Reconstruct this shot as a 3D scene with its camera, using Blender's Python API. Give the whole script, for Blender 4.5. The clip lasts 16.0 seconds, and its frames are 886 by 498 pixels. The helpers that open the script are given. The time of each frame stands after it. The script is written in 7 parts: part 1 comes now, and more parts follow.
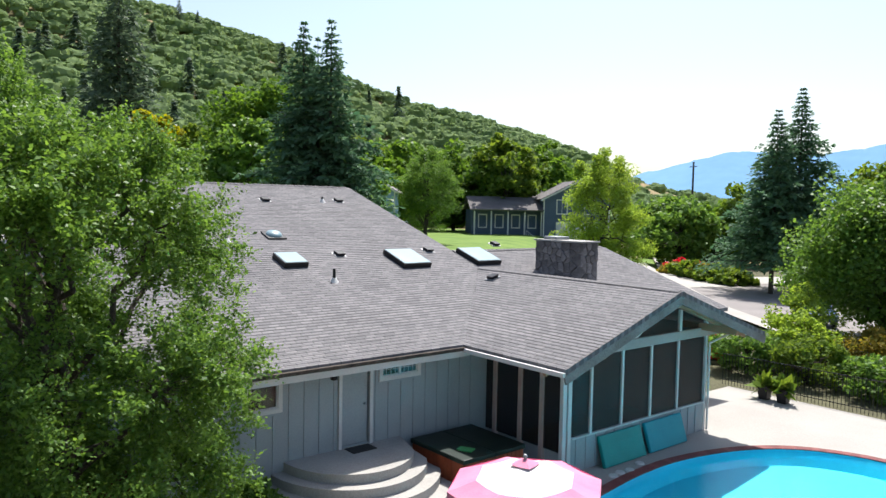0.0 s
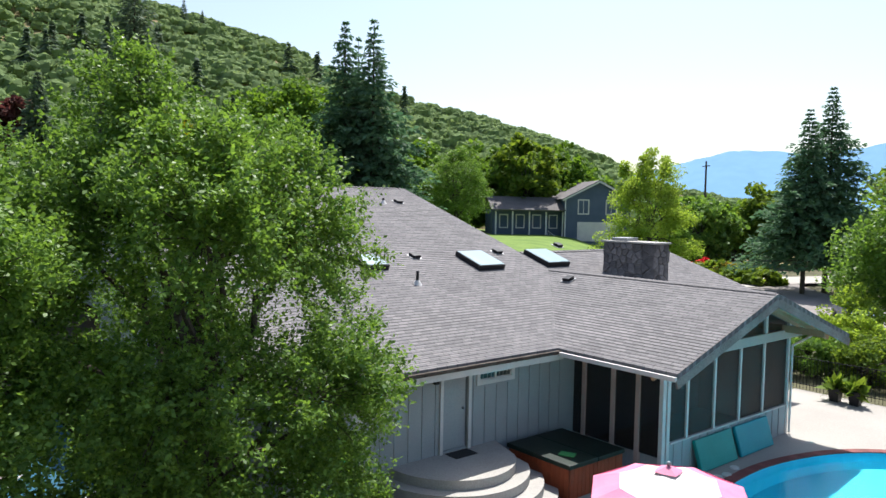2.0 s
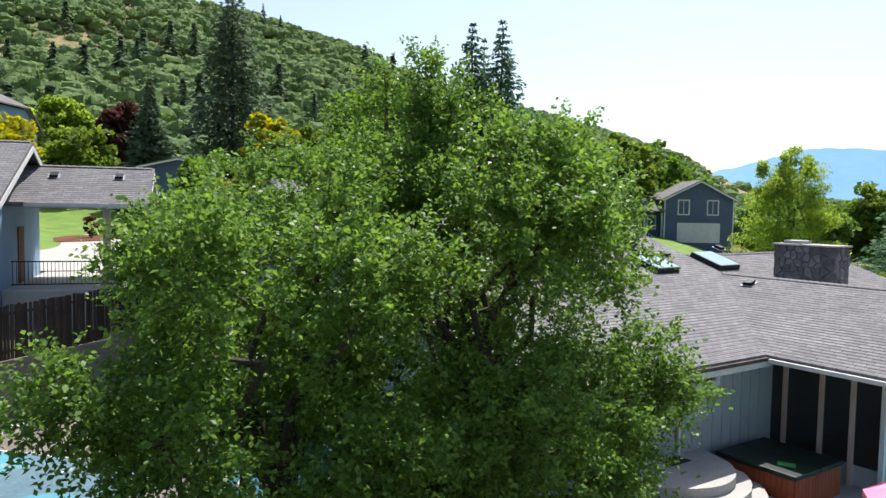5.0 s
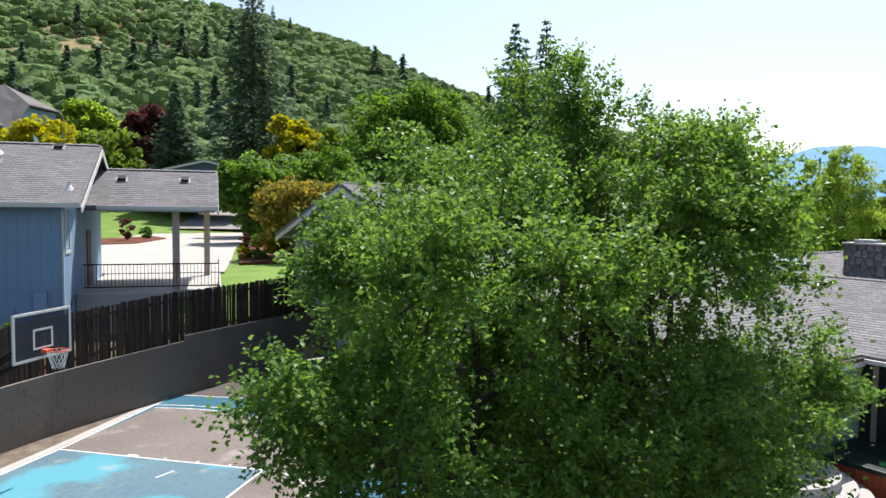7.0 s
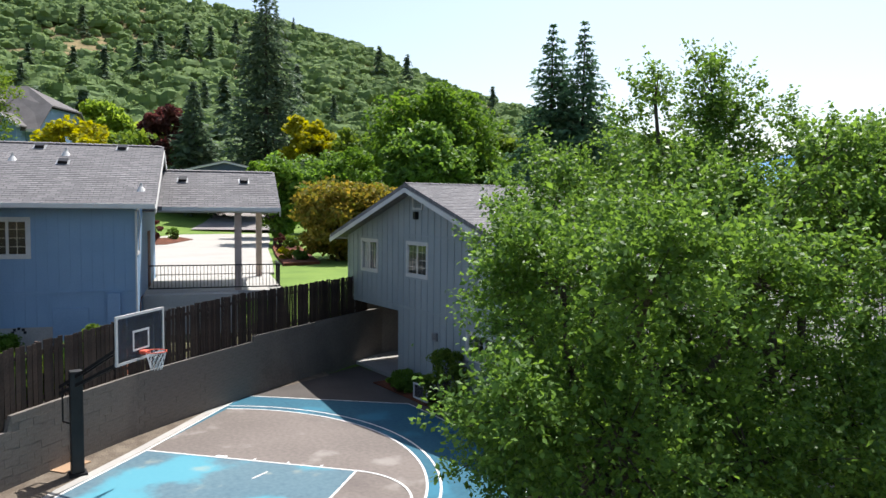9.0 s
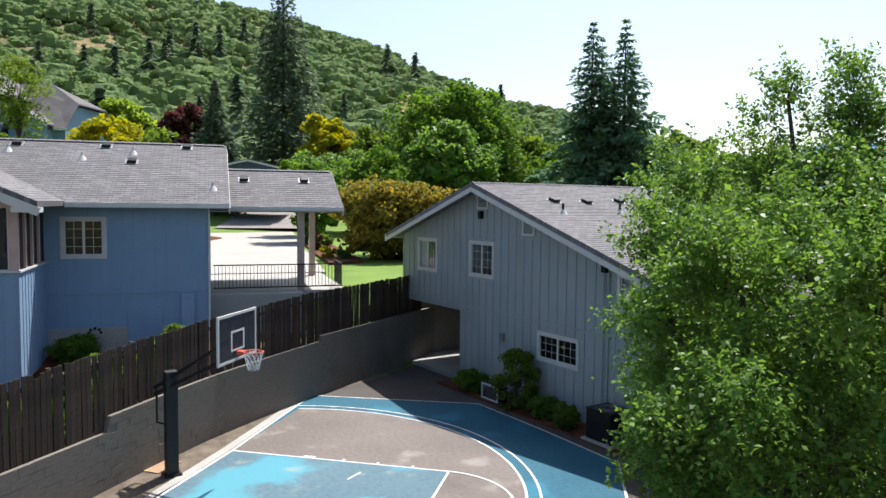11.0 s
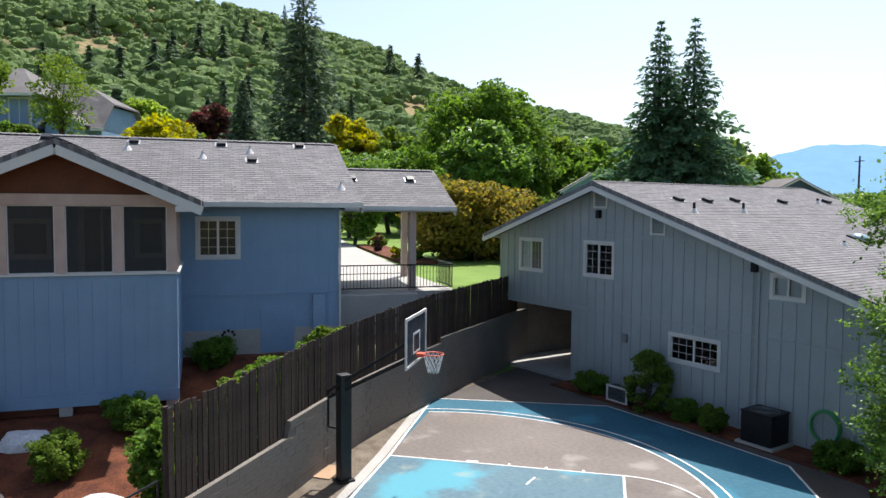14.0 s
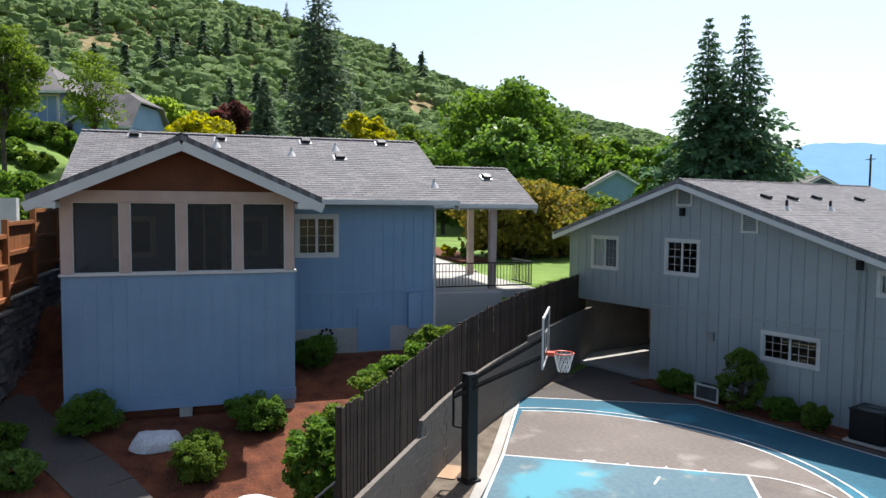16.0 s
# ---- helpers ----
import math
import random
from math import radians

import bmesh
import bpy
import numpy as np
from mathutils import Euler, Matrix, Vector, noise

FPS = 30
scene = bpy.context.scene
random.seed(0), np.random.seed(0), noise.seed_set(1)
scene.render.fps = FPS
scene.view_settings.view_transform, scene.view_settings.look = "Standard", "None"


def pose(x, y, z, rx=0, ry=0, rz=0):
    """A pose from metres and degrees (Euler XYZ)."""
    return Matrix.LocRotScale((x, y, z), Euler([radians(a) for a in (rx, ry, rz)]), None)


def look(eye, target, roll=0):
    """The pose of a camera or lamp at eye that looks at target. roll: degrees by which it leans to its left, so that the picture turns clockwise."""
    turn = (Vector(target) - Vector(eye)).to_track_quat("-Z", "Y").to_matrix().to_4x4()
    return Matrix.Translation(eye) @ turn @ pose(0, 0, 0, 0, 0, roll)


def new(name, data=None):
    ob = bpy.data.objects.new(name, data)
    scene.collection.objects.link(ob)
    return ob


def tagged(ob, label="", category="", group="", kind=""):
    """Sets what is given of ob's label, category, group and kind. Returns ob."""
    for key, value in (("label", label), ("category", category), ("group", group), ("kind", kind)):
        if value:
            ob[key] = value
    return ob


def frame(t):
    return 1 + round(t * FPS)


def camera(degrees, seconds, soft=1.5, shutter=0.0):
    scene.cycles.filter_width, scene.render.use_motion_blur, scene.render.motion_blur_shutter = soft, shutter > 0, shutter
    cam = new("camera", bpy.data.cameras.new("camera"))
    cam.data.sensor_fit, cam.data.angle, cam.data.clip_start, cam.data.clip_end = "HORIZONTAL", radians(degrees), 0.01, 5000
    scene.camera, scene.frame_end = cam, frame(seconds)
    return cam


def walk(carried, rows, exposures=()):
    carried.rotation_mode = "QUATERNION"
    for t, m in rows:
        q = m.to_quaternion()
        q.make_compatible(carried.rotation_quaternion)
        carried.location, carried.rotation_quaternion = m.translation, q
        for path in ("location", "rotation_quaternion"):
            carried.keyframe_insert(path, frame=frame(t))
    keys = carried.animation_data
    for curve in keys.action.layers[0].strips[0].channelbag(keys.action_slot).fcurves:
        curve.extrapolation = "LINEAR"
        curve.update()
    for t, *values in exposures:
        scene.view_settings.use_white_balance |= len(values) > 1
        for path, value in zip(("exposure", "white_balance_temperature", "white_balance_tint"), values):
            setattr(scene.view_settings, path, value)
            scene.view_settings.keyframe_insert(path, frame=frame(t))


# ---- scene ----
from mathutils.geometry import tessellate_polygon
cam = camera(63.0, 16.0)
PATH = [
    (0, (0.637, 0.771, 6.474), (-0.906, 2.038, 6.356), 1.1),
    (0.5, (0.135, 0.357, 6.466), (-1.409, 1.623, 6.347), 1.1),
    (1, (-0.3, -0.06, 6.47), (-1.844, 1.205, 6.352), 1.1),
    (1.5, (-0.719, -0.534, 6.47), (-2.263, 0.732, 6.352), 1.0),
    (2, (-1.102, -1.001, 6.488), (-2.646, 0.265, 6.369), 1.0),
    (2.5, (-1.444, -1.474, 6.481), (-2.988, -0.208, 6.362), 1.1),
    (3, (-1.785, -1.872, 6.463), (-3.355, -0.639, 6.344), 1.0),
    (3.5, (-2.131, -2.322, 6.447), (-3.733, -1.131, 6.328), 1.0),
    (4, (-2.426, -2.845, 6.476), (-4.056, -1.692, 6.355), 1.0),
    (4.2, (-2.575, -3.062, 6.485), (-4.212, -1.919, 6.363), 1.0),
    (6.3, (-4.085, -5.034, 6.494), (-5.745, -3.926, 6.373), 0.8),
    (6.5, (-4.132, -5.233, 6.489), (-5.793, -4.126, 6.368), 0.7),
    (7, (-4.502, -5.706, 6.491), (-6.163, -4.598, 6.369), 0.7),
    (7.5, (-4.851, -6.18, 6.497), (-6.512, -5.073, 6.375), 0.7),
    (8, (-5.172, -6.618, 6.478), (-6.833, -5.511, 6.357), 0.6),
    (8.5, (-5.421, -7.1, 6.474), (-7.082, -5.993, 6.353), 0.6),
    (9, (-5.738, -7.601, 6.473), (-7.398, -6.492, 6.352), 0.6),
    (9.5, (-6.073, -8.108, 6.48), (-7.733, -7.0, 6.358), 0.6),
    (11.8, (-7.73, -10.306, 6.506), (-9.396, -9.206, 6.378), 0.6),
    (12, (-7.959, -10.597, 6.463), (-9.617, -9.484, 6.339), 0.6),
    (12.5, (-8.408, -11.142, 6.444), (-10.063, -10.027, 6.32), 0.6),
    (13, (-8.82, -11.644, 6.428), (-10.476, -10.528, 6.305), 0.6),
    (13.5, (-9.286, -12.181, 6.413), (-10.941, -11.065, 6.289), 0.5),
    (14, (-9.702, -12.705, 6.392), (-11.357, -11.589, 6.269), 0.5),
    (14.5, (-10.156, -13.301, 6.383), (-11.81, -12.183, 6.257), 0.5),
    (15, (-10.604, -13.892, 6.361), (-12.256, -12.772, 6.236), 0.5),
    (15.5, (-11.069, -14.507, 6.369), (-12.72, -13.385, 6.242), 0.5),
    (16, (-11.495, -15.07, 6.351), (-13.144, -13.947, 6.223), 0.5),
]
walk(cam, [(t, look(eye, target, roll)) for t, eye, target, roll in PATH])

# ---- light ----
SUN_WAY = Vector((-0.31, 0.46, 1.0)).normalized()   # towards the sun
sun = new("sun", bpy.data.lights.new("sun", "SUN"))
sun.data.energy, sun.data.angle, sun.data.color = 4.6, radians(0.55), (1.0, 0.975, 0.94)
sun.matrix_world = look(SUN_WAY * 100, (0, 0, 0))
world = bpy.data.worlds.new("sky")
scene.world = world
world.use_nodes = True
wn, wl = world.node_tree.nodes, world.node_tree.links
sky = wn.new("ShaderNodeTexSky")
sky.sky_type, sky.sun_disc = "NISHITA", False
sky.sun_elevation = math.asin(SUN_WAY.z)
sky.sun_rotation = math.atan2(SUN_WAY.x, SUN_WAY.y)
sky.air_density, sky.dust_density, sky.ozone_density = 1.0, 2.0, 1.0
wn["Background"].inputs["Strength"].default_value = 0.11
wl.new(sky.outputs[0], wn["Background"].inputs["Color"])
scene.view_settings.exposure = 0.85


# ---- materials ----
def mat(name, low, high, rough=0.8, scale=6.0, fine=60.0, bump=0.15, metal=0.0, spec=0.3, rand=0.0, mid=0.5, coat=0.0):
    """Two noise scales between two colours, with fine relief; rand: brightness that varies from piece to piece."""
    m = bpy.data.materials.new(name)
    m.use_nodes = True
    n, l = m.node_tree.nodes, m.node_tree.links
    b = n["Principled BSDF"]
    co = n.new("ShaderNodeTexCoord")
    a, f = n.new("ShaderNodeTexNoise"), n.new("ShaderNodeTexNoise")
    a.inputs["Scale"].default_value, f.inputs["Scale"].default_value = scale, fine
    a.inputs["Detail"].default_value, f.inputs["Detail"].default_value = 4, 3
    for t in (a, f):
        l.new(co.outputs["Object"], t.inputs["Vector"])
    add = n.new("ShaderNodeMath"); add.operation = "MULTIPLY_ADD"
    add.inputs[1].default_value = 0.5
    half = n.new("ShaderNodeMath"); half.operation = "MULTIPLY"; half.inputs[1].default_value = 0.5
    l.new(a.outputs[0], half.inputs[0])
    l.new(f.outputs[0], add.inputs[0]); l.new(half.outputs[0], add.inputs[2])
    ramp = n.new("ShaderNodeValToRGB")
    e = ramp.color_ramp.elements
    e[0].position, e[1].position = mid - 0.13, mid + 0.13
    e[0].color, e[1].color = (*low, 1), (*high, 1)
    l.new(add.outputs[0], ramp.inputs[0])
    out = ramp.outputs[0]
    if rand:
        info = n.new("ShaderNodeObjectInfo")
        hsv = n.new("ShaderNodeHueSaturation")
        mr = n.new("ShaderNodeMapRange")
        mr.inputs["To Min"].default_value, mr.inputs["To Max"].default_value = 1 - rand, 1 + rand
        l.new(info.outputs["Random"], mr.inputs[0]); l.new(mr.outputs[0], hsv.inputs["Value"])
        l.new(out, hsv.inputs["Color"]); out = hsv.outputs[0]
    l.new(out, b.inputs["Base Color"])
    b.inputs["Roughness"].default_value, b.inputs["Metallic"].default_value = rough, metal
    b.inputs["Specular IOR Level"].default_value = spec
    b.inputs["Coat Weight"].default_value = coat
    if bump:
        bp = n.new("ShaderNodeBump")
        bp.inputs["Strength"].default_value, bp.inputs["Distance"].default_value = bump, 0.02
        l.new(add.outputs[0], bp.inputs["Height"]); l.new(bp.outputs[0], b.inputs["Normal"])
    return m


def leaf_mat(name, dark, light, trans=0.35, rough=0.6, patch=0.35, share=0.6):
    """Leaves: colour varies from leaf to leaf, light passes through."""
    m = bpy.data.materials.new(name)
    m.use_nodes = True
    n, l = m.node_tree.nodes, m.node_tree.links
    b, o = n["Principled BSDF"], n["Material Output"]
    g = n.new("ShaderNodeNewGeometry")
    r = n.new("ShaderNodeValToRGB")
    e = r.color_ramp.elements
    e[0].color, e[1].color = (*dark, 1), (*light, 1)
    big = n.new("ShaderNodeTexNoise"); big.inputs["Scale"].default_value = patch
    co = n.new("ShaderNodeTexCoord"); l.new(co.outputs["Object"], big.inputs["Vector"])
    mx = n.new("ShaderNodeMath"); mx.operation = "MULTIPLY_ADD"; mx.inputs[1].default_value = share
    sc = n.new("ShaderNodeMath"); sc.operation = "MULTIPLY"; sc.inputs[1].default_value = 1.05 - share
    l.new(big.outputs[0], sc.inputs[0])
    l.new(g.outputs["Random Per Island"], mx.inputs[0]); l.new(sc.outputs[0], mx.inputs[2])
    l.new(mx.outputs[0], r.inputs[0])
    l.new(r.outputs[0], b.inputs["Base Color"])
    b.inputs["Roughness"].default_value = rough
    b.inputs["Specular IOR Level"].default_value = 0.16 if rough < 0.5 else 0.1
    t = n.new("ShaderNodeBsdfTranslucent")
    br = n.new("ShaderNodeHueSaturation"); br.inputs["Value"].default_value = 1.5; br.inputs["Saturation"].default_value = 1.1
    br.inputs["Hue"].default_value = 0.485
    l.new(r.outputs[0], br.inputs["Color"]); l.new(br.outputs[0], t.inputs["Color"])
    mix = n.new("ShaderNodeMixShader"); mix.inputs[0].default_value = trans
    l.new(b.outputs[0], mix.inputs[1]); l.new(t.outputs[0], mix.inputs[2]); l.new(mix.outputs[0], o.inputs["Surface"])
    return m


def shingle_mat(name, axis):
    """Asphalt shingles: tabs of uneven grey along one axis of the object."""
    m = mat(name, (0.142, 0.136, 0.139), (0.192, 0.184, 0.187), 0.85, 0.5, 45.0, 0.5)
    n, l = m.node_tree.nodes, m.node_tree.links
    b = n["Principled BSDF"]
    src = b.inputs["Base Color"].links[0].from_socket
    co = n.new("ShaderNodeTexCoord")
    mp = n.new("ShaderNodeMapping")
    if axis == "y":
        mp.inputs["Rotation"].default_value = (0, 0, radians(90))
    l.new(co.outputs["Object"], mp.inputs["Vector"])
    br = n.new("ShaderNodeTexBrick")
    br.inputs["Color1"].default_value, br.inputs["Color2"].default_value = (0.73, 0.73, 0.74, 1), (1.22, 1.20, 1.19, 1)
    br.inputs["Mortar"].default_value = (0.5, 0.5, 0.5, 1)
    br.inputs["Scale"].default_value, br.inputs["Mortar Size"].default_value = 1.0, 0.014
    br.inputs["Brick Width"].default_value, br.inputs["Row Height"].default_value = 0.30, 0.14
    br.offset, br.inputs["Bias"].default_value = 0.37, 0.0
    l.new(mp.outputs[0], br.inputs["Vector"])
    mu = n.new("ShaderNodeMix"); mu.data_type, mu.blend_type = "RGBA", "MULTIPLY"
    mu.inputs["Factor"].default_value = 0.8
    l.new(src, mu.inputs["A"]); l.new(br.outputs[0], mu.inputs["B"]); l.new(mu.outputs["Result"], b.inputs["Base Color"])
    return m


def glass_mat(name, tint, rough=0.03):
    m = bpy.data.materials.new(name)
    m.use_nodes = True
    b = m.node_tree.nodes["Principled BSDF"]
    b.inputs["Base Color"].default_value = (*tint, 1)
    b.inputs["Transmission Weight"].default_value, b.inputs["Roughness"].default_value, b.inputs["IOR"].default_value = 1.0, rough, 1.35
    return m


def screen_mat(name, colour, through_share):
    m = bpy.data.materials.new(name)
    m.use_nodes = True
    n, l = m.node_tree.nodes, m.node_tree.links
    b = n["Principled BSDF"]
    b.inputs["Base Color"].default_value, b.inputs["Roughness"].default_value = (*colour, 1), 0.55
    t, mix = n.new("ShaderNodeBsdfTransparent"), n.new("ShaderNodeMixShader")
    mix.inputs[0].default_value = through_share
    l.new(b.outputs[0], mix.inputs[1]); l.new(t.outputs[0], mix.inputs[2]); l.new(mix.outputs[0], n["Material Output"].inputs["Surface"])
    return m


SHINGLE_X, SHINGLE_Y = shingle_mat("shingles_along_x", "x"), shingle_mat("shingles_along_y", "y")
SIDING_M = mat("grey_siding", (0.264, 0.294, 0.301), (0.323, 0.354, 0.359), 0.75, 0.9, 30, 0.12)
SIDING_N = mat("blue_grey_siding", (0.178, 0.278, 0.401), (0.22, 0.328, 0.461), 0.75, 0.9, 30, 0.12, rand=0.04)
TRIM = mat("white_paint", (0.487, 0.48, 0.469), (0.608, 0.59, 0.557), 0.55, 1.5, 40, 0.05)
PINK_WOOD = mat("pale_stained_wood", (0.4, 0.288, 0.248), (0.512, 0.392, 0.344), 0.7, 2.0, 50, 0.2)
BROWN_WOOD = mat("redwood_boards", (0.088, 0.028, 0.0144), (0.152, 0.052, 0.0256), 0.7, 1.5, 40, 0.2, rand=0.15)
TAN_WOOD = mat("tan_wood", (0.288, 0.176, 0.104), (0.4, 0.264, 0.16), 0.7, 1.5, 40, 0.2)
CEDAR = mat("orange_cedar", (0.24, 0.08, 0.028), (0.336, 0.136, 0.048), 0.7, 1.5, 30, 0.2, rand=0.15)
FENCE_WOOD = mat("weathered_dark_fence", (0.0252, 0.0165, 0.0124), (0.0629, 0.042, 0.0325), 0.8, 2.0, 40, 0.3, rand=0.35)
CONCRETE = mat("concrete", (0.302, 0.288, 0.266), (0.403, 0.382, 0.353), 0.85, 0.6, 25, 0.2)
PALE_CONCRETE = mat("pale_concrete", (0.311, 0.29, 0.263), (0.376, 0.354, 0.322), 0.85, 0.4, 20, 0.15)
BLOCK = mat("grey_block_wall", (0.128, 0.113, 0.0986), (0.198, 0.173, 0.151), 0.9, 0.8, 18, 0.2)
COURT_EDGE = mat("dark_court_edge", (0.0562, 0.048, 0.0435), (0.0938, 0.081, 0.0735), 0.9, 0.5, 30, 0.25)
STREET = mat("sun_bleached_asphalt", (0.188, 0.169, 0.161), (0.255, 0.232, 0.221), 0.9, 0.3, 30, 0.2)
ASPHALT = mat("asphalt", (0.075, 0.0735, 0.0713), (0.128, 0.124, 0.12), 0.9, 0.4, 40, 0.3)
MULCH = mat("red_bark_mulch", (0.0443, 0.0118, 0.0059), (0.171, 0.0543, 0.0225), 0.95, 2.2, 34, 1.0)
GRAVEL = mat("tan_gravel", (0.0794, 0.0595, 0.0435), (0.188, 0.154, 0.118), 0.95, 2.5, 30, 1.0)
SOIL = mat("dry_ground", (0.063, 0.0594, 0.0315), (0.113, 0.108, 0.0577), 0.95, 0.5, 8, 0.5)
LAWN = mat("lawn", (0.072, 0.137, 0.0158), (0.151, 0.23, 0.036), 0.9, 0.5, 22, 0.7)
DRY_GRASS = mat("dry_grass_slope", (0.075, 0.0825, 0.0263), (0.247, 0.18, 0.0825), 0.95, 0.03, 0.6, 0.4)
COURT_GREY = mat("worn_grey_court", (0.132, 0.111, 0.0994), (0.182, 0.154, 0.138), 0.85, 0.3, 9, 0.12)
COURT_BLUE = mat("faded_blue_court", (0.066, 0.122, 0.158), (0.101, 0.168, 0.198), 0.8, 0.3, 8, 0.1)
COURT_DEEP = mat("deep_blue_court", (0.0126, 0.0792, 0.128), (0.026, 0.115, 0.163), 0.8, 0.4, 8, 0.1)


def blotch(m, colour, scale, start, end, share, shift=0.0):
    """Noise patches of another colour over a material, worn and dirty ones among them."""
    n, l = m.node_tree.nodes, m.node_tree.links
    b = n["Principled BSDF"]
    old = b.inputs["Base Color"].links[0].from_socket
    co = n.new("ShaderNodeTexCoord")
    mp = n.new("ShaderNodeMapping"); mp.inputs["Location"].default_value = (shift, shift * 0.7, 0)
    t = n.new("ShaderNodeTexNoise"); t.inputs["Scale"].default_value = scale; t.inputs["Detail"].default_value = 6
    mr = n.new("ShaderNodeMapRange"); mr.interpolation_type = "SMOOTHSTEP"
    mr.inputs["From Min"].default_value, mr.inputs["From Max"].default_value, mr.inputs["To Max"].default_value = start, end, share
    mx = n.new("ShaderNodeMixRGB"); mx.inputs[2].default_value = (*colour, 1)
    l.new(co.outputs["Object"], mp.inputs[0]); l.new(mp.outputs[0], t.inputs["Vector"]); l.new(t.outputs[0], mr.inputs[0])
    l.new(mr.outputs[0], mx.inputs[0]); l.new(old, mx.inputs[1]); l.new(mx.outputs[0], b.inputs["Base Color"])


blotch(COURT_GREY, (0.30, 0.275, 0.25), 0.75, 0.58, 0.72, 0.6, 3.0)
blotch(COURT_GREY, (0.085, 0.07, 0.066), 0.45, 0.56, 0.75, 0.5, 11.0)
# broad patches of brighter cyan on the lane
blotch(COURT_BLUE, (0.07, 0.29, 0.36), 0.20, 0.49, 0.55, 0.75, 5.0)
blotch(COURT_BLUE, (0.30, 0.32, 0.26), 0.9, 0.62, 0.75, 0.5, 8.0)
blotch(COURT_DEEP, (0.03, 0.19, 0.28), 0.6, 0.55, 0.7, 0.5, 2.0)
LINE = mat("white_line_paint", (0.468, 0.468, 0.451), (0.68, 0.68, 0.663), 0.8, 3.0, 20, 0.1)
BLACK = mat("black_metal", (0.0096, 0.0096, 0.0112), (0.0224, 0.0224, 0.024), 0.45, 3, 60, 0.05, metal=0.3)
GREY_METAL = mat("grey_metal", (0.24, 0.248, 0.256), (0.336, 0.344, 0.352), 0.45, 3, 60, 0.05, metal=0.6)
ORANGE = mat("orange_rim", (0.65, 0.10, 0.06), (0.75, 0.15, 0.09), 0.4, 5, 60, 0.02)
NET = mat("white_net", (0.65, 0.65, 0.65), (0.8, 0.8, 0.8), 0.8, 5, 60, 0.0)
STONE = mat("grey_fieldstone", (0.096, 0.087, 0.087), (0.225, 0.208, 0.203), 0.85, 3.0, 30, 0.6, rand=0.4)
MORTAR = mat("mortar", (0.165, 0.158, 0.15), (0.24, 0.225, 0.217), 0.9, 3.0, 30, 0.4)
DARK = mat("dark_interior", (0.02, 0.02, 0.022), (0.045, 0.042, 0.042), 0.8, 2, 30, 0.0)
RUBBER = mat("black_rubber", (0.015, 0.015, 0.015), (0.03, 0.03, 0.03), 0.6, 4, 50, 0.1)
POOL = mat("cyan_pool_plaster", (0.00796, 0.446, 0.621), (0.0159, 0.51, 0.669), 0.6, 0.5, 6, 0.05)
COPING = mat("red_brick_coping", (0.15, 0.0465, 0.045), (0.232, 0.0825, 0.075), 0.8, 2.0, 30, 0.3, rand=0.2)
PINK = mat("pink_canvas", (0.64, 0.176, 0.288), (0.704, 0.256, 0.36), 0.8, 2.0, 60, 0.05)
CREAM = mat("cream_canvas", (0.68, 0.612, 0.561), (0.731, 0.671, 0.62), 0.8, 2.0, 60, 0.05)
TEAL = mat("teal_vinyl", (0, 0.203, 0.188), (0.0075, 0.255, 0.232), 0.45, 2.0, 50, 0.05)
AQUA = mat("aqua_vinyl", (0, 0.225, 0.27), (0.0075, 0.277, 0.323), 0.45, 2.0, 50, 0.05)
TUB_WOOD = mat("red_cedar_tub", (0.189, 0.0385, 0.014), (0.266, 0.063, 0.0245), 0.6, 2.0, 40, 0.15, rand=0.12)
TUB_COVER = mat("dark_green_cover", (0.0063, 0.0147, 0.0105), (0.0126, 0.0252, 0.0189), 0.5, 2.0, 40, 0.1)
GREEN = mat("green_plastic", (0.045, 0.247, 0.075), (0.0675, 0.315, 0.105), 0.4, 3, 50, 0.02)
BARK = mat("bark", (0.036, 0.028, 0.0224), (0.104, 0.084, 0.068), 0.95, 3.0, 25, 1.0)
WEATHERED = mat("weathered_board", (0.128, 0.116, 0.105), (0.247, 0.232, 0.217), 0.8, 1.5, 22, 0.25)
ROCK = mat("pale_boulder", (0.437, 0.437, 0.447), (0.645, 0.645, 0.645), 0.9, 2.0, 20, 0.6)
BLUE_SIDING = mat("dark_blue_siding", (0.0562, 0.0825, 0.128), (0.0825, 0.112, 0.165), 0.7, 0.6, 20, 0.1)
FAR_ROOF = mat("far_grey_roof", (0.101, 0.0918, 0.0892), (0.155, 0.143, 0.139), 0.9, 0.8, 12, 0.3)
CAR_BLUE = mat("blue_car_paint", (0.02, 0.05, 0.13), (0.03, 0.07, 0.16), 0.3, 2, 50, 0.0, coat=0.6)
GLASS = glass_mat("window_glass", (0.80, 0.86, 0.88))
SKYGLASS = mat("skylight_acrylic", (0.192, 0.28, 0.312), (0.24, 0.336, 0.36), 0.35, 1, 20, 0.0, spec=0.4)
WATER = glass_mat("pool_water", (0.85, 0.98, 1.0), 0.12)
WATER.node_tree.nodes["Principled BSDF"].inputs["IOR"].default_value = 1.12
BOARD_GLASS = screen_mat("clear_backboard", (0.03, 0.042, 0.06), 0.45)
SCREEN = screen_mat("dark_insect_screen", (0.018, 0.017, 0.018), 0.45)
BLIND = mat("white_blind", (0.496, 0.504, 0.504), (0.592, 0.592, 0.584), 0.7, 2, 40, 0.05)
OAK_LEAF = leaf_mat("oak_leaves", (0.031, 0.076, 0.020), (0.19, 0.325, 0.062), 0.42, 0.45)
MAPLE_LEAF = leaf_mat("maple_leaves", (0.042, 0.098, 0.018), (0.15, 0.262, 0.04), 0.42)
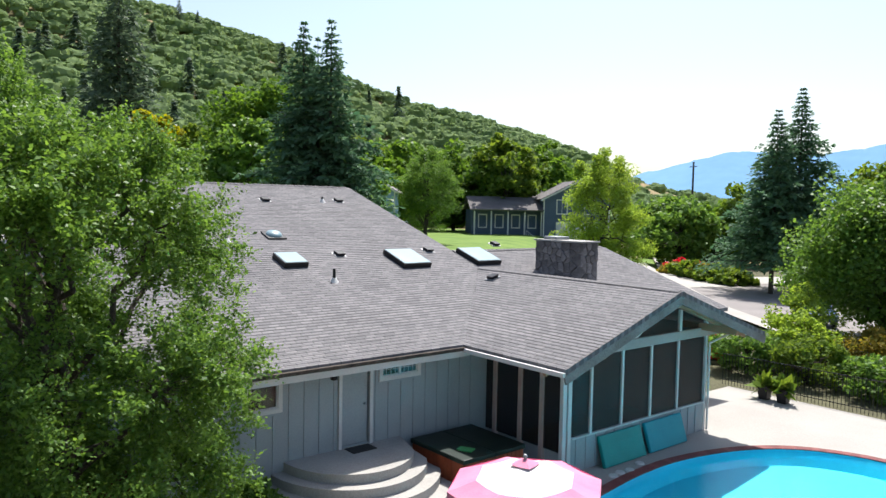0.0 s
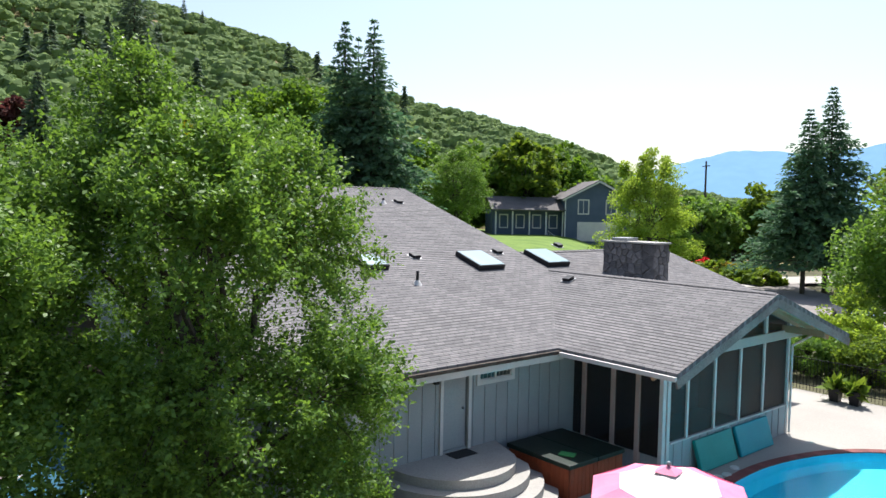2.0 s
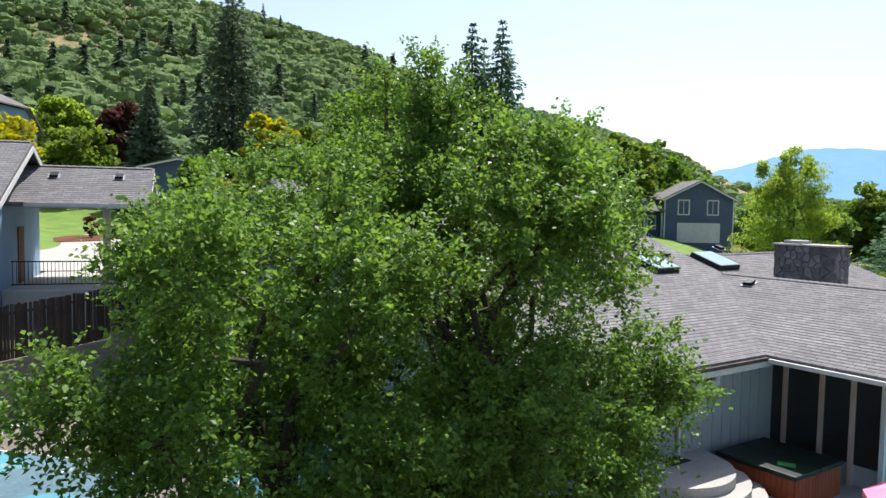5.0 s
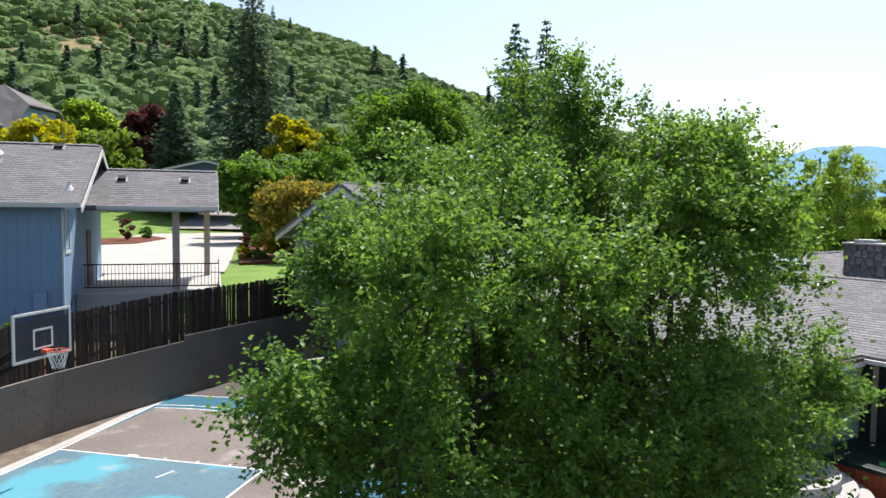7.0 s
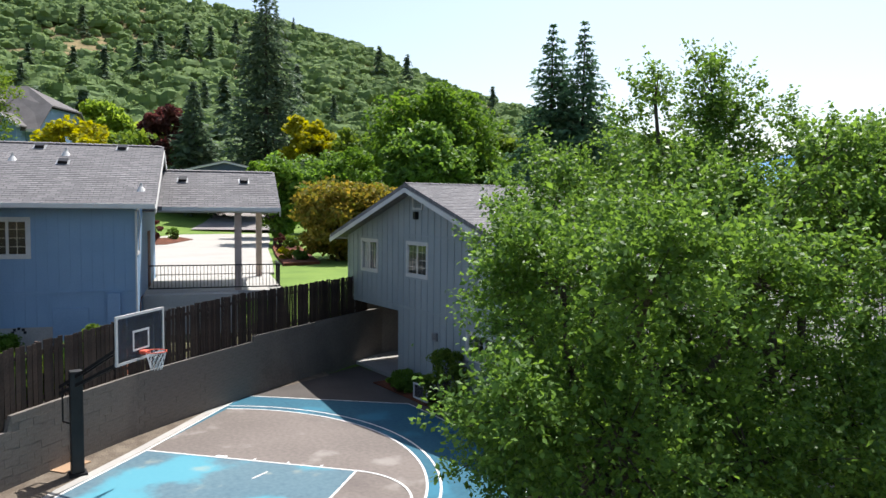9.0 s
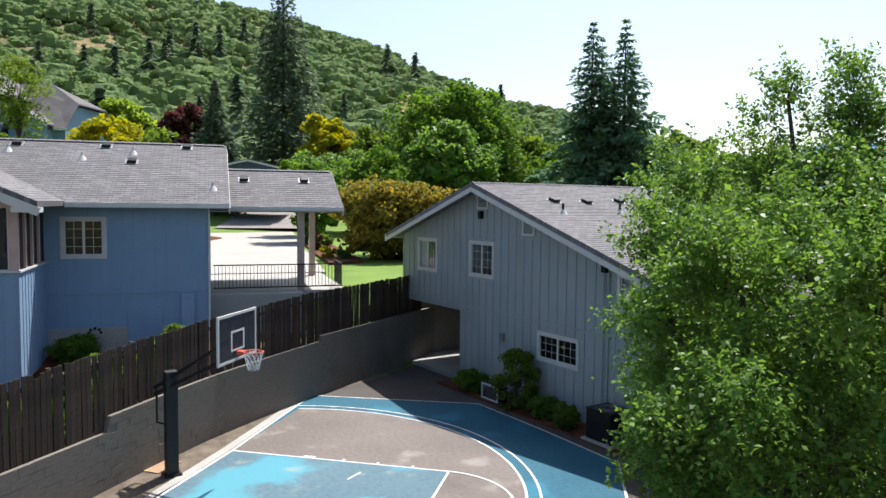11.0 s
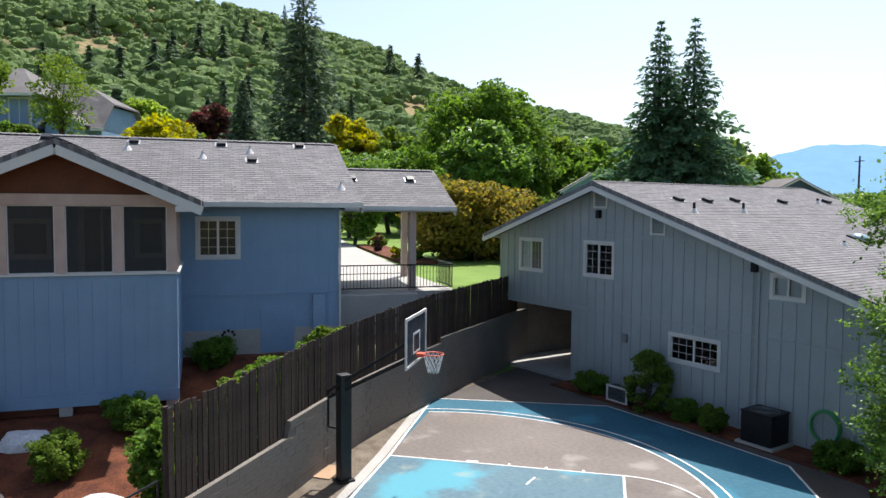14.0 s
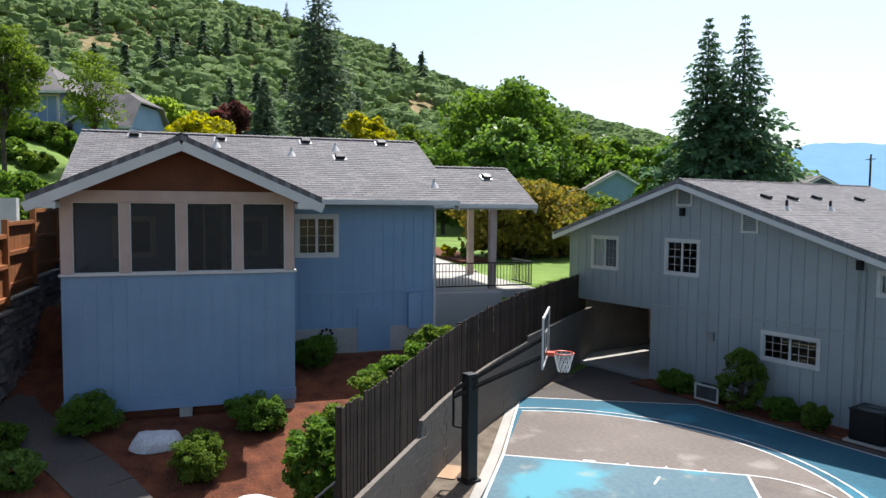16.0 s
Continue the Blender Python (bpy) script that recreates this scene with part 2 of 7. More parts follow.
LIME_LEAF = leaf_mat("lime_leaves", (0.12, 0.205, 0.03), (0.32, 0.43, 0.08), 0.5)
GOLD_LEAF = leaf_mat("golden_leaves", (0.18, 0.20, 0.014), (0.42, 0.40, 0.035), 0.45)
RED_LEAF = leaf_mat("dark_red_leaves", (0.06, 0.025, 0.022), (0.13, 0.055, 0.042), 0.35)
HEDGE_LEAF = leaf_mat("hedge_leaves", (0.042, 0.1, 0.018), (0.18, 0.25, 0.04), 0.42)
RUST_LEAF = leaf_mat("rust_tipped_leaves", (0.08, 0.13, 0.02), (0.34, 0.24, 0.05), 0.42)
NEEDLE = leaf_mat("conifer_needles", (0.0333, 0.0808, 0.0456), (0.123, 0.218, 0.114), 0.32, 0.6)
DEEP_NEEDLE = leaf_mat("dark_needles", (0.042, 0.075, 0.046), (0.13, 0.18, 0.105), 0.3, 0.6)
# Blue-green oak leaves, made paler still: distance haze put into the colour
HAZED_HILL_LEAF = leaf_mat("hill_wood_leaves", (0.088, 0.148, 0.066), (0.235, 0.315, 0.120), 0.35, 0.95, 0.12, 0.34)
RED_FLOWER = leaf_mat("red_blossom", (0.45, 0.03, 0.03), (0.65, 0.10, 0.06), 0.3)


# ---- mesh tools ----
def part(name, bm, material, parent=None, label=""):
    """Links a bmesh, or (verts, faces), as one mesh object."""
    me = bpy.data.meshes.new(name)
    if isinstance(bm, tuple):
        me.from_pydata(*((bm[0], [], bm[1])))
    else:
        bm.to_mesh(me)
        bm.free()
    for mm in (material if isinstance(material, (list, tuple)) else [material]):
        me.materials.append(mm)
    ob = new(name, me)
    ob.parent = parent
    if label:
        ob["label"] = label
    return ob


def again(ob, m, parent=None):
    """A further piece on the same mesh."""
    o = new(ob.name.split(".")[0], ob.data)
    o.parent = parent if parent else ob.parent
    o.matrix_local = m
    return o


def thing(name, label, category, m=None, group="", kind=""):
    ob = new(name)
    ob.empty_display_size = 0.2
    if m is not None:
        ob.matrix_world = m
    return tagged(ob, label, category, group, kind)


def box(bm, x0, x1, y0, y1, z0, z1, bevel=0.0):
    vs = [bm.verts.new((x, y, z)) for z in (z0, z1) for y in (y0, y1) for x in (x0, x1)]
    fs = [bm.faces.new([vs[i] for i in f]) for f in ((0, 2, 3, 1), (4, 5, 7, 6), (0, 1, 5, 4), (2, 6, 7, 3), (0, 4, 6, 2), (1, 3, 7, 5))]
    if bevel:
        es = list({e for f in fs for e in f.edges})
        bmesh.ops.bevel(bm, geom=es, offset=bevel, segments=2, affect="EDGES", profile=0.6)
    return vs


def slab(x0, x1, y0, y1, z0, z1, bevel=0.0):
    bm = bmesh.new()
    box(bm, x0, x1, y0, y1, z0, z1, bevel)
    return bm


def bar(bm, a, b, w, h=None, up=(0, 0, 1)):
    """A square bar from a to b, w wide, h deep."""
    h = h or w
    a, b = Vector(a), Vector(b)
    d = (b - a).normalized()
    up = Vector(up) if abs(d.dot(Vector(up))) < 0.98 else Vector((1, 0, 0))
    r = d.cross(up).normalized()
    t = r.cross(d)
    vs = [bm.verts.new(p + r * sx * w / 2 + t * sy * h / 2) for p in (a, b) for sx, sy in ((-1, -1), (1, -1), (1, 1), (-1, 1))]
    for f in ((3, 2, 1, 0), (4, 5, 6, 7), (0, 1, 5, 4), (1, 2, 6, 5), (2, 3, 7, 6), (3, 0, 4, 7)):
        bm.faces.new([vs[i] for i in f])


def rod(bm, a, b, r0, r1=None, n=8):
    """A tapered round bar."""
    r1 = r0 if r1 is None else r1
    a, b = Vector(a), Vector(b)
    d = (b - a).normalized()
    u = d.orthogonal().normalized()
    v = d.cross(u)
    ring = [[bm.verts.new(p + (u * math.cos(2 * math.pi * i / n) + v * math.sin(2 * math.pi * i / n)) * r) for i in range(n)] for p, r in ((a, r0), (b, r1))]
    for i in range(n):
        bm.faces.new((ring[0][i], ring[0][(i + 1) % n], ring[1][(i + 1) % n], ring[1][i]))
    bm.faces.new(ring[0][::-1]); bm.faces.new(ring[1])


def flat(points, z0, z1):
    """A slab over a polygon in plan; z0, z1 may be functions of x, y."""
    f0 = z0 if callable(z0) else (lambda x, y: z0)
    f1 = z1 if callable(z1) else (lambda x, y: z1)
    bm = bmesh.new()
    lo = [bm.verts.new((x, y, f0(x, y))) for x, y in points]
    hi = [bm.verts.new((x, y, f1(x, y))) for x, y in points]
    bm.faces.new(hi)
    bm.faces.new(lo[::-1])
    k = len(points)
    for i in range(k):
        bm.faces.new((lo[i], lo[(i + 1) % k], hi[(i + 1) % k], hi[i]))
    bmesh.ops.triangulate(bm, faces=[f for f in bm.faces if len(f.verts) > 4])
    bmesh.ops.recalc_face_normals(bm, faces=bm.faces)
    return bm


def gridbox(bm, along, cuts_s, cuts_z, thick, holes, top=None, base=None):
    """A wall of cells along one axis ('x' or 'y') from a face at 0 back to thick, with holes (s0, s1, z0, z1) and a sloped top."""
    for s0, s1 in zip(cuts_s, cuts_s[1:]):
        for z0, z1 in zip(cuts_z, cuts_z[1:]):
            sm, zm = (s0 + s1) / 2, (z0 + z1) / 2
            if any(h[0] < sm < h[1] and h[2] < zm < h[3] for h in holes):
                continue
            ends = []
            for s in (s0, s1):
                t = top(s) if top else 1e9
                ends.append((min(z0, t), min(z1, t)))
            if ends[0][1] - ends[0][0] < 1e-4 and ends[1][1] - ends[1][0] < 1e-4:
                continue
            vs = []
            for q in (0, thick):
                for s, (a, b) in zip((s0, s1), ends):
                    for z in (a, b):
                        vs.append(bm.verts.new((s, q, z) if along == "x" else (q, s, z)))
            for f in ((0, 2, 3, 1), (4, 5, 7, 6), (0, 1, 5, 4), (2, 6, 7, 3), (0, 4, 6, 2), (1, 3, 7, 5)):
                bm.faces.new([vs[i] for i in f])
    bmesh.ops.remove_doubles(bm, verts=bm.verts, dist=0.0005)
    bmesh.ops.recalc_face_normals(bm, faces=bm.faces)


def roof_slope(origin, along, uphill, pitch, s_of, run, course=0.145, thick=0.13):
    """A roof slope built course by course. origin: a point of the eave line; along, uphill: unit vectors in plan;
    s_of(d): the ends along the eave at the distance d up the slope; run: the plan depth."""
    o, a, u = Vector(origin), Vector((*along, 0)), Vector((*uphill, 0))
    vs, fs = [], []
    def put(s, d, lift):
        p = o + a * s + u * d
        vs.append((p.x, p.y, o.z + d * pitch + lift))
        return len(vs) - 1
    k = int(math.ceil(run / course))
    prev = None
    for i in range(k):
        d0, d1 = i * course, min(run, (i + 1) * course)
        (a0, b0), (a1, b1) = s_of(d0 + 1e-6), s_of(d1 - 1e-6)
        low_edge = prev if prev else (put(a0, d0, 0.0), put(b0, d0, 0.0))
        q = [put(a0, d0, 0.011), put(b0, d0, 0.011), put(b1, d1, 0.002), put(a1, d1, 0.002)]
        fs += [(q[0], q[1], q[2], q[3]), (low_edge[0], low_edge[1], q[1], q[0])]
        prev = (q[3], q[2])
    # the deck below, in strips where the ends change
    m = 24
    for i in range(m):
        d0, d1 = run * i / m, run * (i + 1) / m
        (a0, b0), (a1, b1) = s_of(d0 + 1e-6), s_of(d1 - 1e-6)
        q = [put(a0, d0, -thick), put(b0, d0, -thick), put(b1, d1, -thick), put(a1, d1, -thick)]
        t = [put(a0, d0, 0.0), put(b0, d0, 0.0), put(b1, d1, 0.0), put(a1, d1, 0.0)]
        fs += [(q[3], q[2], q[1], q[0]), (q[0], t[0], t[3], q[3]), (q[1], q[2], t[2], t[1])]
        if i == 0:
            fs.append((q[0], q[1], t[1], t[0]))
    bm = bmesh.new()
    bv = [bm.verts.new(v) for v in vs]
    for f in fs:
        bm.faces.new([bv[i] for i in f])
    bmesh.ops.remove_doubles(bm, verts=bm.verts, dist=0.0005)
    bmesh.ops.recalc_face_normals(bm, faces=bm.faces)
    return bm


def ridge_caps(a, b, parent, material, step=0.2, width=0.26, drop=0.045):
    """Overlapping cap shingles along a ridge or rake."""
    a, b = Vector(a), Vector(b)
    d = (b - a)
    k = max(1, int(d.length / step))
    d.normalize()
    side = d.cross(Vector((0, 0, 1))).normalized()
    bm = bmesh.new()
    row = []
    for p, lift in ((a, 0.035), (a + d * (step + 0.03), 0.018)):
        row.append([bm.verts.new(p + Vector((0, 0, lift)) + side * sx * width / 2 - Vector((0, 0, drop if sx else 0))) for sx in (-1, 0, 1)])
    base = [bm.verts.new(v.co - Vector((0, 0, 0.02))) for v in row[0]]
    for j in range(2):
        bm.faces.new((row[0][j], row[0][j + 1], row[1][j + 1], row[1][j]))
        bm.faces.new((base[j], base[j + 1], row[0][j + 1], row[0][j]))
    first = part("ridge_cap", bm, material, parent)
    for i in range(1, k):
        again(first, Matrix.Translation(d * step * i), parent)
    return first


def window(parent, m, w, h, cols=2, grid=(0, 0), blind=(), name="window", deep=0.1):
    """A window in the plane x, z facing -y, its lower left corner at the origin of m; blind: the sashes that have a blind."""
    e = new(name)
    e.parent, e.matrix_local = parent, m
    f = 0.105
    bm = bmesh.new()
    box(bm, -f, w + f, -0.03, deep, -f, 0); box(bm, -f, w + f, -0.03, deep, h, h + f)
    box(bm, -f, 0, -0.03, deep, 0, h); box(bm, w, w + f, -0.03, deep, 0, h)
    part("window_frame", bm, TRIM, e, "white window frame")
    sw = w / cols
    for c in range(cols):
        x0 = c * sw
        bm = bmesh.new()
        q = 0.035
        box(bm, x0, x0 + q, 0.0, 0.05, 0, h); box(bm, x0 + sw - q, x0 + sw, 0.0, 0.05, 0, h)
        box(bm, x0 + q, x0 + sw - q, 0.0, 0.05, 0, q); box(bm, x0 + q, x0 + sw - q, 0.0, 0.05, h - q, h)
        sash = part("sash", bm, TRIM, e)
        part("pane", slab(x0 + q, x0 + sw - q, 0.028, 0.034, q, h - q), GLASS, e).visible_shadow = False
        if grid[0]:
            bm = bmesh.new()
            for i in range(1, grid[0]):
                x = x0 + sw * i / grid[0]
                box(bm, x - 0.006, x + 0.006, 0.012, 0.026, q, h - q)
            for j in range(1, grid[1]):
                z = h * j / grid[1]
                box(bm, x0 + q, x0 + sw - q, 0.010, 0.024, z - 0.006, z + 0.006)
            part("muntin", bm, TRIM, e)
        if c in blind:
            bm = bmesh.new()
            k = int(h / 0.05)
            for j in range(k):
                z = q + (h - 2 * q) * j / k
                box(bm, x0 + q, x0 + sw - q, 0.075, 0.08, z, z + 0.044)
            part("blind", bm, BLIND, e, "white slatted blind")
    return e


# ---- ground ----
WALL_LINE = [(-18.6, -13.9), (-21.94, -9.81), (-24.27, -6.94), (-25.3, -5.67), (-26.75, -3.76), (-28.14, -1.58), (-29.82, 1.35),
             (-31.29, 4.05), (-32.4, 6.0), (-33.6, 8.4), (-34.0, 19.0), (-30.0, 30.0)]
N_POSE = pose(-27.79, -8.28, 0, 0, 0, 74)          # the neighbouring house: x along its ridge, y away from the garden
N_INV = N_POSE.inverted()
HEART = (-6.0, -6.0)
SKYLINE = [(60, 0.0), (95, 0.0), (110, 0.012), (118, 0.028), (124, 0.050), (130, 0.090), (136, 0.121), (143, 0.152), (149.6, 0.195), (155.7, 0.232),
           (160.7, 0.250), (165, 0.257), (177, 0.236), (195, 0.22), (230, 0.12), (260, 0.0)]
HILL_FROM, HILL_TOP = 120.0, 480.0


def smooth(t):
    t = min(1.0, max(0.0, t))
    return t * t * (3 - 2 * t)


def wall_side(x, y):
    """Signed distance to the retaining wall's line, positive on the neighbour's side."""
    best = 1e9
    for (ax, ay), (bx, by) in zip(WALL_LINE, WALL_LINE[1:]):
        dx, dy = bx - ax, by - ay
        k = min(1, max(0, ((x - ax) * dx + (y - ay) * dy) / (dx * dx + dy * dy)))
        px, py = x - ax - k * dx, y - ay - k * dy
        dd = math.hypot(px, py)
        if dd < abs(best):
            best = dd if dx * py - dy * px > 0 else -dd
    return best


def hill_at(x, y):
    dx, dy = x - HEART[0], y - HEART[1]
    r = math.hypot(dx, dy)
    az = math.degrees(math.atan2(dy, dx)) % 360
    if r < HILL_FROM:
        return 0.0
    e = float(np.interp(az, [a for a, _ in SKYLINE], [b for _, b in SKYLINE]))
    top = e * HILL_TOP - 4
    k = (r - HILL_FROM) / (HILL_TOP - HILL_FROM)
    rough = 9 * noise.noise((x * 0.011, y * 0.011, 2.0)) + 4 * noise.noise((x * 0.03, y * 0.03, 5.0))
    h = max(0.0, top) * (smooth(k) * 0.45 + min(k, 1.0) * 0.55) if k < 1 else max(0.0, top) * max(0.0, 1 - (k - 1) * 0.35)
    return h + rough * min(1, k * 2) * min(1, e * 8) * (1.0 if k < 0.8 else 0.45)


def ground_at(x, y):
    sd = wall_side(x, y) if (-60 < x < 10 and -40 < y < 60) else (1.0 if x < -25 else -1.0)
    q = -x - 0.75 * max(0.0, y - 19)
    back = -0.60 + 3.8 * smooth((q - 8) / 18)
    low = -0.62 if x > -15.5 else -0.14
    if y > 19:
        k = smooth((y - 19) / 6)
        low = back * k + low * (1 - k)
    if ((x + 6.4) / 4.7) ** 2 + ((y - 17.5) / 6.2) ** 2 < 1.2:
        low = -2.4
    if sd > 0.68:
        p = N_INV @ Vector((x, y, 0))
        z = 1.3 + 0.62 * smooth(p.y / 3.0) + 1.35 * (smooth((p.y - 3.2) / 1.6) if p.x < 4.3 else smooth((p.y - 5.3) / 0.8))
        z -= 0.17 * min(5.5, max(0.0, -p.y))
        if p.x < -5.2:
            z += 1.2 * smooth((-11.0 - p.x) / 5)
        z = z * smooth((24 - y) / 10 + 1) + back * (1 - smooth((24 - y) / 10 + 1))
    else:
        z = low
    z += 3.2 * smooth((-76 - x) / 32) * smooth((y + 8) / 10) * smooth((70 - y) / 20) * (1 - smooth((math.hypot(x, y) - 135) / 80))
    z += 7.5 * smooth((-46 - x) / 44) * smooth((4 - y) / 12) * smooth((y + 60) / 20)
    return z + hill_at(x, y)


def axis(fine_from, fine_to, step):
    mid = list(np.arange(fine_from, fine_to, step))
    out_lo, out_hi, d, v = [], [], 1.0, 0.0
    while v < 4000:
        d *= 1.16
        v += d
        out_lo.append(fine_from - v)
        out_hi.append(fine_to + v)
    return out_lo[::-1] + mid + out_hi


def build_ground():
    xs, ys = axis(-52, 4, 0.45), axis(-18, 40, 0.45)
    nx = len(xs)
    vs = [(x, y, ground_at(x, y)) for y in ys for x in xs]
    fs = [(j * nx + i, j * nx + i + 1, (j + 1) * nx + i + 1, (j + 1) * nx + i) for j in range(len(ys) - 1) for i in range(nx - 1)]
    ob = part("ground", (vs, fs), [SOIL, LAWN, DRY_GRASS])
    idx = []
    for j in range(len(ys) - 1):
        for i in range(nx - 1):
            x, y = xs[i], ys[j]
            r = math.hypot(x - HEART[0], y - HEART[1])
            lawn = (x < -31 and -1 < y <= 24) or (y > 24 and -x - 0.75 * (y - 19) > 9) or x < -45
            idx.append(2 if r > 105 else (1 if lawn else 0))
    ob.data.polygons.foreach_set("material_index", idx)
    for p in ob.data.polygons:
        p.use_smooth = True
    return tagged(ob, "dry ground with lawn and grassy hillside", "ground", kind="structure")


build_ground()

# far blue mountains beyond the valley; their haze is put into colour and glow
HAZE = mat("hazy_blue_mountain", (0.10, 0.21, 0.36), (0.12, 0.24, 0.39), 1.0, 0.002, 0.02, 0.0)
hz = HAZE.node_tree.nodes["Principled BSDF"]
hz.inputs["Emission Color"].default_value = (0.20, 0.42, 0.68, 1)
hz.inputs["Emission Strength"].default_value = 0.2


def far_mountains():
    ridge = [(70, 0.03), (85, 0.055), (100, 0.075), (106, 0.084), (109.4, 0.082), (113, 0.072), (117.4, 0.077), (118.9, 0.077), (121, 0.068), (122.8, 0.059), (126, 0.045), (140, 0.03)]
    vs, fs = [], []
    for i in range(281):
        az = 70 + i * 0.25
        e = float(np.interp(az, [a for a, _ in ridge], [b for _, b in ridge])) + 0.0022 * noise.noise((az * 0.9, 0, 0)) + 0.001 * noise.noise((az * 5.0, 3, 0))
        a = radians(az)
        for r, h in ((2400, -40), (2700, 0.45 * e * 2700), (3000, e * 3000 + 6)):
            rr = r + 60 * noise.noise((az * 0.4, r * 0.01, 1))
            vs.append((HEART[0] + rr * math.cos(a), HEART[1] + rr * math.sin(a), h))
    for i in range(280):
        for j in range(2):
            k = i * 3 + j
            fs.append((k, k + 3, k + 4, k + 1))
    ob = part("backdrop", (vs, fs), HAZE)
    for p in ob.data.polygons:
        p.use_smooth = True
    tagged(ob, "hazy blue forested mountains far off", "mountain", kind="structure")


far_mountains()


def line_at(s):
    """A point of the retaining wall's line, s metres from the near end, with its direction."""
    for (ax, ay), (bx, by) in zip(WALL_LINE, WALL_LINE[1:]):
        d = math.hypot(bx - ax, by - ay)
        if s <= d:
            return Vector((ax + (bx - ax) * s / d, ay + (by - ay) * s / d, 0)), Vector(((bx - ax) / d, (by - ay) / d, 0))
        s -= d
    return Vector((*WALL_LINE[-1], 0)), Vector((0, 1, 0))


WALL_END = sum(math.hypot(b[0] - a[0], b[1] - a[1]) for a, b in zip(WALL_LINE[:9], WALL_LINE[1:9])) + 2.0


def wall_top(s):
    """The wall's top steps up twice."""
    return 1.30 if s < 9.1 else (1.64 + 0.02 * (s - 9.1) if s < 18.2 else 2.0)


def retaining_wall():
    w = thing("retaining_wall", "plain grey rendered retaining wall below the fence", "wall", kind="structure")
    vs, fs = [], []
    n = 240
    for i in range(n + 1):
        s = WALL_END * i / n
        p, d = line_at(s)
        nrm = Vector((-d.y, d.x, 0))
        for off in (0.0, 0.22):
            for z in (-0.3, wall_top(s)):
                q = p + nrm * off
                vs.append((q.x, q.y, z))
    for i in range(n):
        a, b = i * 4, i * 4 + 4
        fs += [(a, b, b + 1, a + 1), (a + 1, b + 1, b + 3, a + 3), (a + 3, b + 3, b + 2, a + 2)]
    part("face", (vs, fs), BLOCK, w)
    # the blocks of the face, in courses; the nearest 300 are pieces of their own
    first, near, rest = None, 0, bmesh.new()
    s = 4.4
    while s < WALL_END - 2.0:
        p, d = line_at(s + 0.2)
        nrm = Vector((-d.y, d.x, 0))
        z, row = wall_top(s + 0.2) - 0.2, 0
        while z > -0.22:
            q = p - nrm * (0.004 + 0.004 * random.random()) + d * (0.2 if row % 2 else 0.0)
            m = Matrix(((d.x, nrm.x, 0, q.x), (d.y, nrm.y, 0, q.y), (0, 0, 1, z), (0, 0, 0, 1)))
            if first is None:
                first = part("block", slab(-0.198, 0.198, -0.004, 0.05, 0.001, 0.197, 0.002), BLOCK, w)
                first.matrix_local = m
            elif near < 300 and s < 21:
                again(first, m, w)
                near += 1
            else:
                vv = box(rest, -0.198, 0.198, -0.004, 0.05, 0.001, 0.197)
                for v in vv:
                    v.co = m @ v.co
            z -= 0.2
            row += 1
        s += 0.4
    part("block_courses", rest, BLOCK, w)["kind"] = "stuff"


retaining_wall()


def fence_top(s):
    return float(np.interp(s, (5.3, 7.0, 9.0, 12.0, 17.7, 23.5), (2.98, 3.0, 3.1, 3.22, 3.48, 3.52)))


def fence():
    f = thing("board_fence", "tall weathered dark wooden board fence along the wall", "fence", kind="structure")
    s = 5.35
    first = None
    rnd = random.Random(15)
    while s < WALL_END - 1.2:
        p, d = line_at(s)
        nrm = Vector((-d.y, d.x, 0))
        base = wall_top(s) - 0.05 + rnd.uniform(-0.03, 0.03)
        tall = fence_top(s) - base + rnd.choice((0.0, 0.0, 0.0, 0.015, -0.02, 0.03))
        if rnd.random() < 0.02:
            tall -= 0.12
        lean = rnd.uniform(-0.016, 0.016)
        far = s > 13.5
        wide = rnd.uniform(0.62, 0.76) if far else rnd.uniform(0.86, 1.06)
        q = p + nrm * (0.10 + rnd.uniform(0, 0.012))
        m = Matrix(((d.x * wide, nrm.x, lean * d.x * tall, q.x), (d.y * wide, nrm.y, lean * d.y * tall, q.y), (0, 0, tall, base), (0, 0, 0, 1)))
        if first:
            again(first, m, f)
        else:
            first = part("board", slab(-0.066, 0.066, -0.011, 0.011, 0, 1.0), FENCE_WOOD, f)
            first.matrix_local = m
        s += (0.101 if far else 0.137) + (rnd.uniform(0.02, 0.05) if rnd.random() < 0.22 else rnd.uniform(0, 0.014))
    for h in (0.25, 1.35):
        bm = bmesh.new()
        s = 5.3
        while s < WALL_END - 2.2:
            p, d = line_at(s)
            p2, d2 = line_at(s + 1.2)
            n1, n2 = Vector((-d.y, d.x, 0)) * 0.14, Vector((-d2.y, d2.x, 0)) * 0.14
            bar(bm, p + n1 + Vector((0, 0, fence_top(s) - 1.6 + h)), p2 + n2 + Vector((0, 0, fence_top(s + 1.2) - 1.6 + h)), 0.04, 0.09)
            s += 1.2
        part("rail", bm, FENCE_WOOD, f)
    s = 5.3
    first = None
    while s < WALL_END - 1.2:
        p, d = line_at(s)
        nrm = Vector((-d.y, d.x, 0))
        q = p + nrm * 0.17
        m = Matrix.Translation((q.x, q.y, fence_top(s) - 1.98))
        if first is None:
            first = part("post", slab(-0.045, 0.045, -0.045, 0.045, 0, 2.0, 0.006), FENCE_WOOD, f)
            first.matrix_local = m
        else:
            again(first, m, f)
        s += 2.4


fence()


# ---- sport court ----
L2, KEY = Vector((-25.39, -3.72, 0)), Vector((-21.18, 0.26, 0))
CU = (KEY - L2).normalized()                 # from the baseline into the court
CV = Vector((-CU.y, CU.x, 0))                # along the baseline, away from the camera


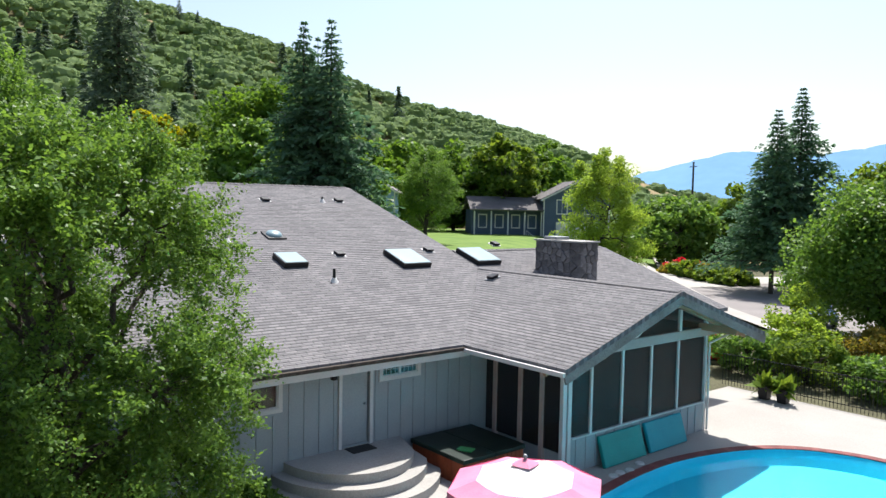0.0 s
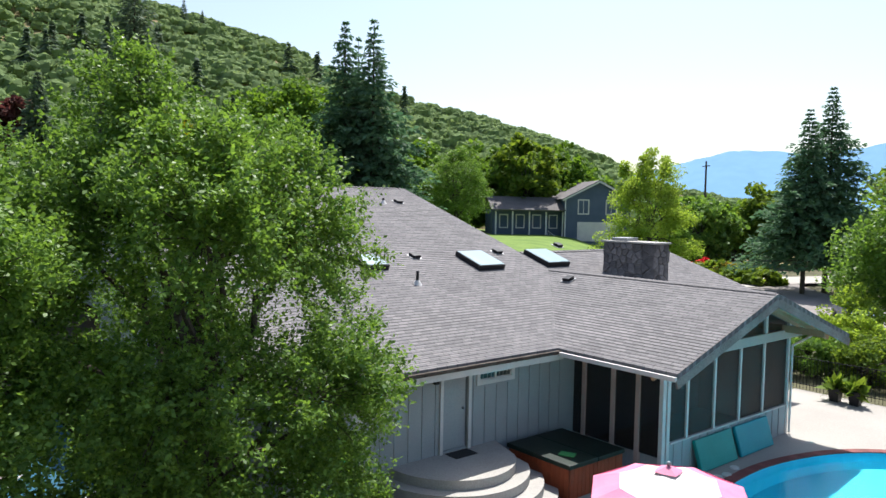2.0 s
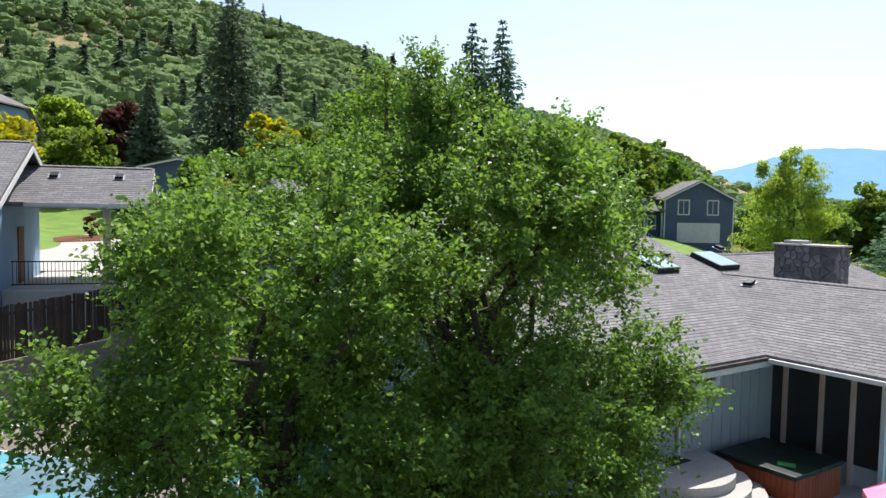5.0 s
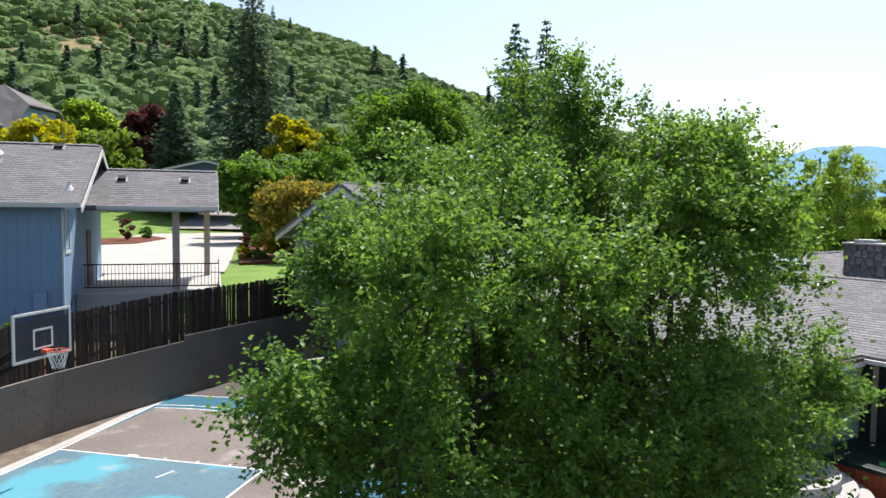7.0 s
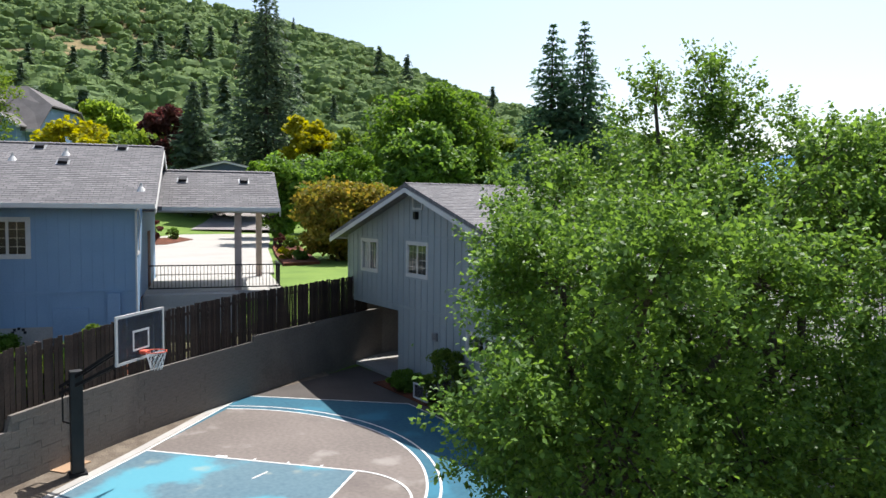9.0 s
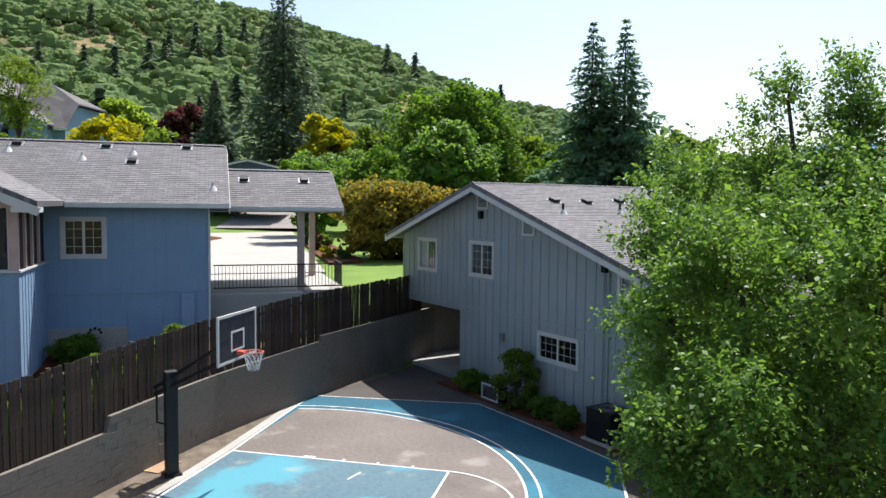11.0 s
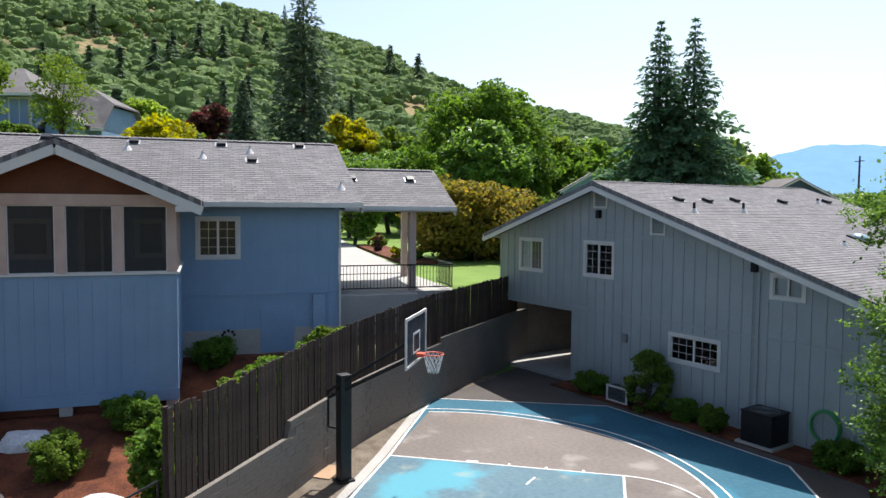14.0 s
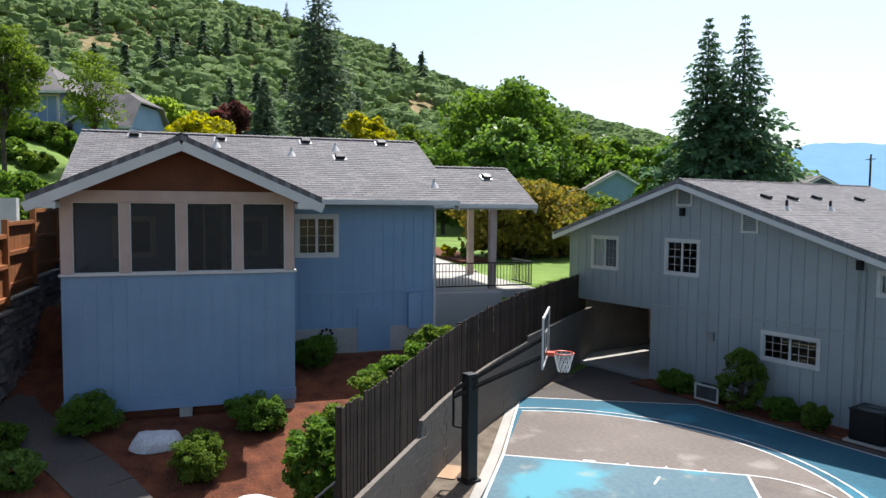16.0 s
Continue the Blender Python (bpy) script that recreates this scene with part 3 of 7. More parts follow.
def court_xy(u, v):
    p = L2 + CU * u + CV * v
    return (p.x, p.y)


def court_line(pts, parent, w=0.06, z=0.012):
    """A painted stripe along points in plan."""
    vs, fs = [], []
    n = len(pts)
    for i, p in enumerate(pts):
        a, b = pts[max(0, i - 1)], pts[min(n - 1, i + 1)]
        d = Vector((b[0] - a[0], b[1] - a[1])).normalized()
        vs += [(p[0] - d.y * w / 2, p[1] + d.x * w / 2, z), (p[0] + d.y * w / 2, p[1] - d.x * w / 2, z)]
    for i in range(n - 1):
        fs.append((2 * i, 2 * i + 1, 2 * i + 3, 2 * i + 2))
    return part("line", (vs, fs), LINE, parent)


def arc_pts(c, r, a0, a1, n=40):
    return [(c[0] + r * math.cos(a0 + (a1 - a0) * i / n), c[1] + r * math.sin(a0 + (a1 - a0) * i / n)) for i in range(n + 1)]


def circle_through(a, b, c):
    ax, ay, bx, by, cx, cy = *a, *b, *c
    d = 2 * (ax * (by - cy) + bx * (cy - ay) + cx * (ay - by))
    ux = ((ax * ax + ay * ay) * (by - cy) + (bx * bx + by * by) * (cy - ay) + (cx * cx + cy * cy) * (ay - by)) / d
    uy = ((ax * ax + ay * ay) * (cx - bx) + (bx * bx + by * by) * (ax - cx) + (cx * cx + cy * cy) * (bx - ax)) / d
    return (ux, uy), math.hypot(ax - ux, ay - uy)


def court():
    c = thing("sport_court", "worn painted basketball court with white lines", "sports court", kind="structure")
    corner, near_l = (-29.35, 0.20), (-21.4, -8.0)
    far_a, far_b, far_c = (-25.60, 4.39), (-19.40, 4.21), (-17.2, 2.2)
    edge = [near_l, (-23.51, -5.76), (L2.x, L2.y), corner, far_a, far_b, far_c, (-13.5, -1.5), (-14.5, -9.0)]
    part("slab", flat([(-20.6, -8.2), (-23.4, -5.7), (-25.3, -3.6), (-29.4, 0.4), (-31.5, 5.6), (-18.2, 5.6), (-16.6, 2.4), (-12.8, -1.6), (-14.2, -9.6)], -0.2, -0.012), COURT_EDGE, c, "dark worn asphalt margin")
    part("surface", flat(edge, -0.1, 0.0), COURT_DEEP, c, "blue painted surface")
    # inside of the arc: bare grey surface
    (ac, ar) = circle_through((-28.12, -0.77), (-23.88, 2.10), (-19.15, 0.99))
    a0 = math.atan2(-0.77 - ac[1], -28.12 - ac[0])
    a1 = math.atan2(0.99 - ac[1], -19.15 - ac[0])
    if a1 > a0:
        a1 -= 2 * math.pi
    inner = arc_pts(ac, ar, a0, a1 - 0.9, 44)
    part("arc_field", flat([near_l, (-23.51, -5.76), (L2.x, L2.y), (-28.12, -0.77)] + inner, -0.05, 0.004), COURT_GREY, c, "bare grey inner field")
    court_line(inner, c)
    outer = arc_pts(ac, ar + 0.32, a0 + 0.03, a1 - 0.9, 44)
    court_line(outer, c)
    # the lane
    lane = [court_xy(0, 0), court_xy(5.79, 0), court_xy(5.79, -4.4), court_xy(-0.2, -4.4)]
    part("lane", flat(lane, -0.04, 0.008), COURT_BLUE, c, "light blue faded lane")
    court_line([court_xy(0, 0), court_xy(5.79, 0)], c, z=0.016)
    court_line([court_xy(5.79, 0.03), court_xy(5.79, -4.4)], c, z=0.017)
    fc = court_xy(5.79, -1.83)
    ca = math.atan2(CU.y, CU.x)
    court_line(arc_pts(fc, 1.83, ca + math.pi / 2, ca - math.pi / 2, 30), c, z=0.0165)
    court_line([near_l, (-23.51, -5.76), (L2.x, L2.y), corner], c, 0.07, 0.013)
    court_line([corner, far_a, (-22.5, 4.36), far_b], c, 0.06, 0.013)
    court_line([far_b, far_c], c, 0.06, 0.013)
    for u in (2.13, 3.05, 3.96, 4.85):
        court_line([court_xy(u, 0.0), court_xy(u, 0.14)], c, 0.06 if u > 2.2 else 0.3, 0.018)
    court_line([court_xy(3.6, -1.1), court_xy(3.75, -0.6)], c, 0.05, 0.018)
    side_a = [(-19.5, -12.8), (-21.94, -9.86), (-24.27, -6.99), (-25.3, -5.72), (-26.75, -3.81), (-28.14, -1.63), (-29.82, 1.30), (-31.29, 4.0)]
    side_b = [(-18.6, -11.0), (-20.4, -8.9), (-23.0, -6.35), (-24.2, -5.0), (-25.3, -3.85), (-27.4, -1.75), (-29.35, 0.25), (-30.6, 3.9)]
    vs = [(x, y, 0.0) for x, y in side_a] + [(x, y, -0.006) for x, y in side_b]
    k = len(side_a)
    g = part("gravel_strip", (vs, [(i, k + i, k + i + 1, i + 1) for i in range(k - 1)]), GRAVEL)
    court_kerb = [(-20.9, -8.25), (-23.65, -5.88), (-25.55, -3.85), (-29.55, 0.15)]
    kb = court_line(court_kerb, c, 0.26, 0.008)
    kb.name = "kerb"
    kb.data.materials.clear()
    kb.data.materials.append(CONCRETE)
    tagged(g, "tan gravel strip between wall and court", "gravel", kind="structure")


court()


# ---- main house ----
RIDGE_X, RIDGE_Z, PITCH = -27.2, 7.22, 0.331
RAKE_Y, GABLE_Y = 5.13, 5.815


def main_roof_z(x):
    return RIDGE_Z - PITCH * abs(x - RIDGE_X)


def main_house():
    h = thing("main_house", "long grey board-and-batten house with shingled gable roof", "house")
    part("roof", roof_slope((-13.79, 0, main_roof_z(-13.79)), (0, 1), (-1, 0), PITCH, lambda d: (RAKE_Y, 26.9 if d < 6.11 else 18.1), 13.41), SHINGLE_Y, h, "weathered grey-brown asphalt shingles")
    part("roof", roof_slope((-33.19, 0, main_roof_z(-33.19)), (0, 1), (1, 0), PITCH, lambda d: (RAKE_Y, 18.1), 5.99), SHINGLE_Y, h)
    part("roof", roof_slope((-25.0, 0, 4.80 - PITCH * 5.1), (0, 1), (1, 0), PITCH, lambda d: (18.1, 26.9), 5.1), SHINGLE_Y, h)
    part("roof", roof_slope((0, 13.39, 2.775), (1, 0), (0, 1), PITCH, lambda d: (-13.79 - d, -10.2), 4.64), SHINGLE_X, h)
    part("roof", roof_slope((0, 22.67, 2.775), (1, 0), (0, -1), PITCH, lambda d: (-13.79 - d, -10.2), 4.64), SHINGLE_X, h)
    ridge_caps((RIDGE_X, RAKE_Y, RIDGE_Z), (RIDGE_X, 18.1, RIDGE_Z), h, SHINGLE_Y)
    ridge_caps((-19.9, 18.1, 4.81), (-19.9, 26.9, 4.81), h, SHINGLE_Y)
    ridge_caps((-18.3, 18.03, 4.315), (-10.2, 18.03, 4.315), h, SHINGLE_X)
    # gable wall over the court
    xs = [-32.95, -32.6, -31.72, -30.34, -28.75, -28.18, -27.2, -26.75, -25.2, -24.40, -22.54, -21.05, -20.05, -18.0, -16.0, -14.5]
    zs = [-0.1, 1.55, 2.45, 2.56, 3.85, 3.90, 4.58, 5.12, 5.16, 7.3]
    holes = [(-32.6, -28.75, -0.2, 2.56), (-31.72, -30.34, 3.85, 5.12), (-28.18, -26.75, 3.90, 5.16), (-24.40, -22.54, 1.55, 2.45), (-21.05, -20.05, 3.90, 4.58)]
    bm = bmesh.new()
    gridbox(bm, "x", xs, zs, 0.16, holes, lambda s: main_roof_z(s) - 0.12)
    part("wall", bm, SIDING_M, h).matrix_local = Matrix.Translation((0, GABLE_Y, 0))
    # battens
    x = -32.85
    while x < -14.6:
        top = main_roof_z(x) - 0.14
        spans = [(2.62 if x < -28.75 else -0.05, top)]
        cuts = []
        for a, b, lo, hi in holes[1:]:
            if a - 0.1 < x < b + 0.1:
                cuts = [(lo - 0.09, hi + 0.09)]
        if cuts:
            spans = [(spans[0][0], cuts[0][0]), (cuts[0][1], top)]
        for a, b in spans:
            if b - a > 0.1:
                part("batten", slab(x - 0.022, x + 0.022, GABLE_Y - 0.022, GABLE_Y, a, b), SIDING_M, h)
        x += 0.405
    for z, a, b in ((2.72, -32.9, -14.6), (5.35, -31.2, -22.2)):
        bm = bmesh.new()
        box(bm, a, b, GABLE_Y - 0.03, GABLE_Y, z, z + 0.07)
        part("band", bm, SIDING_M, h)
    # rake boards
    for a, b in (((-33.25, main_roof_z(-33.25)), (RIDGE_X, RIDGE_Z)), ((RIDGE_X, RIDGE_Z), (-13.75, main_roof_z(-13.75)))):
        bm = bmesh.new()
        bar(bm, (a[0], RAKE_Y - 0.005, a[1] - 0.235), (b[0], RAKE_Y - 0.005, b[1] - 0.235), 0.04, 0.155)
        part("rake_board", bm, TRIM, h, "white rake board")
    bm = bmesh.new()
    box(bm, -13.84, -13.77, RAKE_Y, 13.6, 2.47, 2.645)
    part("fascia", bm, TRIM, h, "white fascia board")
    # Dark gutter colour stands for the dark roof edge and the gutter's shadow
    bm = bmesh.new()
    box(bm, -13.765, -13.66, RAKE_Y, 13.5, 2.65, 2.74, 0.015)
    part("gutter", bm, BARK, h, "gutter coloured dark for roof edge and gutter shadow")
    bm = bmesh.new()
    box(bm, -33.26, -33.19, RAKE_Y, 18.1, 5.03, 5.2)
    part("fascia", bm, TRIM, h)
    # windows and vents of the gable
    for (x, z, w, hh, grid, bl) in ((-31.63, 3.93, 1.2, 1.1, (3, 3), (0,)), (-28.09, 3.99, 1.25, 1.08, (2, 4), ()), (-24.31, 1.63, 1.68, 0.74, (3, 3), ()), (-20.96, 3.98, 0.82, 0.52, (0, 0), (0, 1))):
        window(h, Matrix.Translation((x, GABLE_Y, z)), w, hh, 2, grid, bl)
    for x, z, w, hh in ((-27.74, 6.30, 0.66, 0.68), (-25.22, 5.47, 0.6, 0.74)):
        v = new("gable_vent")
        v.parent = h
        bm = bmesh.new()
        f = 0.07
        y0, y1 = GABLE_Y - 0.05, GABLE_Y
        box(bm, x, x + w, y0, y1, z, z + f); box(bm, x, x + w, y0, y1, z + hh - f, z + hh)
        box(bm, x, x + f, y0, y1, z + f, z + hh - f); box(bm, x + w - f, x + w, y0, y1, z + f, z + hh - f)
        part("vent_frame", bm, TRIM, v)
        k = 9
        first = None
        for i in range(k):
            zz = z + f + (hh - 2 * f) * i / k
            m = pose(x + w / 2, GABLE_Y - 0.02, zz + 0.025, 30, 0, 0)
            if first is None:
                first = part("slat", slab(-w / 2 + f, w / 2 - f, -0.025, 0.025, -0.004, 0.004), SIDING_M, v)
                first.matrix_local = m
            else:
                again(first, m, v)
    # flood light, meter box, electric conduit
    for x, z in ((-27.45, 6.1), (-21.5, 4.72)):
        bm = bmesh.new()
        box(bm, x - 0.08, x + 0.08, GABLE_Y - 0.16, GABLE_Y, z - 0.14, z + 0.14, 0.02)
        part("wall_lamp", bm, BLACK, h, "small dark wall lamp")
    bm = bmesh.new()
    for x in (-21.55, -21.35):
        rod(bm, (x, GABLE_Y - 0.04, 0.6), (x, GABLE_Y - 0.04, 4.6), 0.022)
    part("conduit", bm, SIDING_M, h, "painted conduits")
    bm = bmesh.new()
    box(bm, -26.3, -26.06, GABLE_Y - 0.1, GABLE_Y, 1.85, 2.12, 0.01)
    part("socket_box", bm, GREY_METAL, h)
    # drive-under bay
    bm = bmesh.new()
    box(bm, -28.75, -28.6, GABLE_Y + 0.16, 14, -0.1, 2.6)
    part("wall", bm, SIDING_M, h)
    bm = bmesh.new()
    box(bm, -32.95, -28.6, GABLE_Y + 0.16, 14, 2.56, 2.7)
    part("soffit", bm, SIDING_M, h)
    bm = bmesh.new()
    box(bm, -32.72, -32.58, GABLE_Y, GABLE_Y + 0.14, -0.1, 2.56)
    part("post", bm, SIDING_M, h)
    part("bay_wall", slab(-33.4, -33.2, GABLE_Y - 0.3, 14, -0.3, 2.56), BLOCK, h, "grey concrete wall along the bay")
    for i in range(24):
        x = -33.15 + i * 0.19
        part("board", slab(x, x + 0.175, 11.0, 11.03, 0.22, 2.35), TAN_WOOD, h, "brown boards at the end of the bay")
    part("bay_floor", slab(-33.2, -28.75, GABLE_Y + 0.1, 14, -0.2, 0.0), CONCRETE, h)
    # other walls
    bm = bmesh.new()
    box(bm, -32.95, -32.8, GABLE_Y + 0.16, 17.6, 2.6, 5.05)
    part("wall", bm, SIDING_M, h)
    bm = bmesh.new()
    gridbox(bm, "x", [-32.8, -27.2, -19.9, -14.6], [-0.1, 2, 4, 7.3], 0.15, [], lambda s: main_roof_z(s) - 0.12)
    part("wall", bm, SIDING_M, h).matrix_local = Matrix.Translation((0, 17.5, 0))
    bm = bmesh.new()
    gridbox(bm, "x", [-24.5, -19.9, -14.6], [-0.6, 2, 4, 7.3], 0.15, [], lambda s: 4.7 - PITCH * abs(s + 19.9))
    part("wall", bm, SIDING_M, h).matrix_local = Matrix.Translation((0, 26.2, 0))
    # wall at the patio
    bm = bmesh.new()
    ys = [5.98, 7.49, 8.42, 10.04, 10.86, 11.18, 12.47, 14.86, 26.2]
    zs = [-0.6, 0.46, 1.65, 2.0, 2.45, 2.50, 3.0]
    gridbox(bm, "y", ys, zs, -0.15, [(7.49, 8.42, 1.65, 2.5), (10.04, 10.86, 0.46, 2.5), (11.18, 12.47, 2.0, 2.45)], lambda s: 2.9)
    part("wall", bm, SIDING_M, h).matrix_local = Matrix.Translation((-14.5, 0, 0))
    y = 6.2
    while y < 14.6:
        z0, z1 = -0.5, 2.82
        spans = [(z0, z1)]
        if 7.38 < y < 8.53:
            spans = [(z0, 1.55), (2.6, z1)]
        if 9.95 < y < 10.95:
            spans = [(2.6, z1)]
        if 11.08 < y < 12.58:
            spans = [(z0, 1.9), (2.55, z1)]
        for a, b in spans:
            part("batten", slab(-14.5, -14.48, y - 0.022, y + 0.022, a, b), SIDING_M, h)
        y += 0.405
    turn = pose(0, 0, 0, 0, 0, 90)
    window(h, Matrix.Translation((-14.5, 7.57, 1.73)) @ turn, 0.77, 0.69, 1)
    window(h, Matrix.Translation((-14.5, 11.26, 2.06)) @ turn, 1.13, 0.34, 2, (4, 2))
    d = new("door")
    d.parent = h
    part("leaf", slab(-14.6, -14.55, 10.06, 10.84, 0.47, 2.48), SIDING_M, d, "grey painted door")
    bm = bmesh.new()
    box(bm, -14.52, -14.44, 9.95, 10.04, 0.42, 2.6); box(bm, -14.52, -14.44, 10.86, 10.95, 0.42, 2.6); box(bm, -14.52, -14.44, 10.04, 10.86, 2.5, 2.6)
    part("door_frame", bm, TRIM, d, "white door frame")
    bm = bmesh.new()
    rod(bm, (-14.55, 10.75, 1.45), (-14.47, 10.75, 1.45), 0.03)
    part("door_knob", bm, GREY_METAL, d)
    part("doormat", slab(-14.42, -14.0, 10.1, 10.8, 0.425, 0.44, 0.005), RUBBER, h)
    bm = bmesh.new()
    box(bm, -14.5, -14.36, 9.72, 9.86, 2.2, 2.45, 0.03)
    part("wall_lamp", bm, BLACK, h)
    return h


HOUSE = main_house()


def porch_wing(h):
    """The screened sun porch under the wing's gable."""
    xf, ya, yb = -11.48, 14.86, 21.55
    zs = 0.46
    for y in (ya + 0.02, ya + 0.22):
        part("post", slab(xf - 0.12, xf, y - 0.07, y + 0.07, -0.44, 3.15, 0.01), TRIM, h, "white post")
    part("post", slab(xf - 0.12, xf + 0.02, yb - 0.1, yb + 0.02, -0.44, 3.05, 0.01), TRIM, h, "white post")
    # sill wall
    part("sill_wall", slab(xf - 0.11, xf - 0.01, ya + 0.3, yb - 0.1, -0.44, zs), SIDING_M, h)
    y = ya + 0.5
    while y < yb - 0.15:
        part("batten", slab(xf - 0.01, xf + 0.012, y - 0.02, y + 0.02, -0.42, zs - 0.02), SIDING_M, h)
        y += 0.405
    part("sill", slab(xf - 0.14, xf + 0.03, ya + 0.3, yb - 0.1, zs, zs + 0.04), TRIM, h)
    for y in (15.95, 17.28, 18.63, 20.0):
        part("mullion", slab(xf - 0.09, xf, y - 0.04, y + 0.04, zs + 0.04, 2.6), TRIM, h, "slender white mullion")
    ys = [ya + 0.3, 15.91, 17.24, 18.59, 19.96, yb - 0.1]
    offs = [0, 0.08, 0.08, 0.08, 0.08]
    for i in range(5):
        part("screen", slab(xf - 0.06, xf - 0.055, ys[i] + offs[i], ys[i + 1], zs + 0.04, 2.6), SCREEN, h, "dark insect screen")
    part("beam", slab(xf - 0.13, xf + 0.03, ya + 0.3, 22.75, 2.58, 2.86, 0.012), CONCRETE, h, "weathered white tie beam")
    # truss members in the gable
    bm = bmesh.new()
    bar(bm, (xf - 0.05, 17.75, 2.86), (xf - 0.05, 19.3, 3.72), 0.09, 0.14)
    part("brace", bm, TRIM, h)
    part("king_post", slab(xf - 0.1, xf, 20.0, 20.12, 2.86, 3.5), TRIM, h)
    bm = bmesh.new()
    for a, b, z0, z1 in ((ya + 0.3, 18.03, 3.25, 4.2), (18.03, yb, 4.2, 3.1)):
        vs = [bm.verts.new(p) for p in ((xf - 0.07, a, 2.86), (xf - 0.07, b, 2.86), (xf - 0.07, b, z1), (xf - 0.07, a, z0))]
        bm.faces.new(vs)
    part("gable_screen", bm, SCREEN, h, "dark screen in the gable")
    # rafters and barge boards at the open gable end
    for sgn, lab in ((-1, "weathered grey barge board"), (1, "weathered grey barge board")):
        bm = bmesh.new()
        ye = 18.03 + sgn * 4.66
        bar(bm, (-10.21, 18.03, 4.07), (-10.21, ye, 2.53), 0.05, 0.22)
        part("barge_board", bm, WEATHERED, h, lab)
        bm = bmesh.new()
        bar(bm, (-10.85, 18.03, 4.315 - 0.15), (-10.85, 18.03 + sgn * 4.6, 2.775 - 0.13), 1.12, 0.02)
        part("soffit", bm, TAN_WOOD, h, "tan boarded soffit")
        bm = bmesh.new()
        bar(bm, (-10.85, 18.03, 4.12), (-10.85, ye, 2.58), 0.09, 0.16)
        part("rafter", bm, TAN_WOOD, h, "tan rafter under the eaves")
    for y, z in ((14.9, 3.02), (18.03, 4.05), (21.2, 3.0)):
        part("purlin", slab(-12.3, -10.3, y - 0.06, y + 0.06, z - 0.2, z), TAN_WOOD, h, "projecting brown purlin end")
    part("gutter", slab(-13.7, -10.2, 13.29, 13.38, 2.60, 2.71, 0.012), TRIM, h, "white gutter")
    bm = bmesh.new()
    rod(bm, (xf + 0.08, yb + 0.02, -0.4), (xf + 0.08, yb + 0.02, 2.35), 0.035)
    rod(bm, (xf + 0.08, yb + 0.02, 2.35), (xf + 0.3, yb + 0.9, 2.62), 0.035)
    part("downspout", bm, TRIM, h)
    # screened side towards the spa
    part("wall", slab(-14.5, xf - 0.12, 14.98, 15.04, -0.44, 0.1), SIDING_M, h)
    for x in (-14.1, -13.1, -12.3):
        part("post", slab(x - 0.06, x + 0.06, ya, ya + 0.12, -0.44, 3.0), PINK_WOOD, h, "wooden post")
    part("screen", slab(-14.5, xf - 0.12, ya + 0.06, ya + 0.066, 0.1, 3.05), SCREEN, h)
    part("wall", slab(-14.5, xf - 0.13, yb - 0.08, yb, -0.44, 2.9), SIDING_M, h)
    part("porch_floor", slab(-14.5, xf - 0.12, 15.04, yb - 0.08, -0.44, -0.3), TAN_WOOD, h)
    # stone chimney
    cx0, cx1, cy0, cy1, ct = -18.05, -15.85, 20.6, 21.5, 5.27
    ch = thing("chimney", "broad grey fieldstone chimney with flat cap", "chimney")
    part("core", slab(cx0 + 0.03, cx1 - 0.03, cy0 + 0.03, cy1 - 0.03, 3.2, ct), MORTAR, ch)
    rnd = random.Random(4)
    def clip(poly, p, q):
        """The part of poly that lies nearer to p than to q."""
        nx, ny = q[0] - p[0], q[1] - p[1]
        lim = nx * (p[0] + q[0]) / 2 + ny * (p[1] + q[1]) / 2
        out = []
        for u, v in zip(poly, poly[1:] + poly[:1]):
            du, dv = nx * u[0] + ny * u[1] - lim, nx * v[0] + ny * v[1] - lim
            if du <= 0:
                out.append(u)
            if du * dv < 0:
                k = du / (du - dv)
                out.append((u[0] + (v[0] - u[0]) * k, u[1] + (v[1] - u[1]) * k))
        return out
    for face in range(4):
        a0, a1 = (cy0, cy1) if face % 2 == 0 else (cx0, cx1)
        wide, high = a1 - a0, ct - 3.3
        nu, nv = round(wide / 0.27), 8
        seeds = [((i + 0.5 * (j % 2) + rnd.uniform(0.05, 0.75)) * wide / nu, (j + rnd.uniform(0.1, 0.9)) * high / nv) for j in range(nv) for i in range(nu) if rnd.random() < 0.82]
        for p in seeds:
            cell = [(0, 0), (wide, 0), (wide, high), (0, high)]
            for q in seeds:
                if q != p and abs(q[0] - p[0]) < 0.9 and abs(q[1] - p[1]) < 0.9 and cell:
                    cell = clip(cell, p, q)
            if len(cell) < 3:
                continue
            mx, mz = sum(v[0] for v in cell) / len(cell), sum(v[1] for v in cell) / len(cell)
            proud = rnd.uniform(0.03, 0.075)
            bm = bmesh.new()
            rings = [[bm.verts.new(((v[0] - mx) * k, d, (v[1] - mz) * k)) for v in cell] for k, d in ((0.93, -0.05), (0.93, proud * 0.55), (0.76, proud))]
            for lo, hi in zip(rings, rings[1:]):
                for i in range(len(cell)):
                    j = (i + 1) % len(cell)
                    bm.faces.new((lo[i], lo[j], hi[j], hi[i]))
            bm.faces.new(rings[2])
            bmesh.ops.recalc_face_normals(bm, faces=list(bm.faces))
            c = a0 + mx
            pos = {0: ((cx1 - 0.03, a1 - mx), -90), 2: ((cx0 + 0.03, c), 90), 1: ((a1 - mx, cy0 + 0.03), 180), 3: ((c, cy1 - 0.03), 0)}[face]
            st = part("stone", bm, STONE, ch)
            st.matrix_local = pose(pos[0][0], pos[0][1], 3.3 + mz, 0, 0, pos[1])
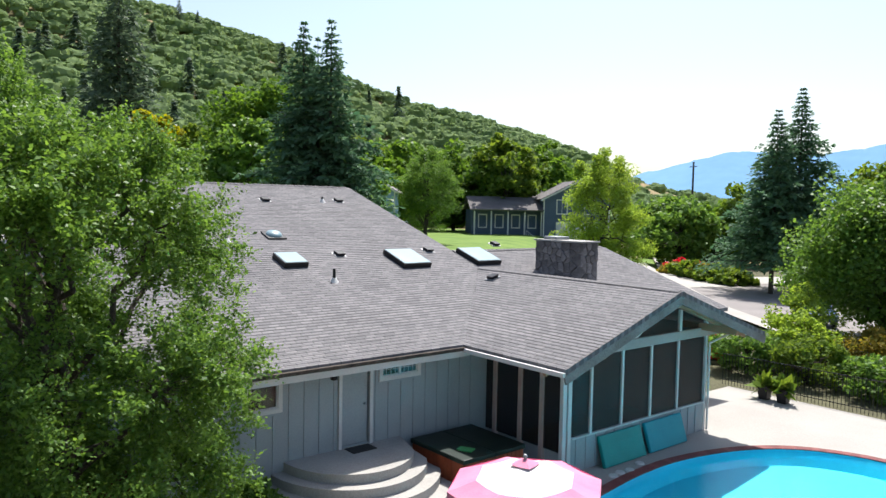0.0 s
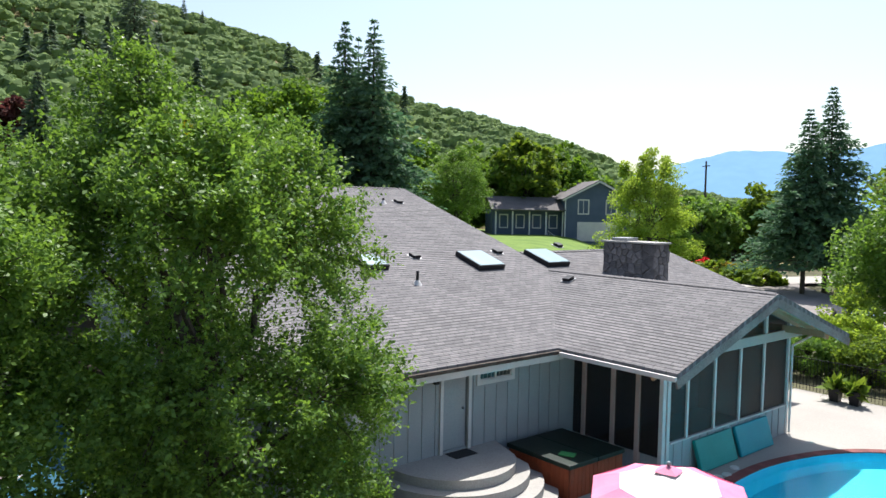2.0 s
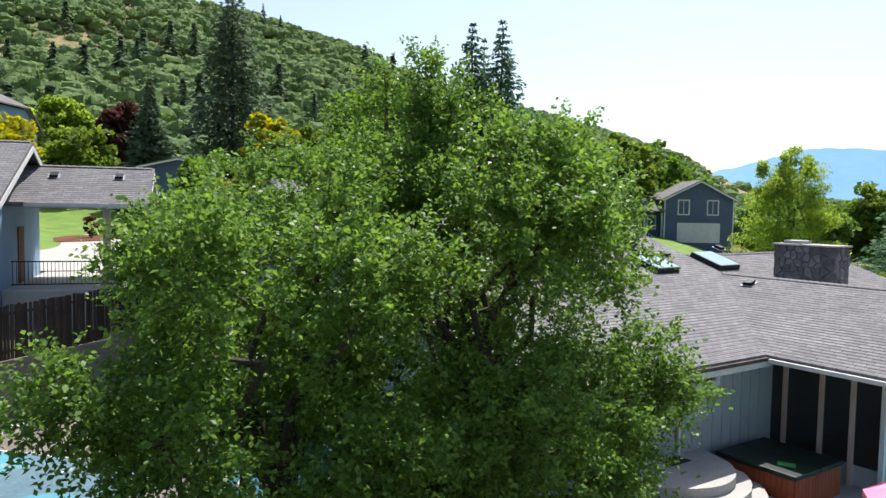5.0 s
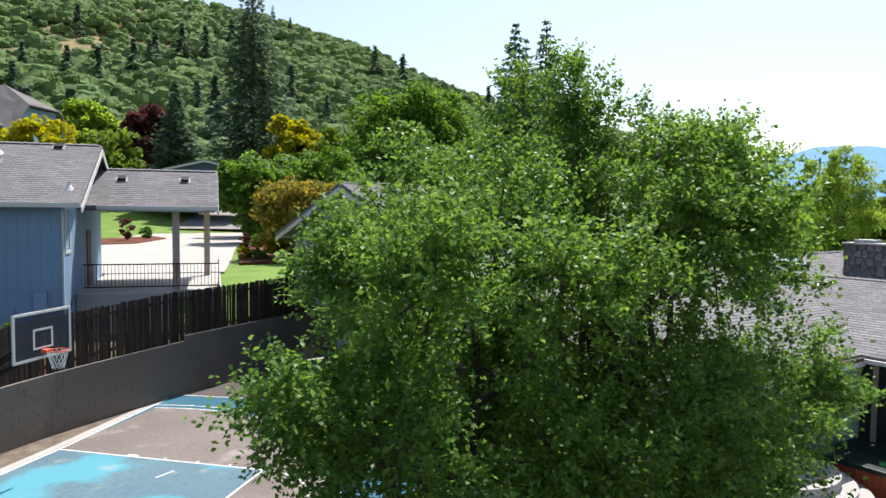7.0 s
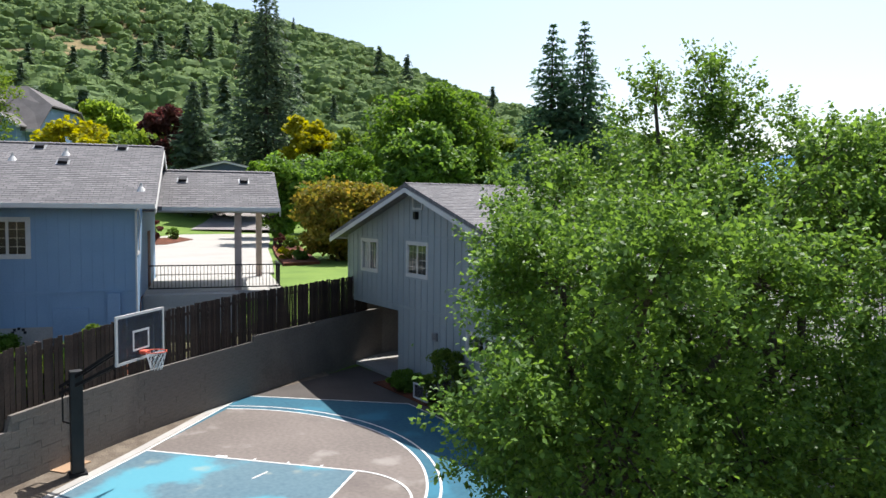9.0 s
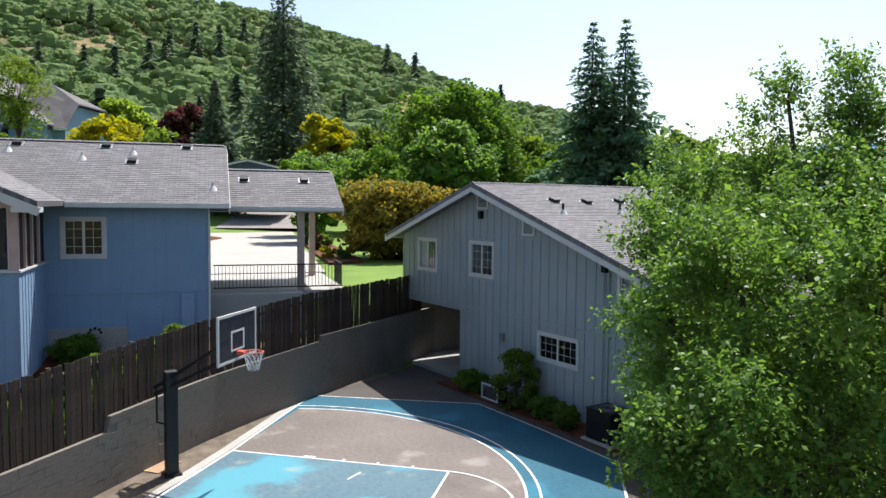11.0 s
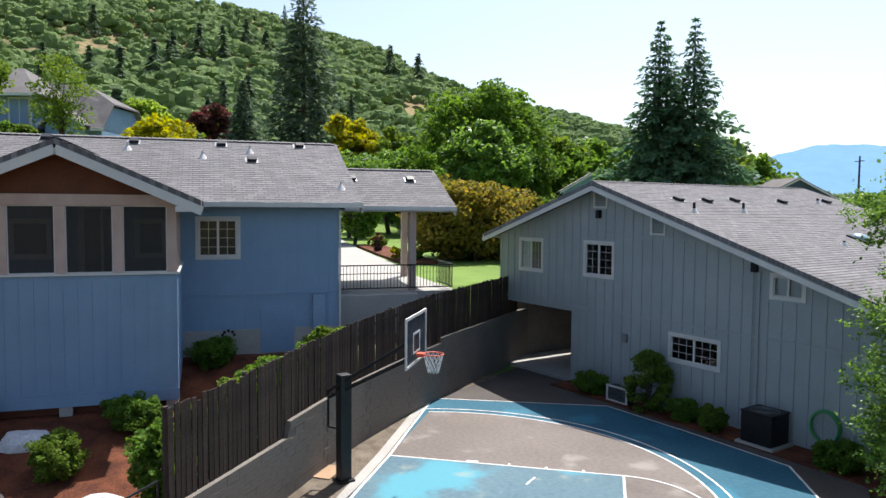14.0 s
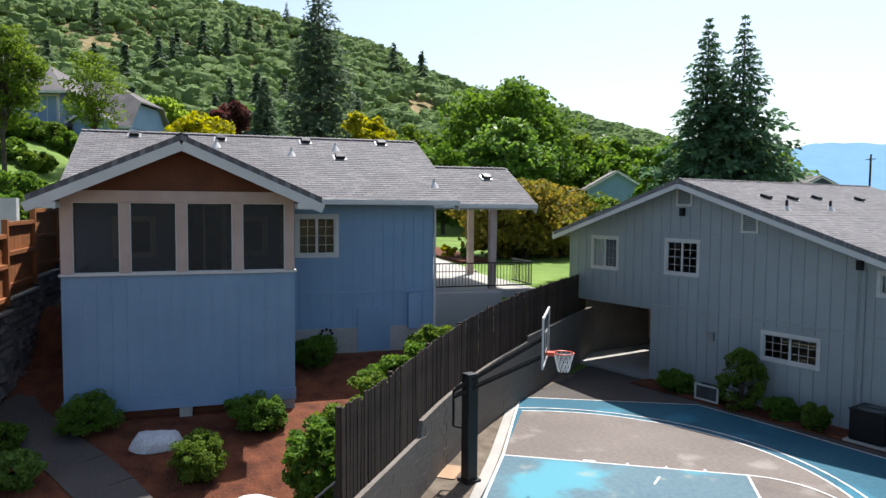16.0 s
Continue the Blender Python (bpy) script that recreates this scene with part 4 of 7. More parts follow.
    part("cap", slab(cx0 - 0.06, cx1 + 0.06, cy0 - 0.06, cy1 + 0.06, ct, ct + 0.06, 0.01), CONCRETE, ch, "flat concrete cap")
    part("flue_cap", slab(cx0 + 0.25, cx0 + 0.9, cy0 + 0.15, cy0 + 0.85, ct + 0.06, ct + 0.17, 0.01), GREY_METAL, ch, "metal flue cover")


porch_wing(HOUSE)


def roof_point(x, y, lift=0.0):
    return (x, y, main_roof_z(x) + lift)


TILT = math.degrees(math.atan(PITCH))


def skylight(x, y, lx, ly, domed=False):
    """A skylight on the main slope; lx down the slope, ly along the ridge."""
    s = thing("skylight", "low dark-framed skylight on the shingled roof" if not domed else "small white domed skylight on the roof", "skylight", Matrix.Translation(roof_point(x, y)) @ pose(0, 0, 0, 0, TILT, 0), group="skylights")
    if domed:
        bm = bmesh.new()
        bmesh.ops.create_uvsphere(bm, u_segments=20, v_segments=10, radius=lx / 2)
        for v in bm.verts:
            v.co.z = max(0, v.co.z) * 0.5 + 0.06
        part("dome", bm, SKYGLASS, s, "clouded dome")
        part("curb", slab(-lx / 2 - 0.05, lx / 2 + 0.05, -lx / 2 - 0.05, lx / 2 + 0.05, -0.05, 0.06), BLACK, s)
        return
    bm = bmesh.new()
    for a in ((-lx / 2, lx / 2, -ly / 2, -ly / 2 + 0.06), (-lx / 2, lx / 2, ly / 2 - 0.06, ly / 2), (-lx / 2, -lx / 2 + 0.06, -ly / 2 + 0.06, ly / 2 - 0.06), (lx / 2 - 0.06, lx / 2, -ly / 2 + 0.06, ly / 2 - 0.06)):
        box(bm, *a, -0.05, 0.17)
    part("curb", bm, BLACK, s, "black metal curb")
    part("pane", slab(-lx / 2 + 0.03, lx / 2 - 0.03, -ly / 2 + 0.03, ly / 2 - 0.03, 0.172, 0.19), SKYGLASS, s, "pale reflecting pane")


skylight(-19.25, 15.5, 1.3, 1.15)
skylight(-19.2, 18.75, 1.3, 1.15)
skylight(-19.45, 11.2, 0.85, 0.8)
skylight(-21.6, 11.7, 0.55, 0.55, True)


def roof_vent(x, y, m=None):
    v = thing("roof_vent", "small dark box vent on the shingles", "roof vent", m if m else Matrix.Translation(roof_point(x, y)) @ pose(0, 0, 0, 0, TILT, 0), group="roof vents")
    part("flange", slab(-0.2, 0.2, -0.2, 0.2, 0.0, 0.022), GREY_METAL, v)
    bm = bmesh.new()
    vs = box(bm, -0.14, 0.14, -0.14, 0.14, 0.02, 0.12)
    for q in vs[4:]:
        q.co.x += 0.02
    part("hood", bm, BLACK, v, "dark hood")


def vent_pipe(p, tall=0.35, r=0.045, material=None):
    v = thing("vent_pipe", "thin plumbing vent pipe on the roof", "vent pipe", Matrix.Translation(p), group="vent pipes")
    bm = bmesh.new()
    rod(bm, (0, 0, -0.1), (0, 0, tall), r, r, 12)
    part("pipe", bm, material or BLACK, v)
    bm = bmesh.new()
    rod(bm, (0, 0, -0.06), (0, 0, 0.11), 0.17, 0.06, 12)
    part("boot", bm, TRIM, v, "pale lead boot")


# vents of the main roof
for vx, vy in ((-25.3, 10.3), (-25.2, 13.1), (-25.3, 16.4), (-25.3, 7.2), (-25.2, 8.6), (-19.9, 13.2), (-20.0, 17.0), (-20.4, 20.7)):
    roof_vent(vx, vy)
for vx, vy, tall in ((-24.2, 9.2, 0.3), (-25.2, 15.6, 0.2), (-18.0, 11.9, 0.38), (-21.2, 9.9, 0.15), (-24.2, 6.6, 0.3)):
    vent_pipe(roof_point(vx, vy), tall)
roof_vent(0, 0, Matrix.Translation((-16.9, 17.35, 4.1)) @ pose(0, 0, 0, TILT, 0, 0))


# ---- neighbouring house, in its own axes ----
def neighbour_house():
    h = thing("neighbour_house", "blue-grey house with screened gable porch and shingled roof", "house", N_POSE)
    S = 0.443
    # main roof
    part("roof", roof_slope((0, 2.6, 6.42), (1, 0), (0, 1), S, lambda d: (-5.6, 5.1), 4.65), SHINGLE_X, h, "grey asphalt shingles")
    part("roof", roof_slope((0, 11.9, 6.42), (1, 0), (0, -1), S, lambda d: (-5.6, 5.1), 4.65), SHINGLE_X, h)
    ridge_caps((-5.6, 7.25, 8.49), (5.1, 7.25, 8.49), h, SHINGLE_X)
    # porch roof, gable to the garden
    k = 1.35 / 3.06
    for sgn in (-1, 1):
        part("roof", roof_slope((-2.5 + sgn * 3.07, 0, 6.44), (0, 1), (-sgn, 0), k, lambda d: (-0.6, 2.75 + (d * k) / S), 3.07), SHINGLE_Y, h)
        bm = bmesh.new()
        bar(bm, (-2.5, -0.60, 7.55), (-2.5 + sgn * 3.1, -0.60, 6.18), 0.05, 0.21)
        part("rake_board", bm, TRIM, h, "white rake board")
        part("eave_return", slab(*sorted((-2.5 + sgn * 3.1, -2.5 + sgn * 2.5)), -0.62, -0.1, 6.17, 6.3), TRIM, h, "boxed white eave")
    ridge_caps((-2.5, -0.6, 7.8), (-2.5, 5.6, 7.8), h, SHINGLE_Y)
    # porch
    lo = 1.62
    part("porch_wall", slab(-5.04, 0, 0, 0.12, lo, 4.66), SIDING_N, h)
    part("porch_wall", slab(-0.12, 0, 0.12, 3.1, lo + 0.2, 4.66), SIDING_N, h)
    part("porch_wall", slab(-5.04, -4.92, 0.12, 3.1, lo, 4.66), SIDING_N, h)
    x = -4.95
    while x < -0.02:
        part("batten", slab(x - 0.014, x + 0.014, -0.012, 0, lo + 0.02, 4.62), SIDING_N, h)
        x += 0.305
    y = 0.3
    while y < 3.1:
        part("batten", slab(0, 0.012, y - 0.014, y + 0.014, lo + 0.2, 4.62), SIDING_N, h)
        y += 0.305
    part("skirt_board", slab(-5.08, 0.02, -0.03, 0.0, lo - 0.05, lo + 0.24), SIDING_N, h)
    part("sill", slab(-5.08, 0.05, -0.05, 0.14, 4.66, 4.71), TRIM, h)
    part("sill", slab(-0.14, 0.05, 0.14, 3.1, 4.66, 4.71), TRIM, h)
    xs = [-5.04, -3.84, -2.65, -1.42, -0.22]
    for x0, w in zip(xs, (0.24, 0.21, 0.22, 0.22, 0.22)):
        part("post", slab(x0, x0 + w, 0.0, 0.13, 4.71, 6.3, 0.008), PINK_WOOD, h, "pale pinkish wooden post")
    for y0 in (0.75, 1.5, 2.25):
        part("post", slab(-0.13, 0.0, y0, y0 + 0.12, 4.71, 6.3, 0.008), PINK_WOOD, h)
    part("header_beam", slab(-5.04, 0.0, -0.02, 0.15, 6.3, 6.56, 0.01), PINK_WOOD, h, "pale wooden header beam")
    part("header_beam", slab(-0.15, 0.0, 0.15, 3.1, 6.3, 6.5, 0.01), PINK_WOOD, h)
    for a, b in zip((-4.8, -3.63, -2.43, -1.2), (-3.84, -2.65, -1.42, -0.22)):
        part("screen", slab(a, b, 0.06, 0.065, 4.71, 6.3), SCREEN, h, "dark insect screen")
        bm = bmesh.new()
        for q in ((a, a + 0.025, 4.71, 6.3), (b - 0.025, b, 4.71, 6.3), (a, b, 4.71, 4.735), (a, b, 6.275, 6.3)):
            box(bm, q[0], q[1], 0.03, 0.058, q[2], q[3])
        part("screen_frame", bm, TRIM, h)
    part("screen", slab(-0.065, -0.06, 0.13, 3.1, 4.71, 6.3), SCREEN, h)
    bm = bmesh.new()
    vs = [bm.verts.new(p) for p in ((-5.1, 0.02, 6.56), (0.05, 0.02, 6.56), (-2.5, 0.02, 7.66))]
    vs2 = [bm.verts.new((v.co.x, 0.12, v.co.z)) for v in vs]
    bm.faces.new(vs); bm.faces.new(vs2[::-1])
    part("gable_panel", bm, BROWN_WOOD, h, "dark red-brown boarded gable")
    part("porch_floor", slab(-4.92, -0.12, 0.12, 3.1, 4.1, 4.2), TAN_WOOD, h)
    for x in (-4.9, -2.5, -0.15):
        part("footing", slab(x - 0.14, x + 0.14, 0.0, 0.28, 1.2, lo, 0.01), CONCRETE, h, "concrete pier block")
    part("skirt", slab(-4.95, -0.05, 0.2, 0.24, 1.25, lo + 0.05), BROWN_WOOD, h, "dark boards under the porch")
    # back wall of the porch and main wall
    bm = bmesh.new()
    gridbox(bm, "x", [-5.2, -4.3, -3.3, -2.6, -1.5, -1.2, -0.4, 0.475, 1.505, 4.47], [1.3, 2.62, 4.3, 4.86, 5.9, 6.3, 6.5], 0.15,
            [(0.475, 1.505, 4.86, 5.9), (-4.3, -3.3, 4.86, 5.9), (-2.6, -1.5, 4.3, 6.3), (-1.2, -0.4, 4.86, 5.9)])
    part("wall", bm, SIDING_N, h).matrix_local = Matrix.Translation((0, 3.1, 0))
    window(h, Matrix.Translation((0.475, 3.1, 4.86)), 1.03, 1.03, 2, (2, 4))
    window(h, Matrix.Translation((-4.22, 3.1, 4.94)), 0.84, 0.88, 1, (0, 0))
    window(h, Matrix.Translation((-2.52, 3.1, 4.36)), 0.94, 1.86, 2, (0, 0))
    window(h, Matrix.Translation((-1.12, 3.1, 4.94)), 0.64, 0.88, 1, (0, 0))
    x = 0.2
    while x < 4.45:
        spans = [(2.72, 6.4)] if not 0.4 < x < 1.6 else [(2.72, 4.75), (6.0, 6.4)]
        for a, b in spans:
            part("batten", slab(x - 0.012, x + 0.012, 3.09, 3.1, a, b), SIDING_N, h)
        x += 0.305
    # Near-black sheet added inside, standing in for the shade of unlit rooms
    part("partition", slab(-5.0, 4.3, 4.6, 4.7, 1.4, 6.4), DARK, h, "near-black sheet added behind the windows for room shade")
    part("band", slab(0.0, 4.47, 3.075, 3.1, 3.70, 3.76), SIDING_N, h)
    part("foundation", slab(0.0, 4.4, 3.06, 3.1, 1.3, 2.7), CONCRETE, h, "concrete foundation")
    part("hatch_door", slab(2.15, 3.14, 3.05, 3.095, 2.0, 3.25, 0.01), SIDING_N, h, "small painted crawl-space door")
    part("meter_box", slab(3.67, 4.04, 2.98, 3.1, 2.6, 3.68, 0.015), SIDING_N, h, "tall painted meter box")
    bm = bmesh.new()
    for i in range(5):
        a = math.pi * i / 4
        box(bm, 1.25 + 0.16 * math.cos(a) - 0.04, 1.25 + 0.16 * math.cos(a) + 0.04, 3.05, 3.07, 2.52 + 0.12 * math.sin(a), 2.60 + 0.12 * math.sin(a))
    part("foundation_vent", bm, BLACK, h)
    part("wall", slab(4.32, 4.47, 3.25, 11.3, 1.3, 6.5), SIDING_N, h)
    part("wall", slab(-5.2, -5.05, 3.25, 11.3, 1.3, 6.5), SIDING_N, h)
    part("wall", slab(-5.05, 4.32, 11.15, 11.3, 1.3, 6.5), SIDING_N, h)
    for x in (4.34, -5.2):
        bm = bmesh.new()
        vs = [bm.verts.new(p) for p in ((x, 3.1, 6.45), (x, 11.3, 6.45), (x, 7.25, 8.3))]
        vs2 = [bm.verts.new((v.co.x + 0.12, v.co.y, v.co.z)) for v in vs]
        bm.faces.new(vs); bm.faces.new(vs2[::-1])
        for i in range(3):
            bm.faces.new((vs[i], vs[(i + 1) % 3], vs2[(i + 1) % 3], vs2[i]))
        part("gable_wall", bm, SIDING_N, h)
    for e, b in ((2.6, 1), (11.9, -1)):
        for x in (5.1, -5.6):
            bm = bmesh.new()
            bar(bm, (x, e, 6.2), (x, 7.25, 8.26), 0.04, 0.2)
            part("rake_board", bm, TRIM, h)
    window(h, Matrix.Translation((4.47, 3.6, 4.9)) @ pose(0, 0, 0, 0, 0, 90), 0.7, 1.3, 1)
    part("gutter", slab(0.6, 5.1, 2.48, 2.6, 6.27, 6.42, 0.015), TRIM, h, "white gutter")
    bm = bmesh.new()
    bar(bm, (4.5, 3.06, 2.5), (4.5, 3.06, 6.2), 0.07, 0.05)
    part("downspout", bm, TRIM, h, "white downspout")
    # carport
    S2 = 0.5
    part("carport_roof", roof_slope((0, 5.7, 6.32), (1, 0), (0, 1), S2, lambda d: (4.47, 9.1), 2.75), SHINGLE_X, h)
    part("carport_roof", roof_slope((0, 11.2, 6.32), (1, 0), (0, -1), S2, lambda d: (4.47, 9.1), 2.75), SHINGLE_X, h)
    ridge_caps((4.6, 8.45, 7.70), (9.1, 8.45, 7.70), h, SHINGLE_X)
    part("gutter", slab(5.1, 9.1, 5.58, 5.7, 6.17, 6.32, 0.015), TRIM, h, "white gutter")
    bm = bmesh.new()
    bar(bm, (9.09, 5.7, 6.09), (9.09, 8.45, 7.46), 0.04, 0.2)
    part("rake_board", bm, TRIM, h)
    bm = bmesh.new()
    bar(bm, (9.09, 11.2, 6.09), (9.09, 8.45, 7.46), 0.04, 0.2)
    part("rake_board", bm, TRIM, h)
    for x, y in ((7.63, 6.2), (8.66, 11.2)):
        part("post", slab(x - 0.12, x + 0.12, y - 0.12, y + 0.12, 3.2, 6.2, 0.01), PINK_WOOD, h, "square pale carport post")
    part("carport_floor", slab(4.47, 9.2, 5.9, 12.5, 1.4, 3.32), CONCRETE, h, "concrete carport floor")
    part("apron", slab(4.5, 7.6, 5.2, 5.896, 1.0, 3.31), CONCRETE, h, "concrete side of the carport floor")
    part("ceiling_board", slab(4.47, 9.0, 5.8, 11.1, 6.12, 6.16), TRIM, h)
    r = new("railing")
    r.parent = h
    bm = bmesh.new()
    for z in (3.45, 4.25):
        bar(bm, (4.6, 6.02, z), (9.1, 6.02, z), 0.04)
        bar(bm, (9.1, 6.02, z), (9.1, 7.8, z), 0.04)
    part("rail", bm, BLACK, r)
    first = None
    pts = [(4.65 + 0.12 * i, 6.02) for i in range(38)] + [(9.1, 6.1 + 0.12 * i) for i in range(15)]
    for x, y in pts:
        m = Matrix.Translation((x, y, 3.45))
        if first is None:
            first = part("baluster", slab(-0.008, 0.008, -0.008, 0.008, 0, 0.8), BLACK, r)
            first.matrix_local = m
        else:
            again(first, m, r)
    part("carport_door", slab(4.47, 4.5, 7.6, 8.5, 3.32, 5.4), BROWN_WOOD, h, "dark side door")
    return h


NEIGHBOUR = neighbour_house()


def neighbour_roof(u, v, lift=0.0):
    return N_POSE @ Vector((u, -v, 6.42 + (-v - 2.6) * 0.443 + lift))


for u, v in ((1.16, -6.85), (-1.53, -6.85), (3.74, -6.93), (2.08, -5.57), (-4.08, -6.95)):
    roof_vent(0, 0, Matrix.Translation(neighbour_roof(u, v)) @ pose(0, 0, 0, 0, 0, 74) @ pose(0, 0, 0, 23.9, 0, 0))
for u in (5.7, 7.9):
    roof_vent(0, 0, N_POSE @ Matrix.Translation((u, 7.6, 7.28)) @ pose(0, 0, 0, 26, 0, 0))
for u, v in ((2.06, -6.28), (0.58, -5.74), (4.62, -3.57), (-1.66, -6.26)):
    vent_pipe(neighbour_roof(u, v), 0.22, 0.045, TRIM)


# ---- pool patio ----
def patio():
    pz = -0.44
    pool = [(-10.0, 13.2), (-10.05, 14.5), (-10.3, 16.4), (-10.32, 18.2), (-9.95, 20.0), (-9.3, 21.4), (-8.3, 22.4), (-6.75, 22.95), (-5.0, 22.6), (-3.4, 21.4), (-2.5, 19.5), (-2.6, 17.0), (-3.6, 14.8), (-5.4, 13.0), (-7.6, 12.2), (-9.2, 12.4)]
    # smooth closed outline
    n = len(pool)
    out = []
    for i in range(n):
        p0, p1, p2, p3 = (Vector(pool[(i + k) % n]) for k in (-1, 0, 1, 2))
        for j in range(4):
            t = j / 4
            out.append(0.5 * ((2 * p1) + (p2 - p0) * t + (2 * p0 - 5 * p1 + 4 * p2 - p3) * t * t + (3 * p1 - p0 - 3 * p2 + p3) * t ** 3))
    k = len(out)
    cx = sum(p.x for p in out) / k
    cy = sum(p.y for p in out) / k
    def ring(scale_off):
        r = []
        for i in range(k):
            d = (out[(i + 1) % k] - out[i - 1]).normalized()
            nrm = Vector((d.y, -d.x))
            if nrm.dot(out[i] - Vector((cx, cy))) < 0:
                nrm = -nrm
            r.append(out[i] + nrm * scale_off)
        return r
    inner, mid = ring(0.0), ring(0.30)
    # paving round the pool
    outer = [Vector((-14.5, 8.2)), Vector((-1.0, 8.2)), Vector((0.5, 27.6)), Vector((-14.0, 27.6))]
    loops = [[Vector((v.x, v.y, 0)) for v in outer], [Vector((v.x, v.y, 0)) for v in mid]]
    tris = tessellate_polygon(loops)
    allp = outer + mid
    bm = bmesh.new()
    bv = [bm.verts.new((v.x, v.y, pz)) for v in allp]
    for tri in tris:
        bm.faces.new([bv[i] for i in tri])
    for f in bm.faces:
        f.normal_update()
        if f.normal.z < 0:
            f.normal_flip()
    tagged(part("patio", bm, PALE_CONCRETE), "pale concrete patio round the pool", "patio", kind="structure")
    p = thing("swimming_pool", "bright blue kidney-shaped pool with red brick coping", "swimming pool", kind="structure")
    # basin
    bm = bmesh.new()
    top = [bm.verts.new((q.x, q.y, pz)) for q in inner]
    low = [bm.verts.new((q.x + (cx - q.x) * 0.08, q.y + (cy - q.y) * 0.08, pz - 0.6)) for q in inner]
    for i in range(k):
        j = (i + 1) % k
        bm.faces.new((top[i], low[i], low[j], top[j]))
    bm.faces.new(low)
    part("basin", bm, POOL, p)
    bm = bmesh.new()
    bm.faces.new([bm.verts.new((q.x, q.y, pz - 0.12)) for q in inner])
    bmesh.ops.triangulate(bm, faces=bm.faces)
    for f in bm.faces:
        if f.normal.z < 0:
            f.normal_flip()
    w = part("water", bm, WATER, p, "clear bright blue water")
    w.visible_shadow = False
    # coping bricks
    for i in range(k):
        j = (i + 1) % k
        for s in range(2):
            q = [inner[i].lerp(inner[j], s / 2), inner[i].lerp(inner[j], (s + 1) / 2), mid[i].lerp(mid[j], (s + 1) / 2), mid[i].lerp(mid[j], s / 2)]
            c = sum(q, Vector((0, 0))) / 4
            q = [c + (v - c) * 0.97 for v in q]
            part("coping_brick", flat([(v.x, v.y) for v in q], pz - 0.12, pz + 0.025), COPING, p)
    # stoop with curved steps
    st = thing("stoop", "concrete stoop with broad curved steps", "steps", kind="structure")
    for i, (r, z) in enumerate(((1.8, 0.42), (2.15, 0.2), (2.5, -0.02), (2.85, -0.23))):
        pts = [(-14.5, 10.15 - r * 0.92)] + [(-14.5 + r * 1.02 * math.cos(t), 10.15 + r * 0.92 * math.sin(t)) for t in np.linspace(-math.pi / 2 + 0.12, math.pi / 2 - 0.62, 26)] + [(-14.5, 11.85 + 0.1 * i)]
        part("step", flat(pts, -0.5, z), CONCRETE, st, "curved concrete step")
    # spa
    sp = thing("hot_tub", "square red cedar hot tub under a dark cover", "hot tub", pose(-13.1, 13.0, pz, 0, 0, 0))
    part("shell", slab(-1.0, 1.0, -1.0, 1.0, 0.0, 0.75), DARK, sp)
    for i in range(14):
        x = -1.0 + (i + 0.5) * 2.0 / 14
        for y0, y1 in ((-1.03, -1.0), (1.0, 1.03)):
            part("stave", slab(x - 0.066, x + 0.066, y0, y1, 0.02, 0.74), TUB_WOOD, sp)
        for x0, x1 in ((-1.03, -1.0), (1.0, 1.03)):
            part("stave", slab(x0, x1, x - 0.066, x + 0.066, 0.02, 0.74), TUB_WOOD, sp)
    for i in range(2):
        part("cover_half", slab(-1.06, 1.06, -1.06 + i * 1.065, -0.005 + i * 1.065, 0.75, 0.87, 0.03), TUB_COVER, sp, "folding dark green cover")
    t = thing("plastic_lid", "small green plastic lid on the tub cover", "lid", pose(-12.6, 12.5, pz + 0.87, 0, 0, 25))
    part("lid", slab(-0.2, 0.2, -0.14, 0.14, 0, 0.03, 0.01), GREEN, t)
    # loose cushions against the sill wall
    for y, material, lab in ((17.1, TEAL, "teal vinyl lounger cushion leaning on the wall"), (19.15, AQUA, "aqua vinyl lounger cushion leaning on the wall")):
        c = thing("lounger_cushion", lab, "cushion", pose(-11.18, y, pz, 0, -18, 0), group="cushions")
        part("pad", slab(-0.05, 0.07, -0.92, 0.92, 0.0, 0.86, 0.04), material, c)
        bm = bmesh.new()
        for z in (0.28, 0.57):
            box(bm, 0.066, 0.074, -0.86, 0.86, z - 0.006, z + 0.006)
        part("seam", bm, material, c)
    for i, (x, y) in enumerate(((-10.7, 15.95), (-10.75, 16.3), (-10.7, 16.65), (-10.85, 17.3))):
        d = thing("pool_float", "small white disc lying by the pool", "float", pose(x, y, pz), group="white discs")
        bm = bmesh.new()
        rod(bm, (0, 0, 0), (0, 0, 0.04), 0.13, 0.11, 16)
        part("disc", bm, TRIM, d)


patio()


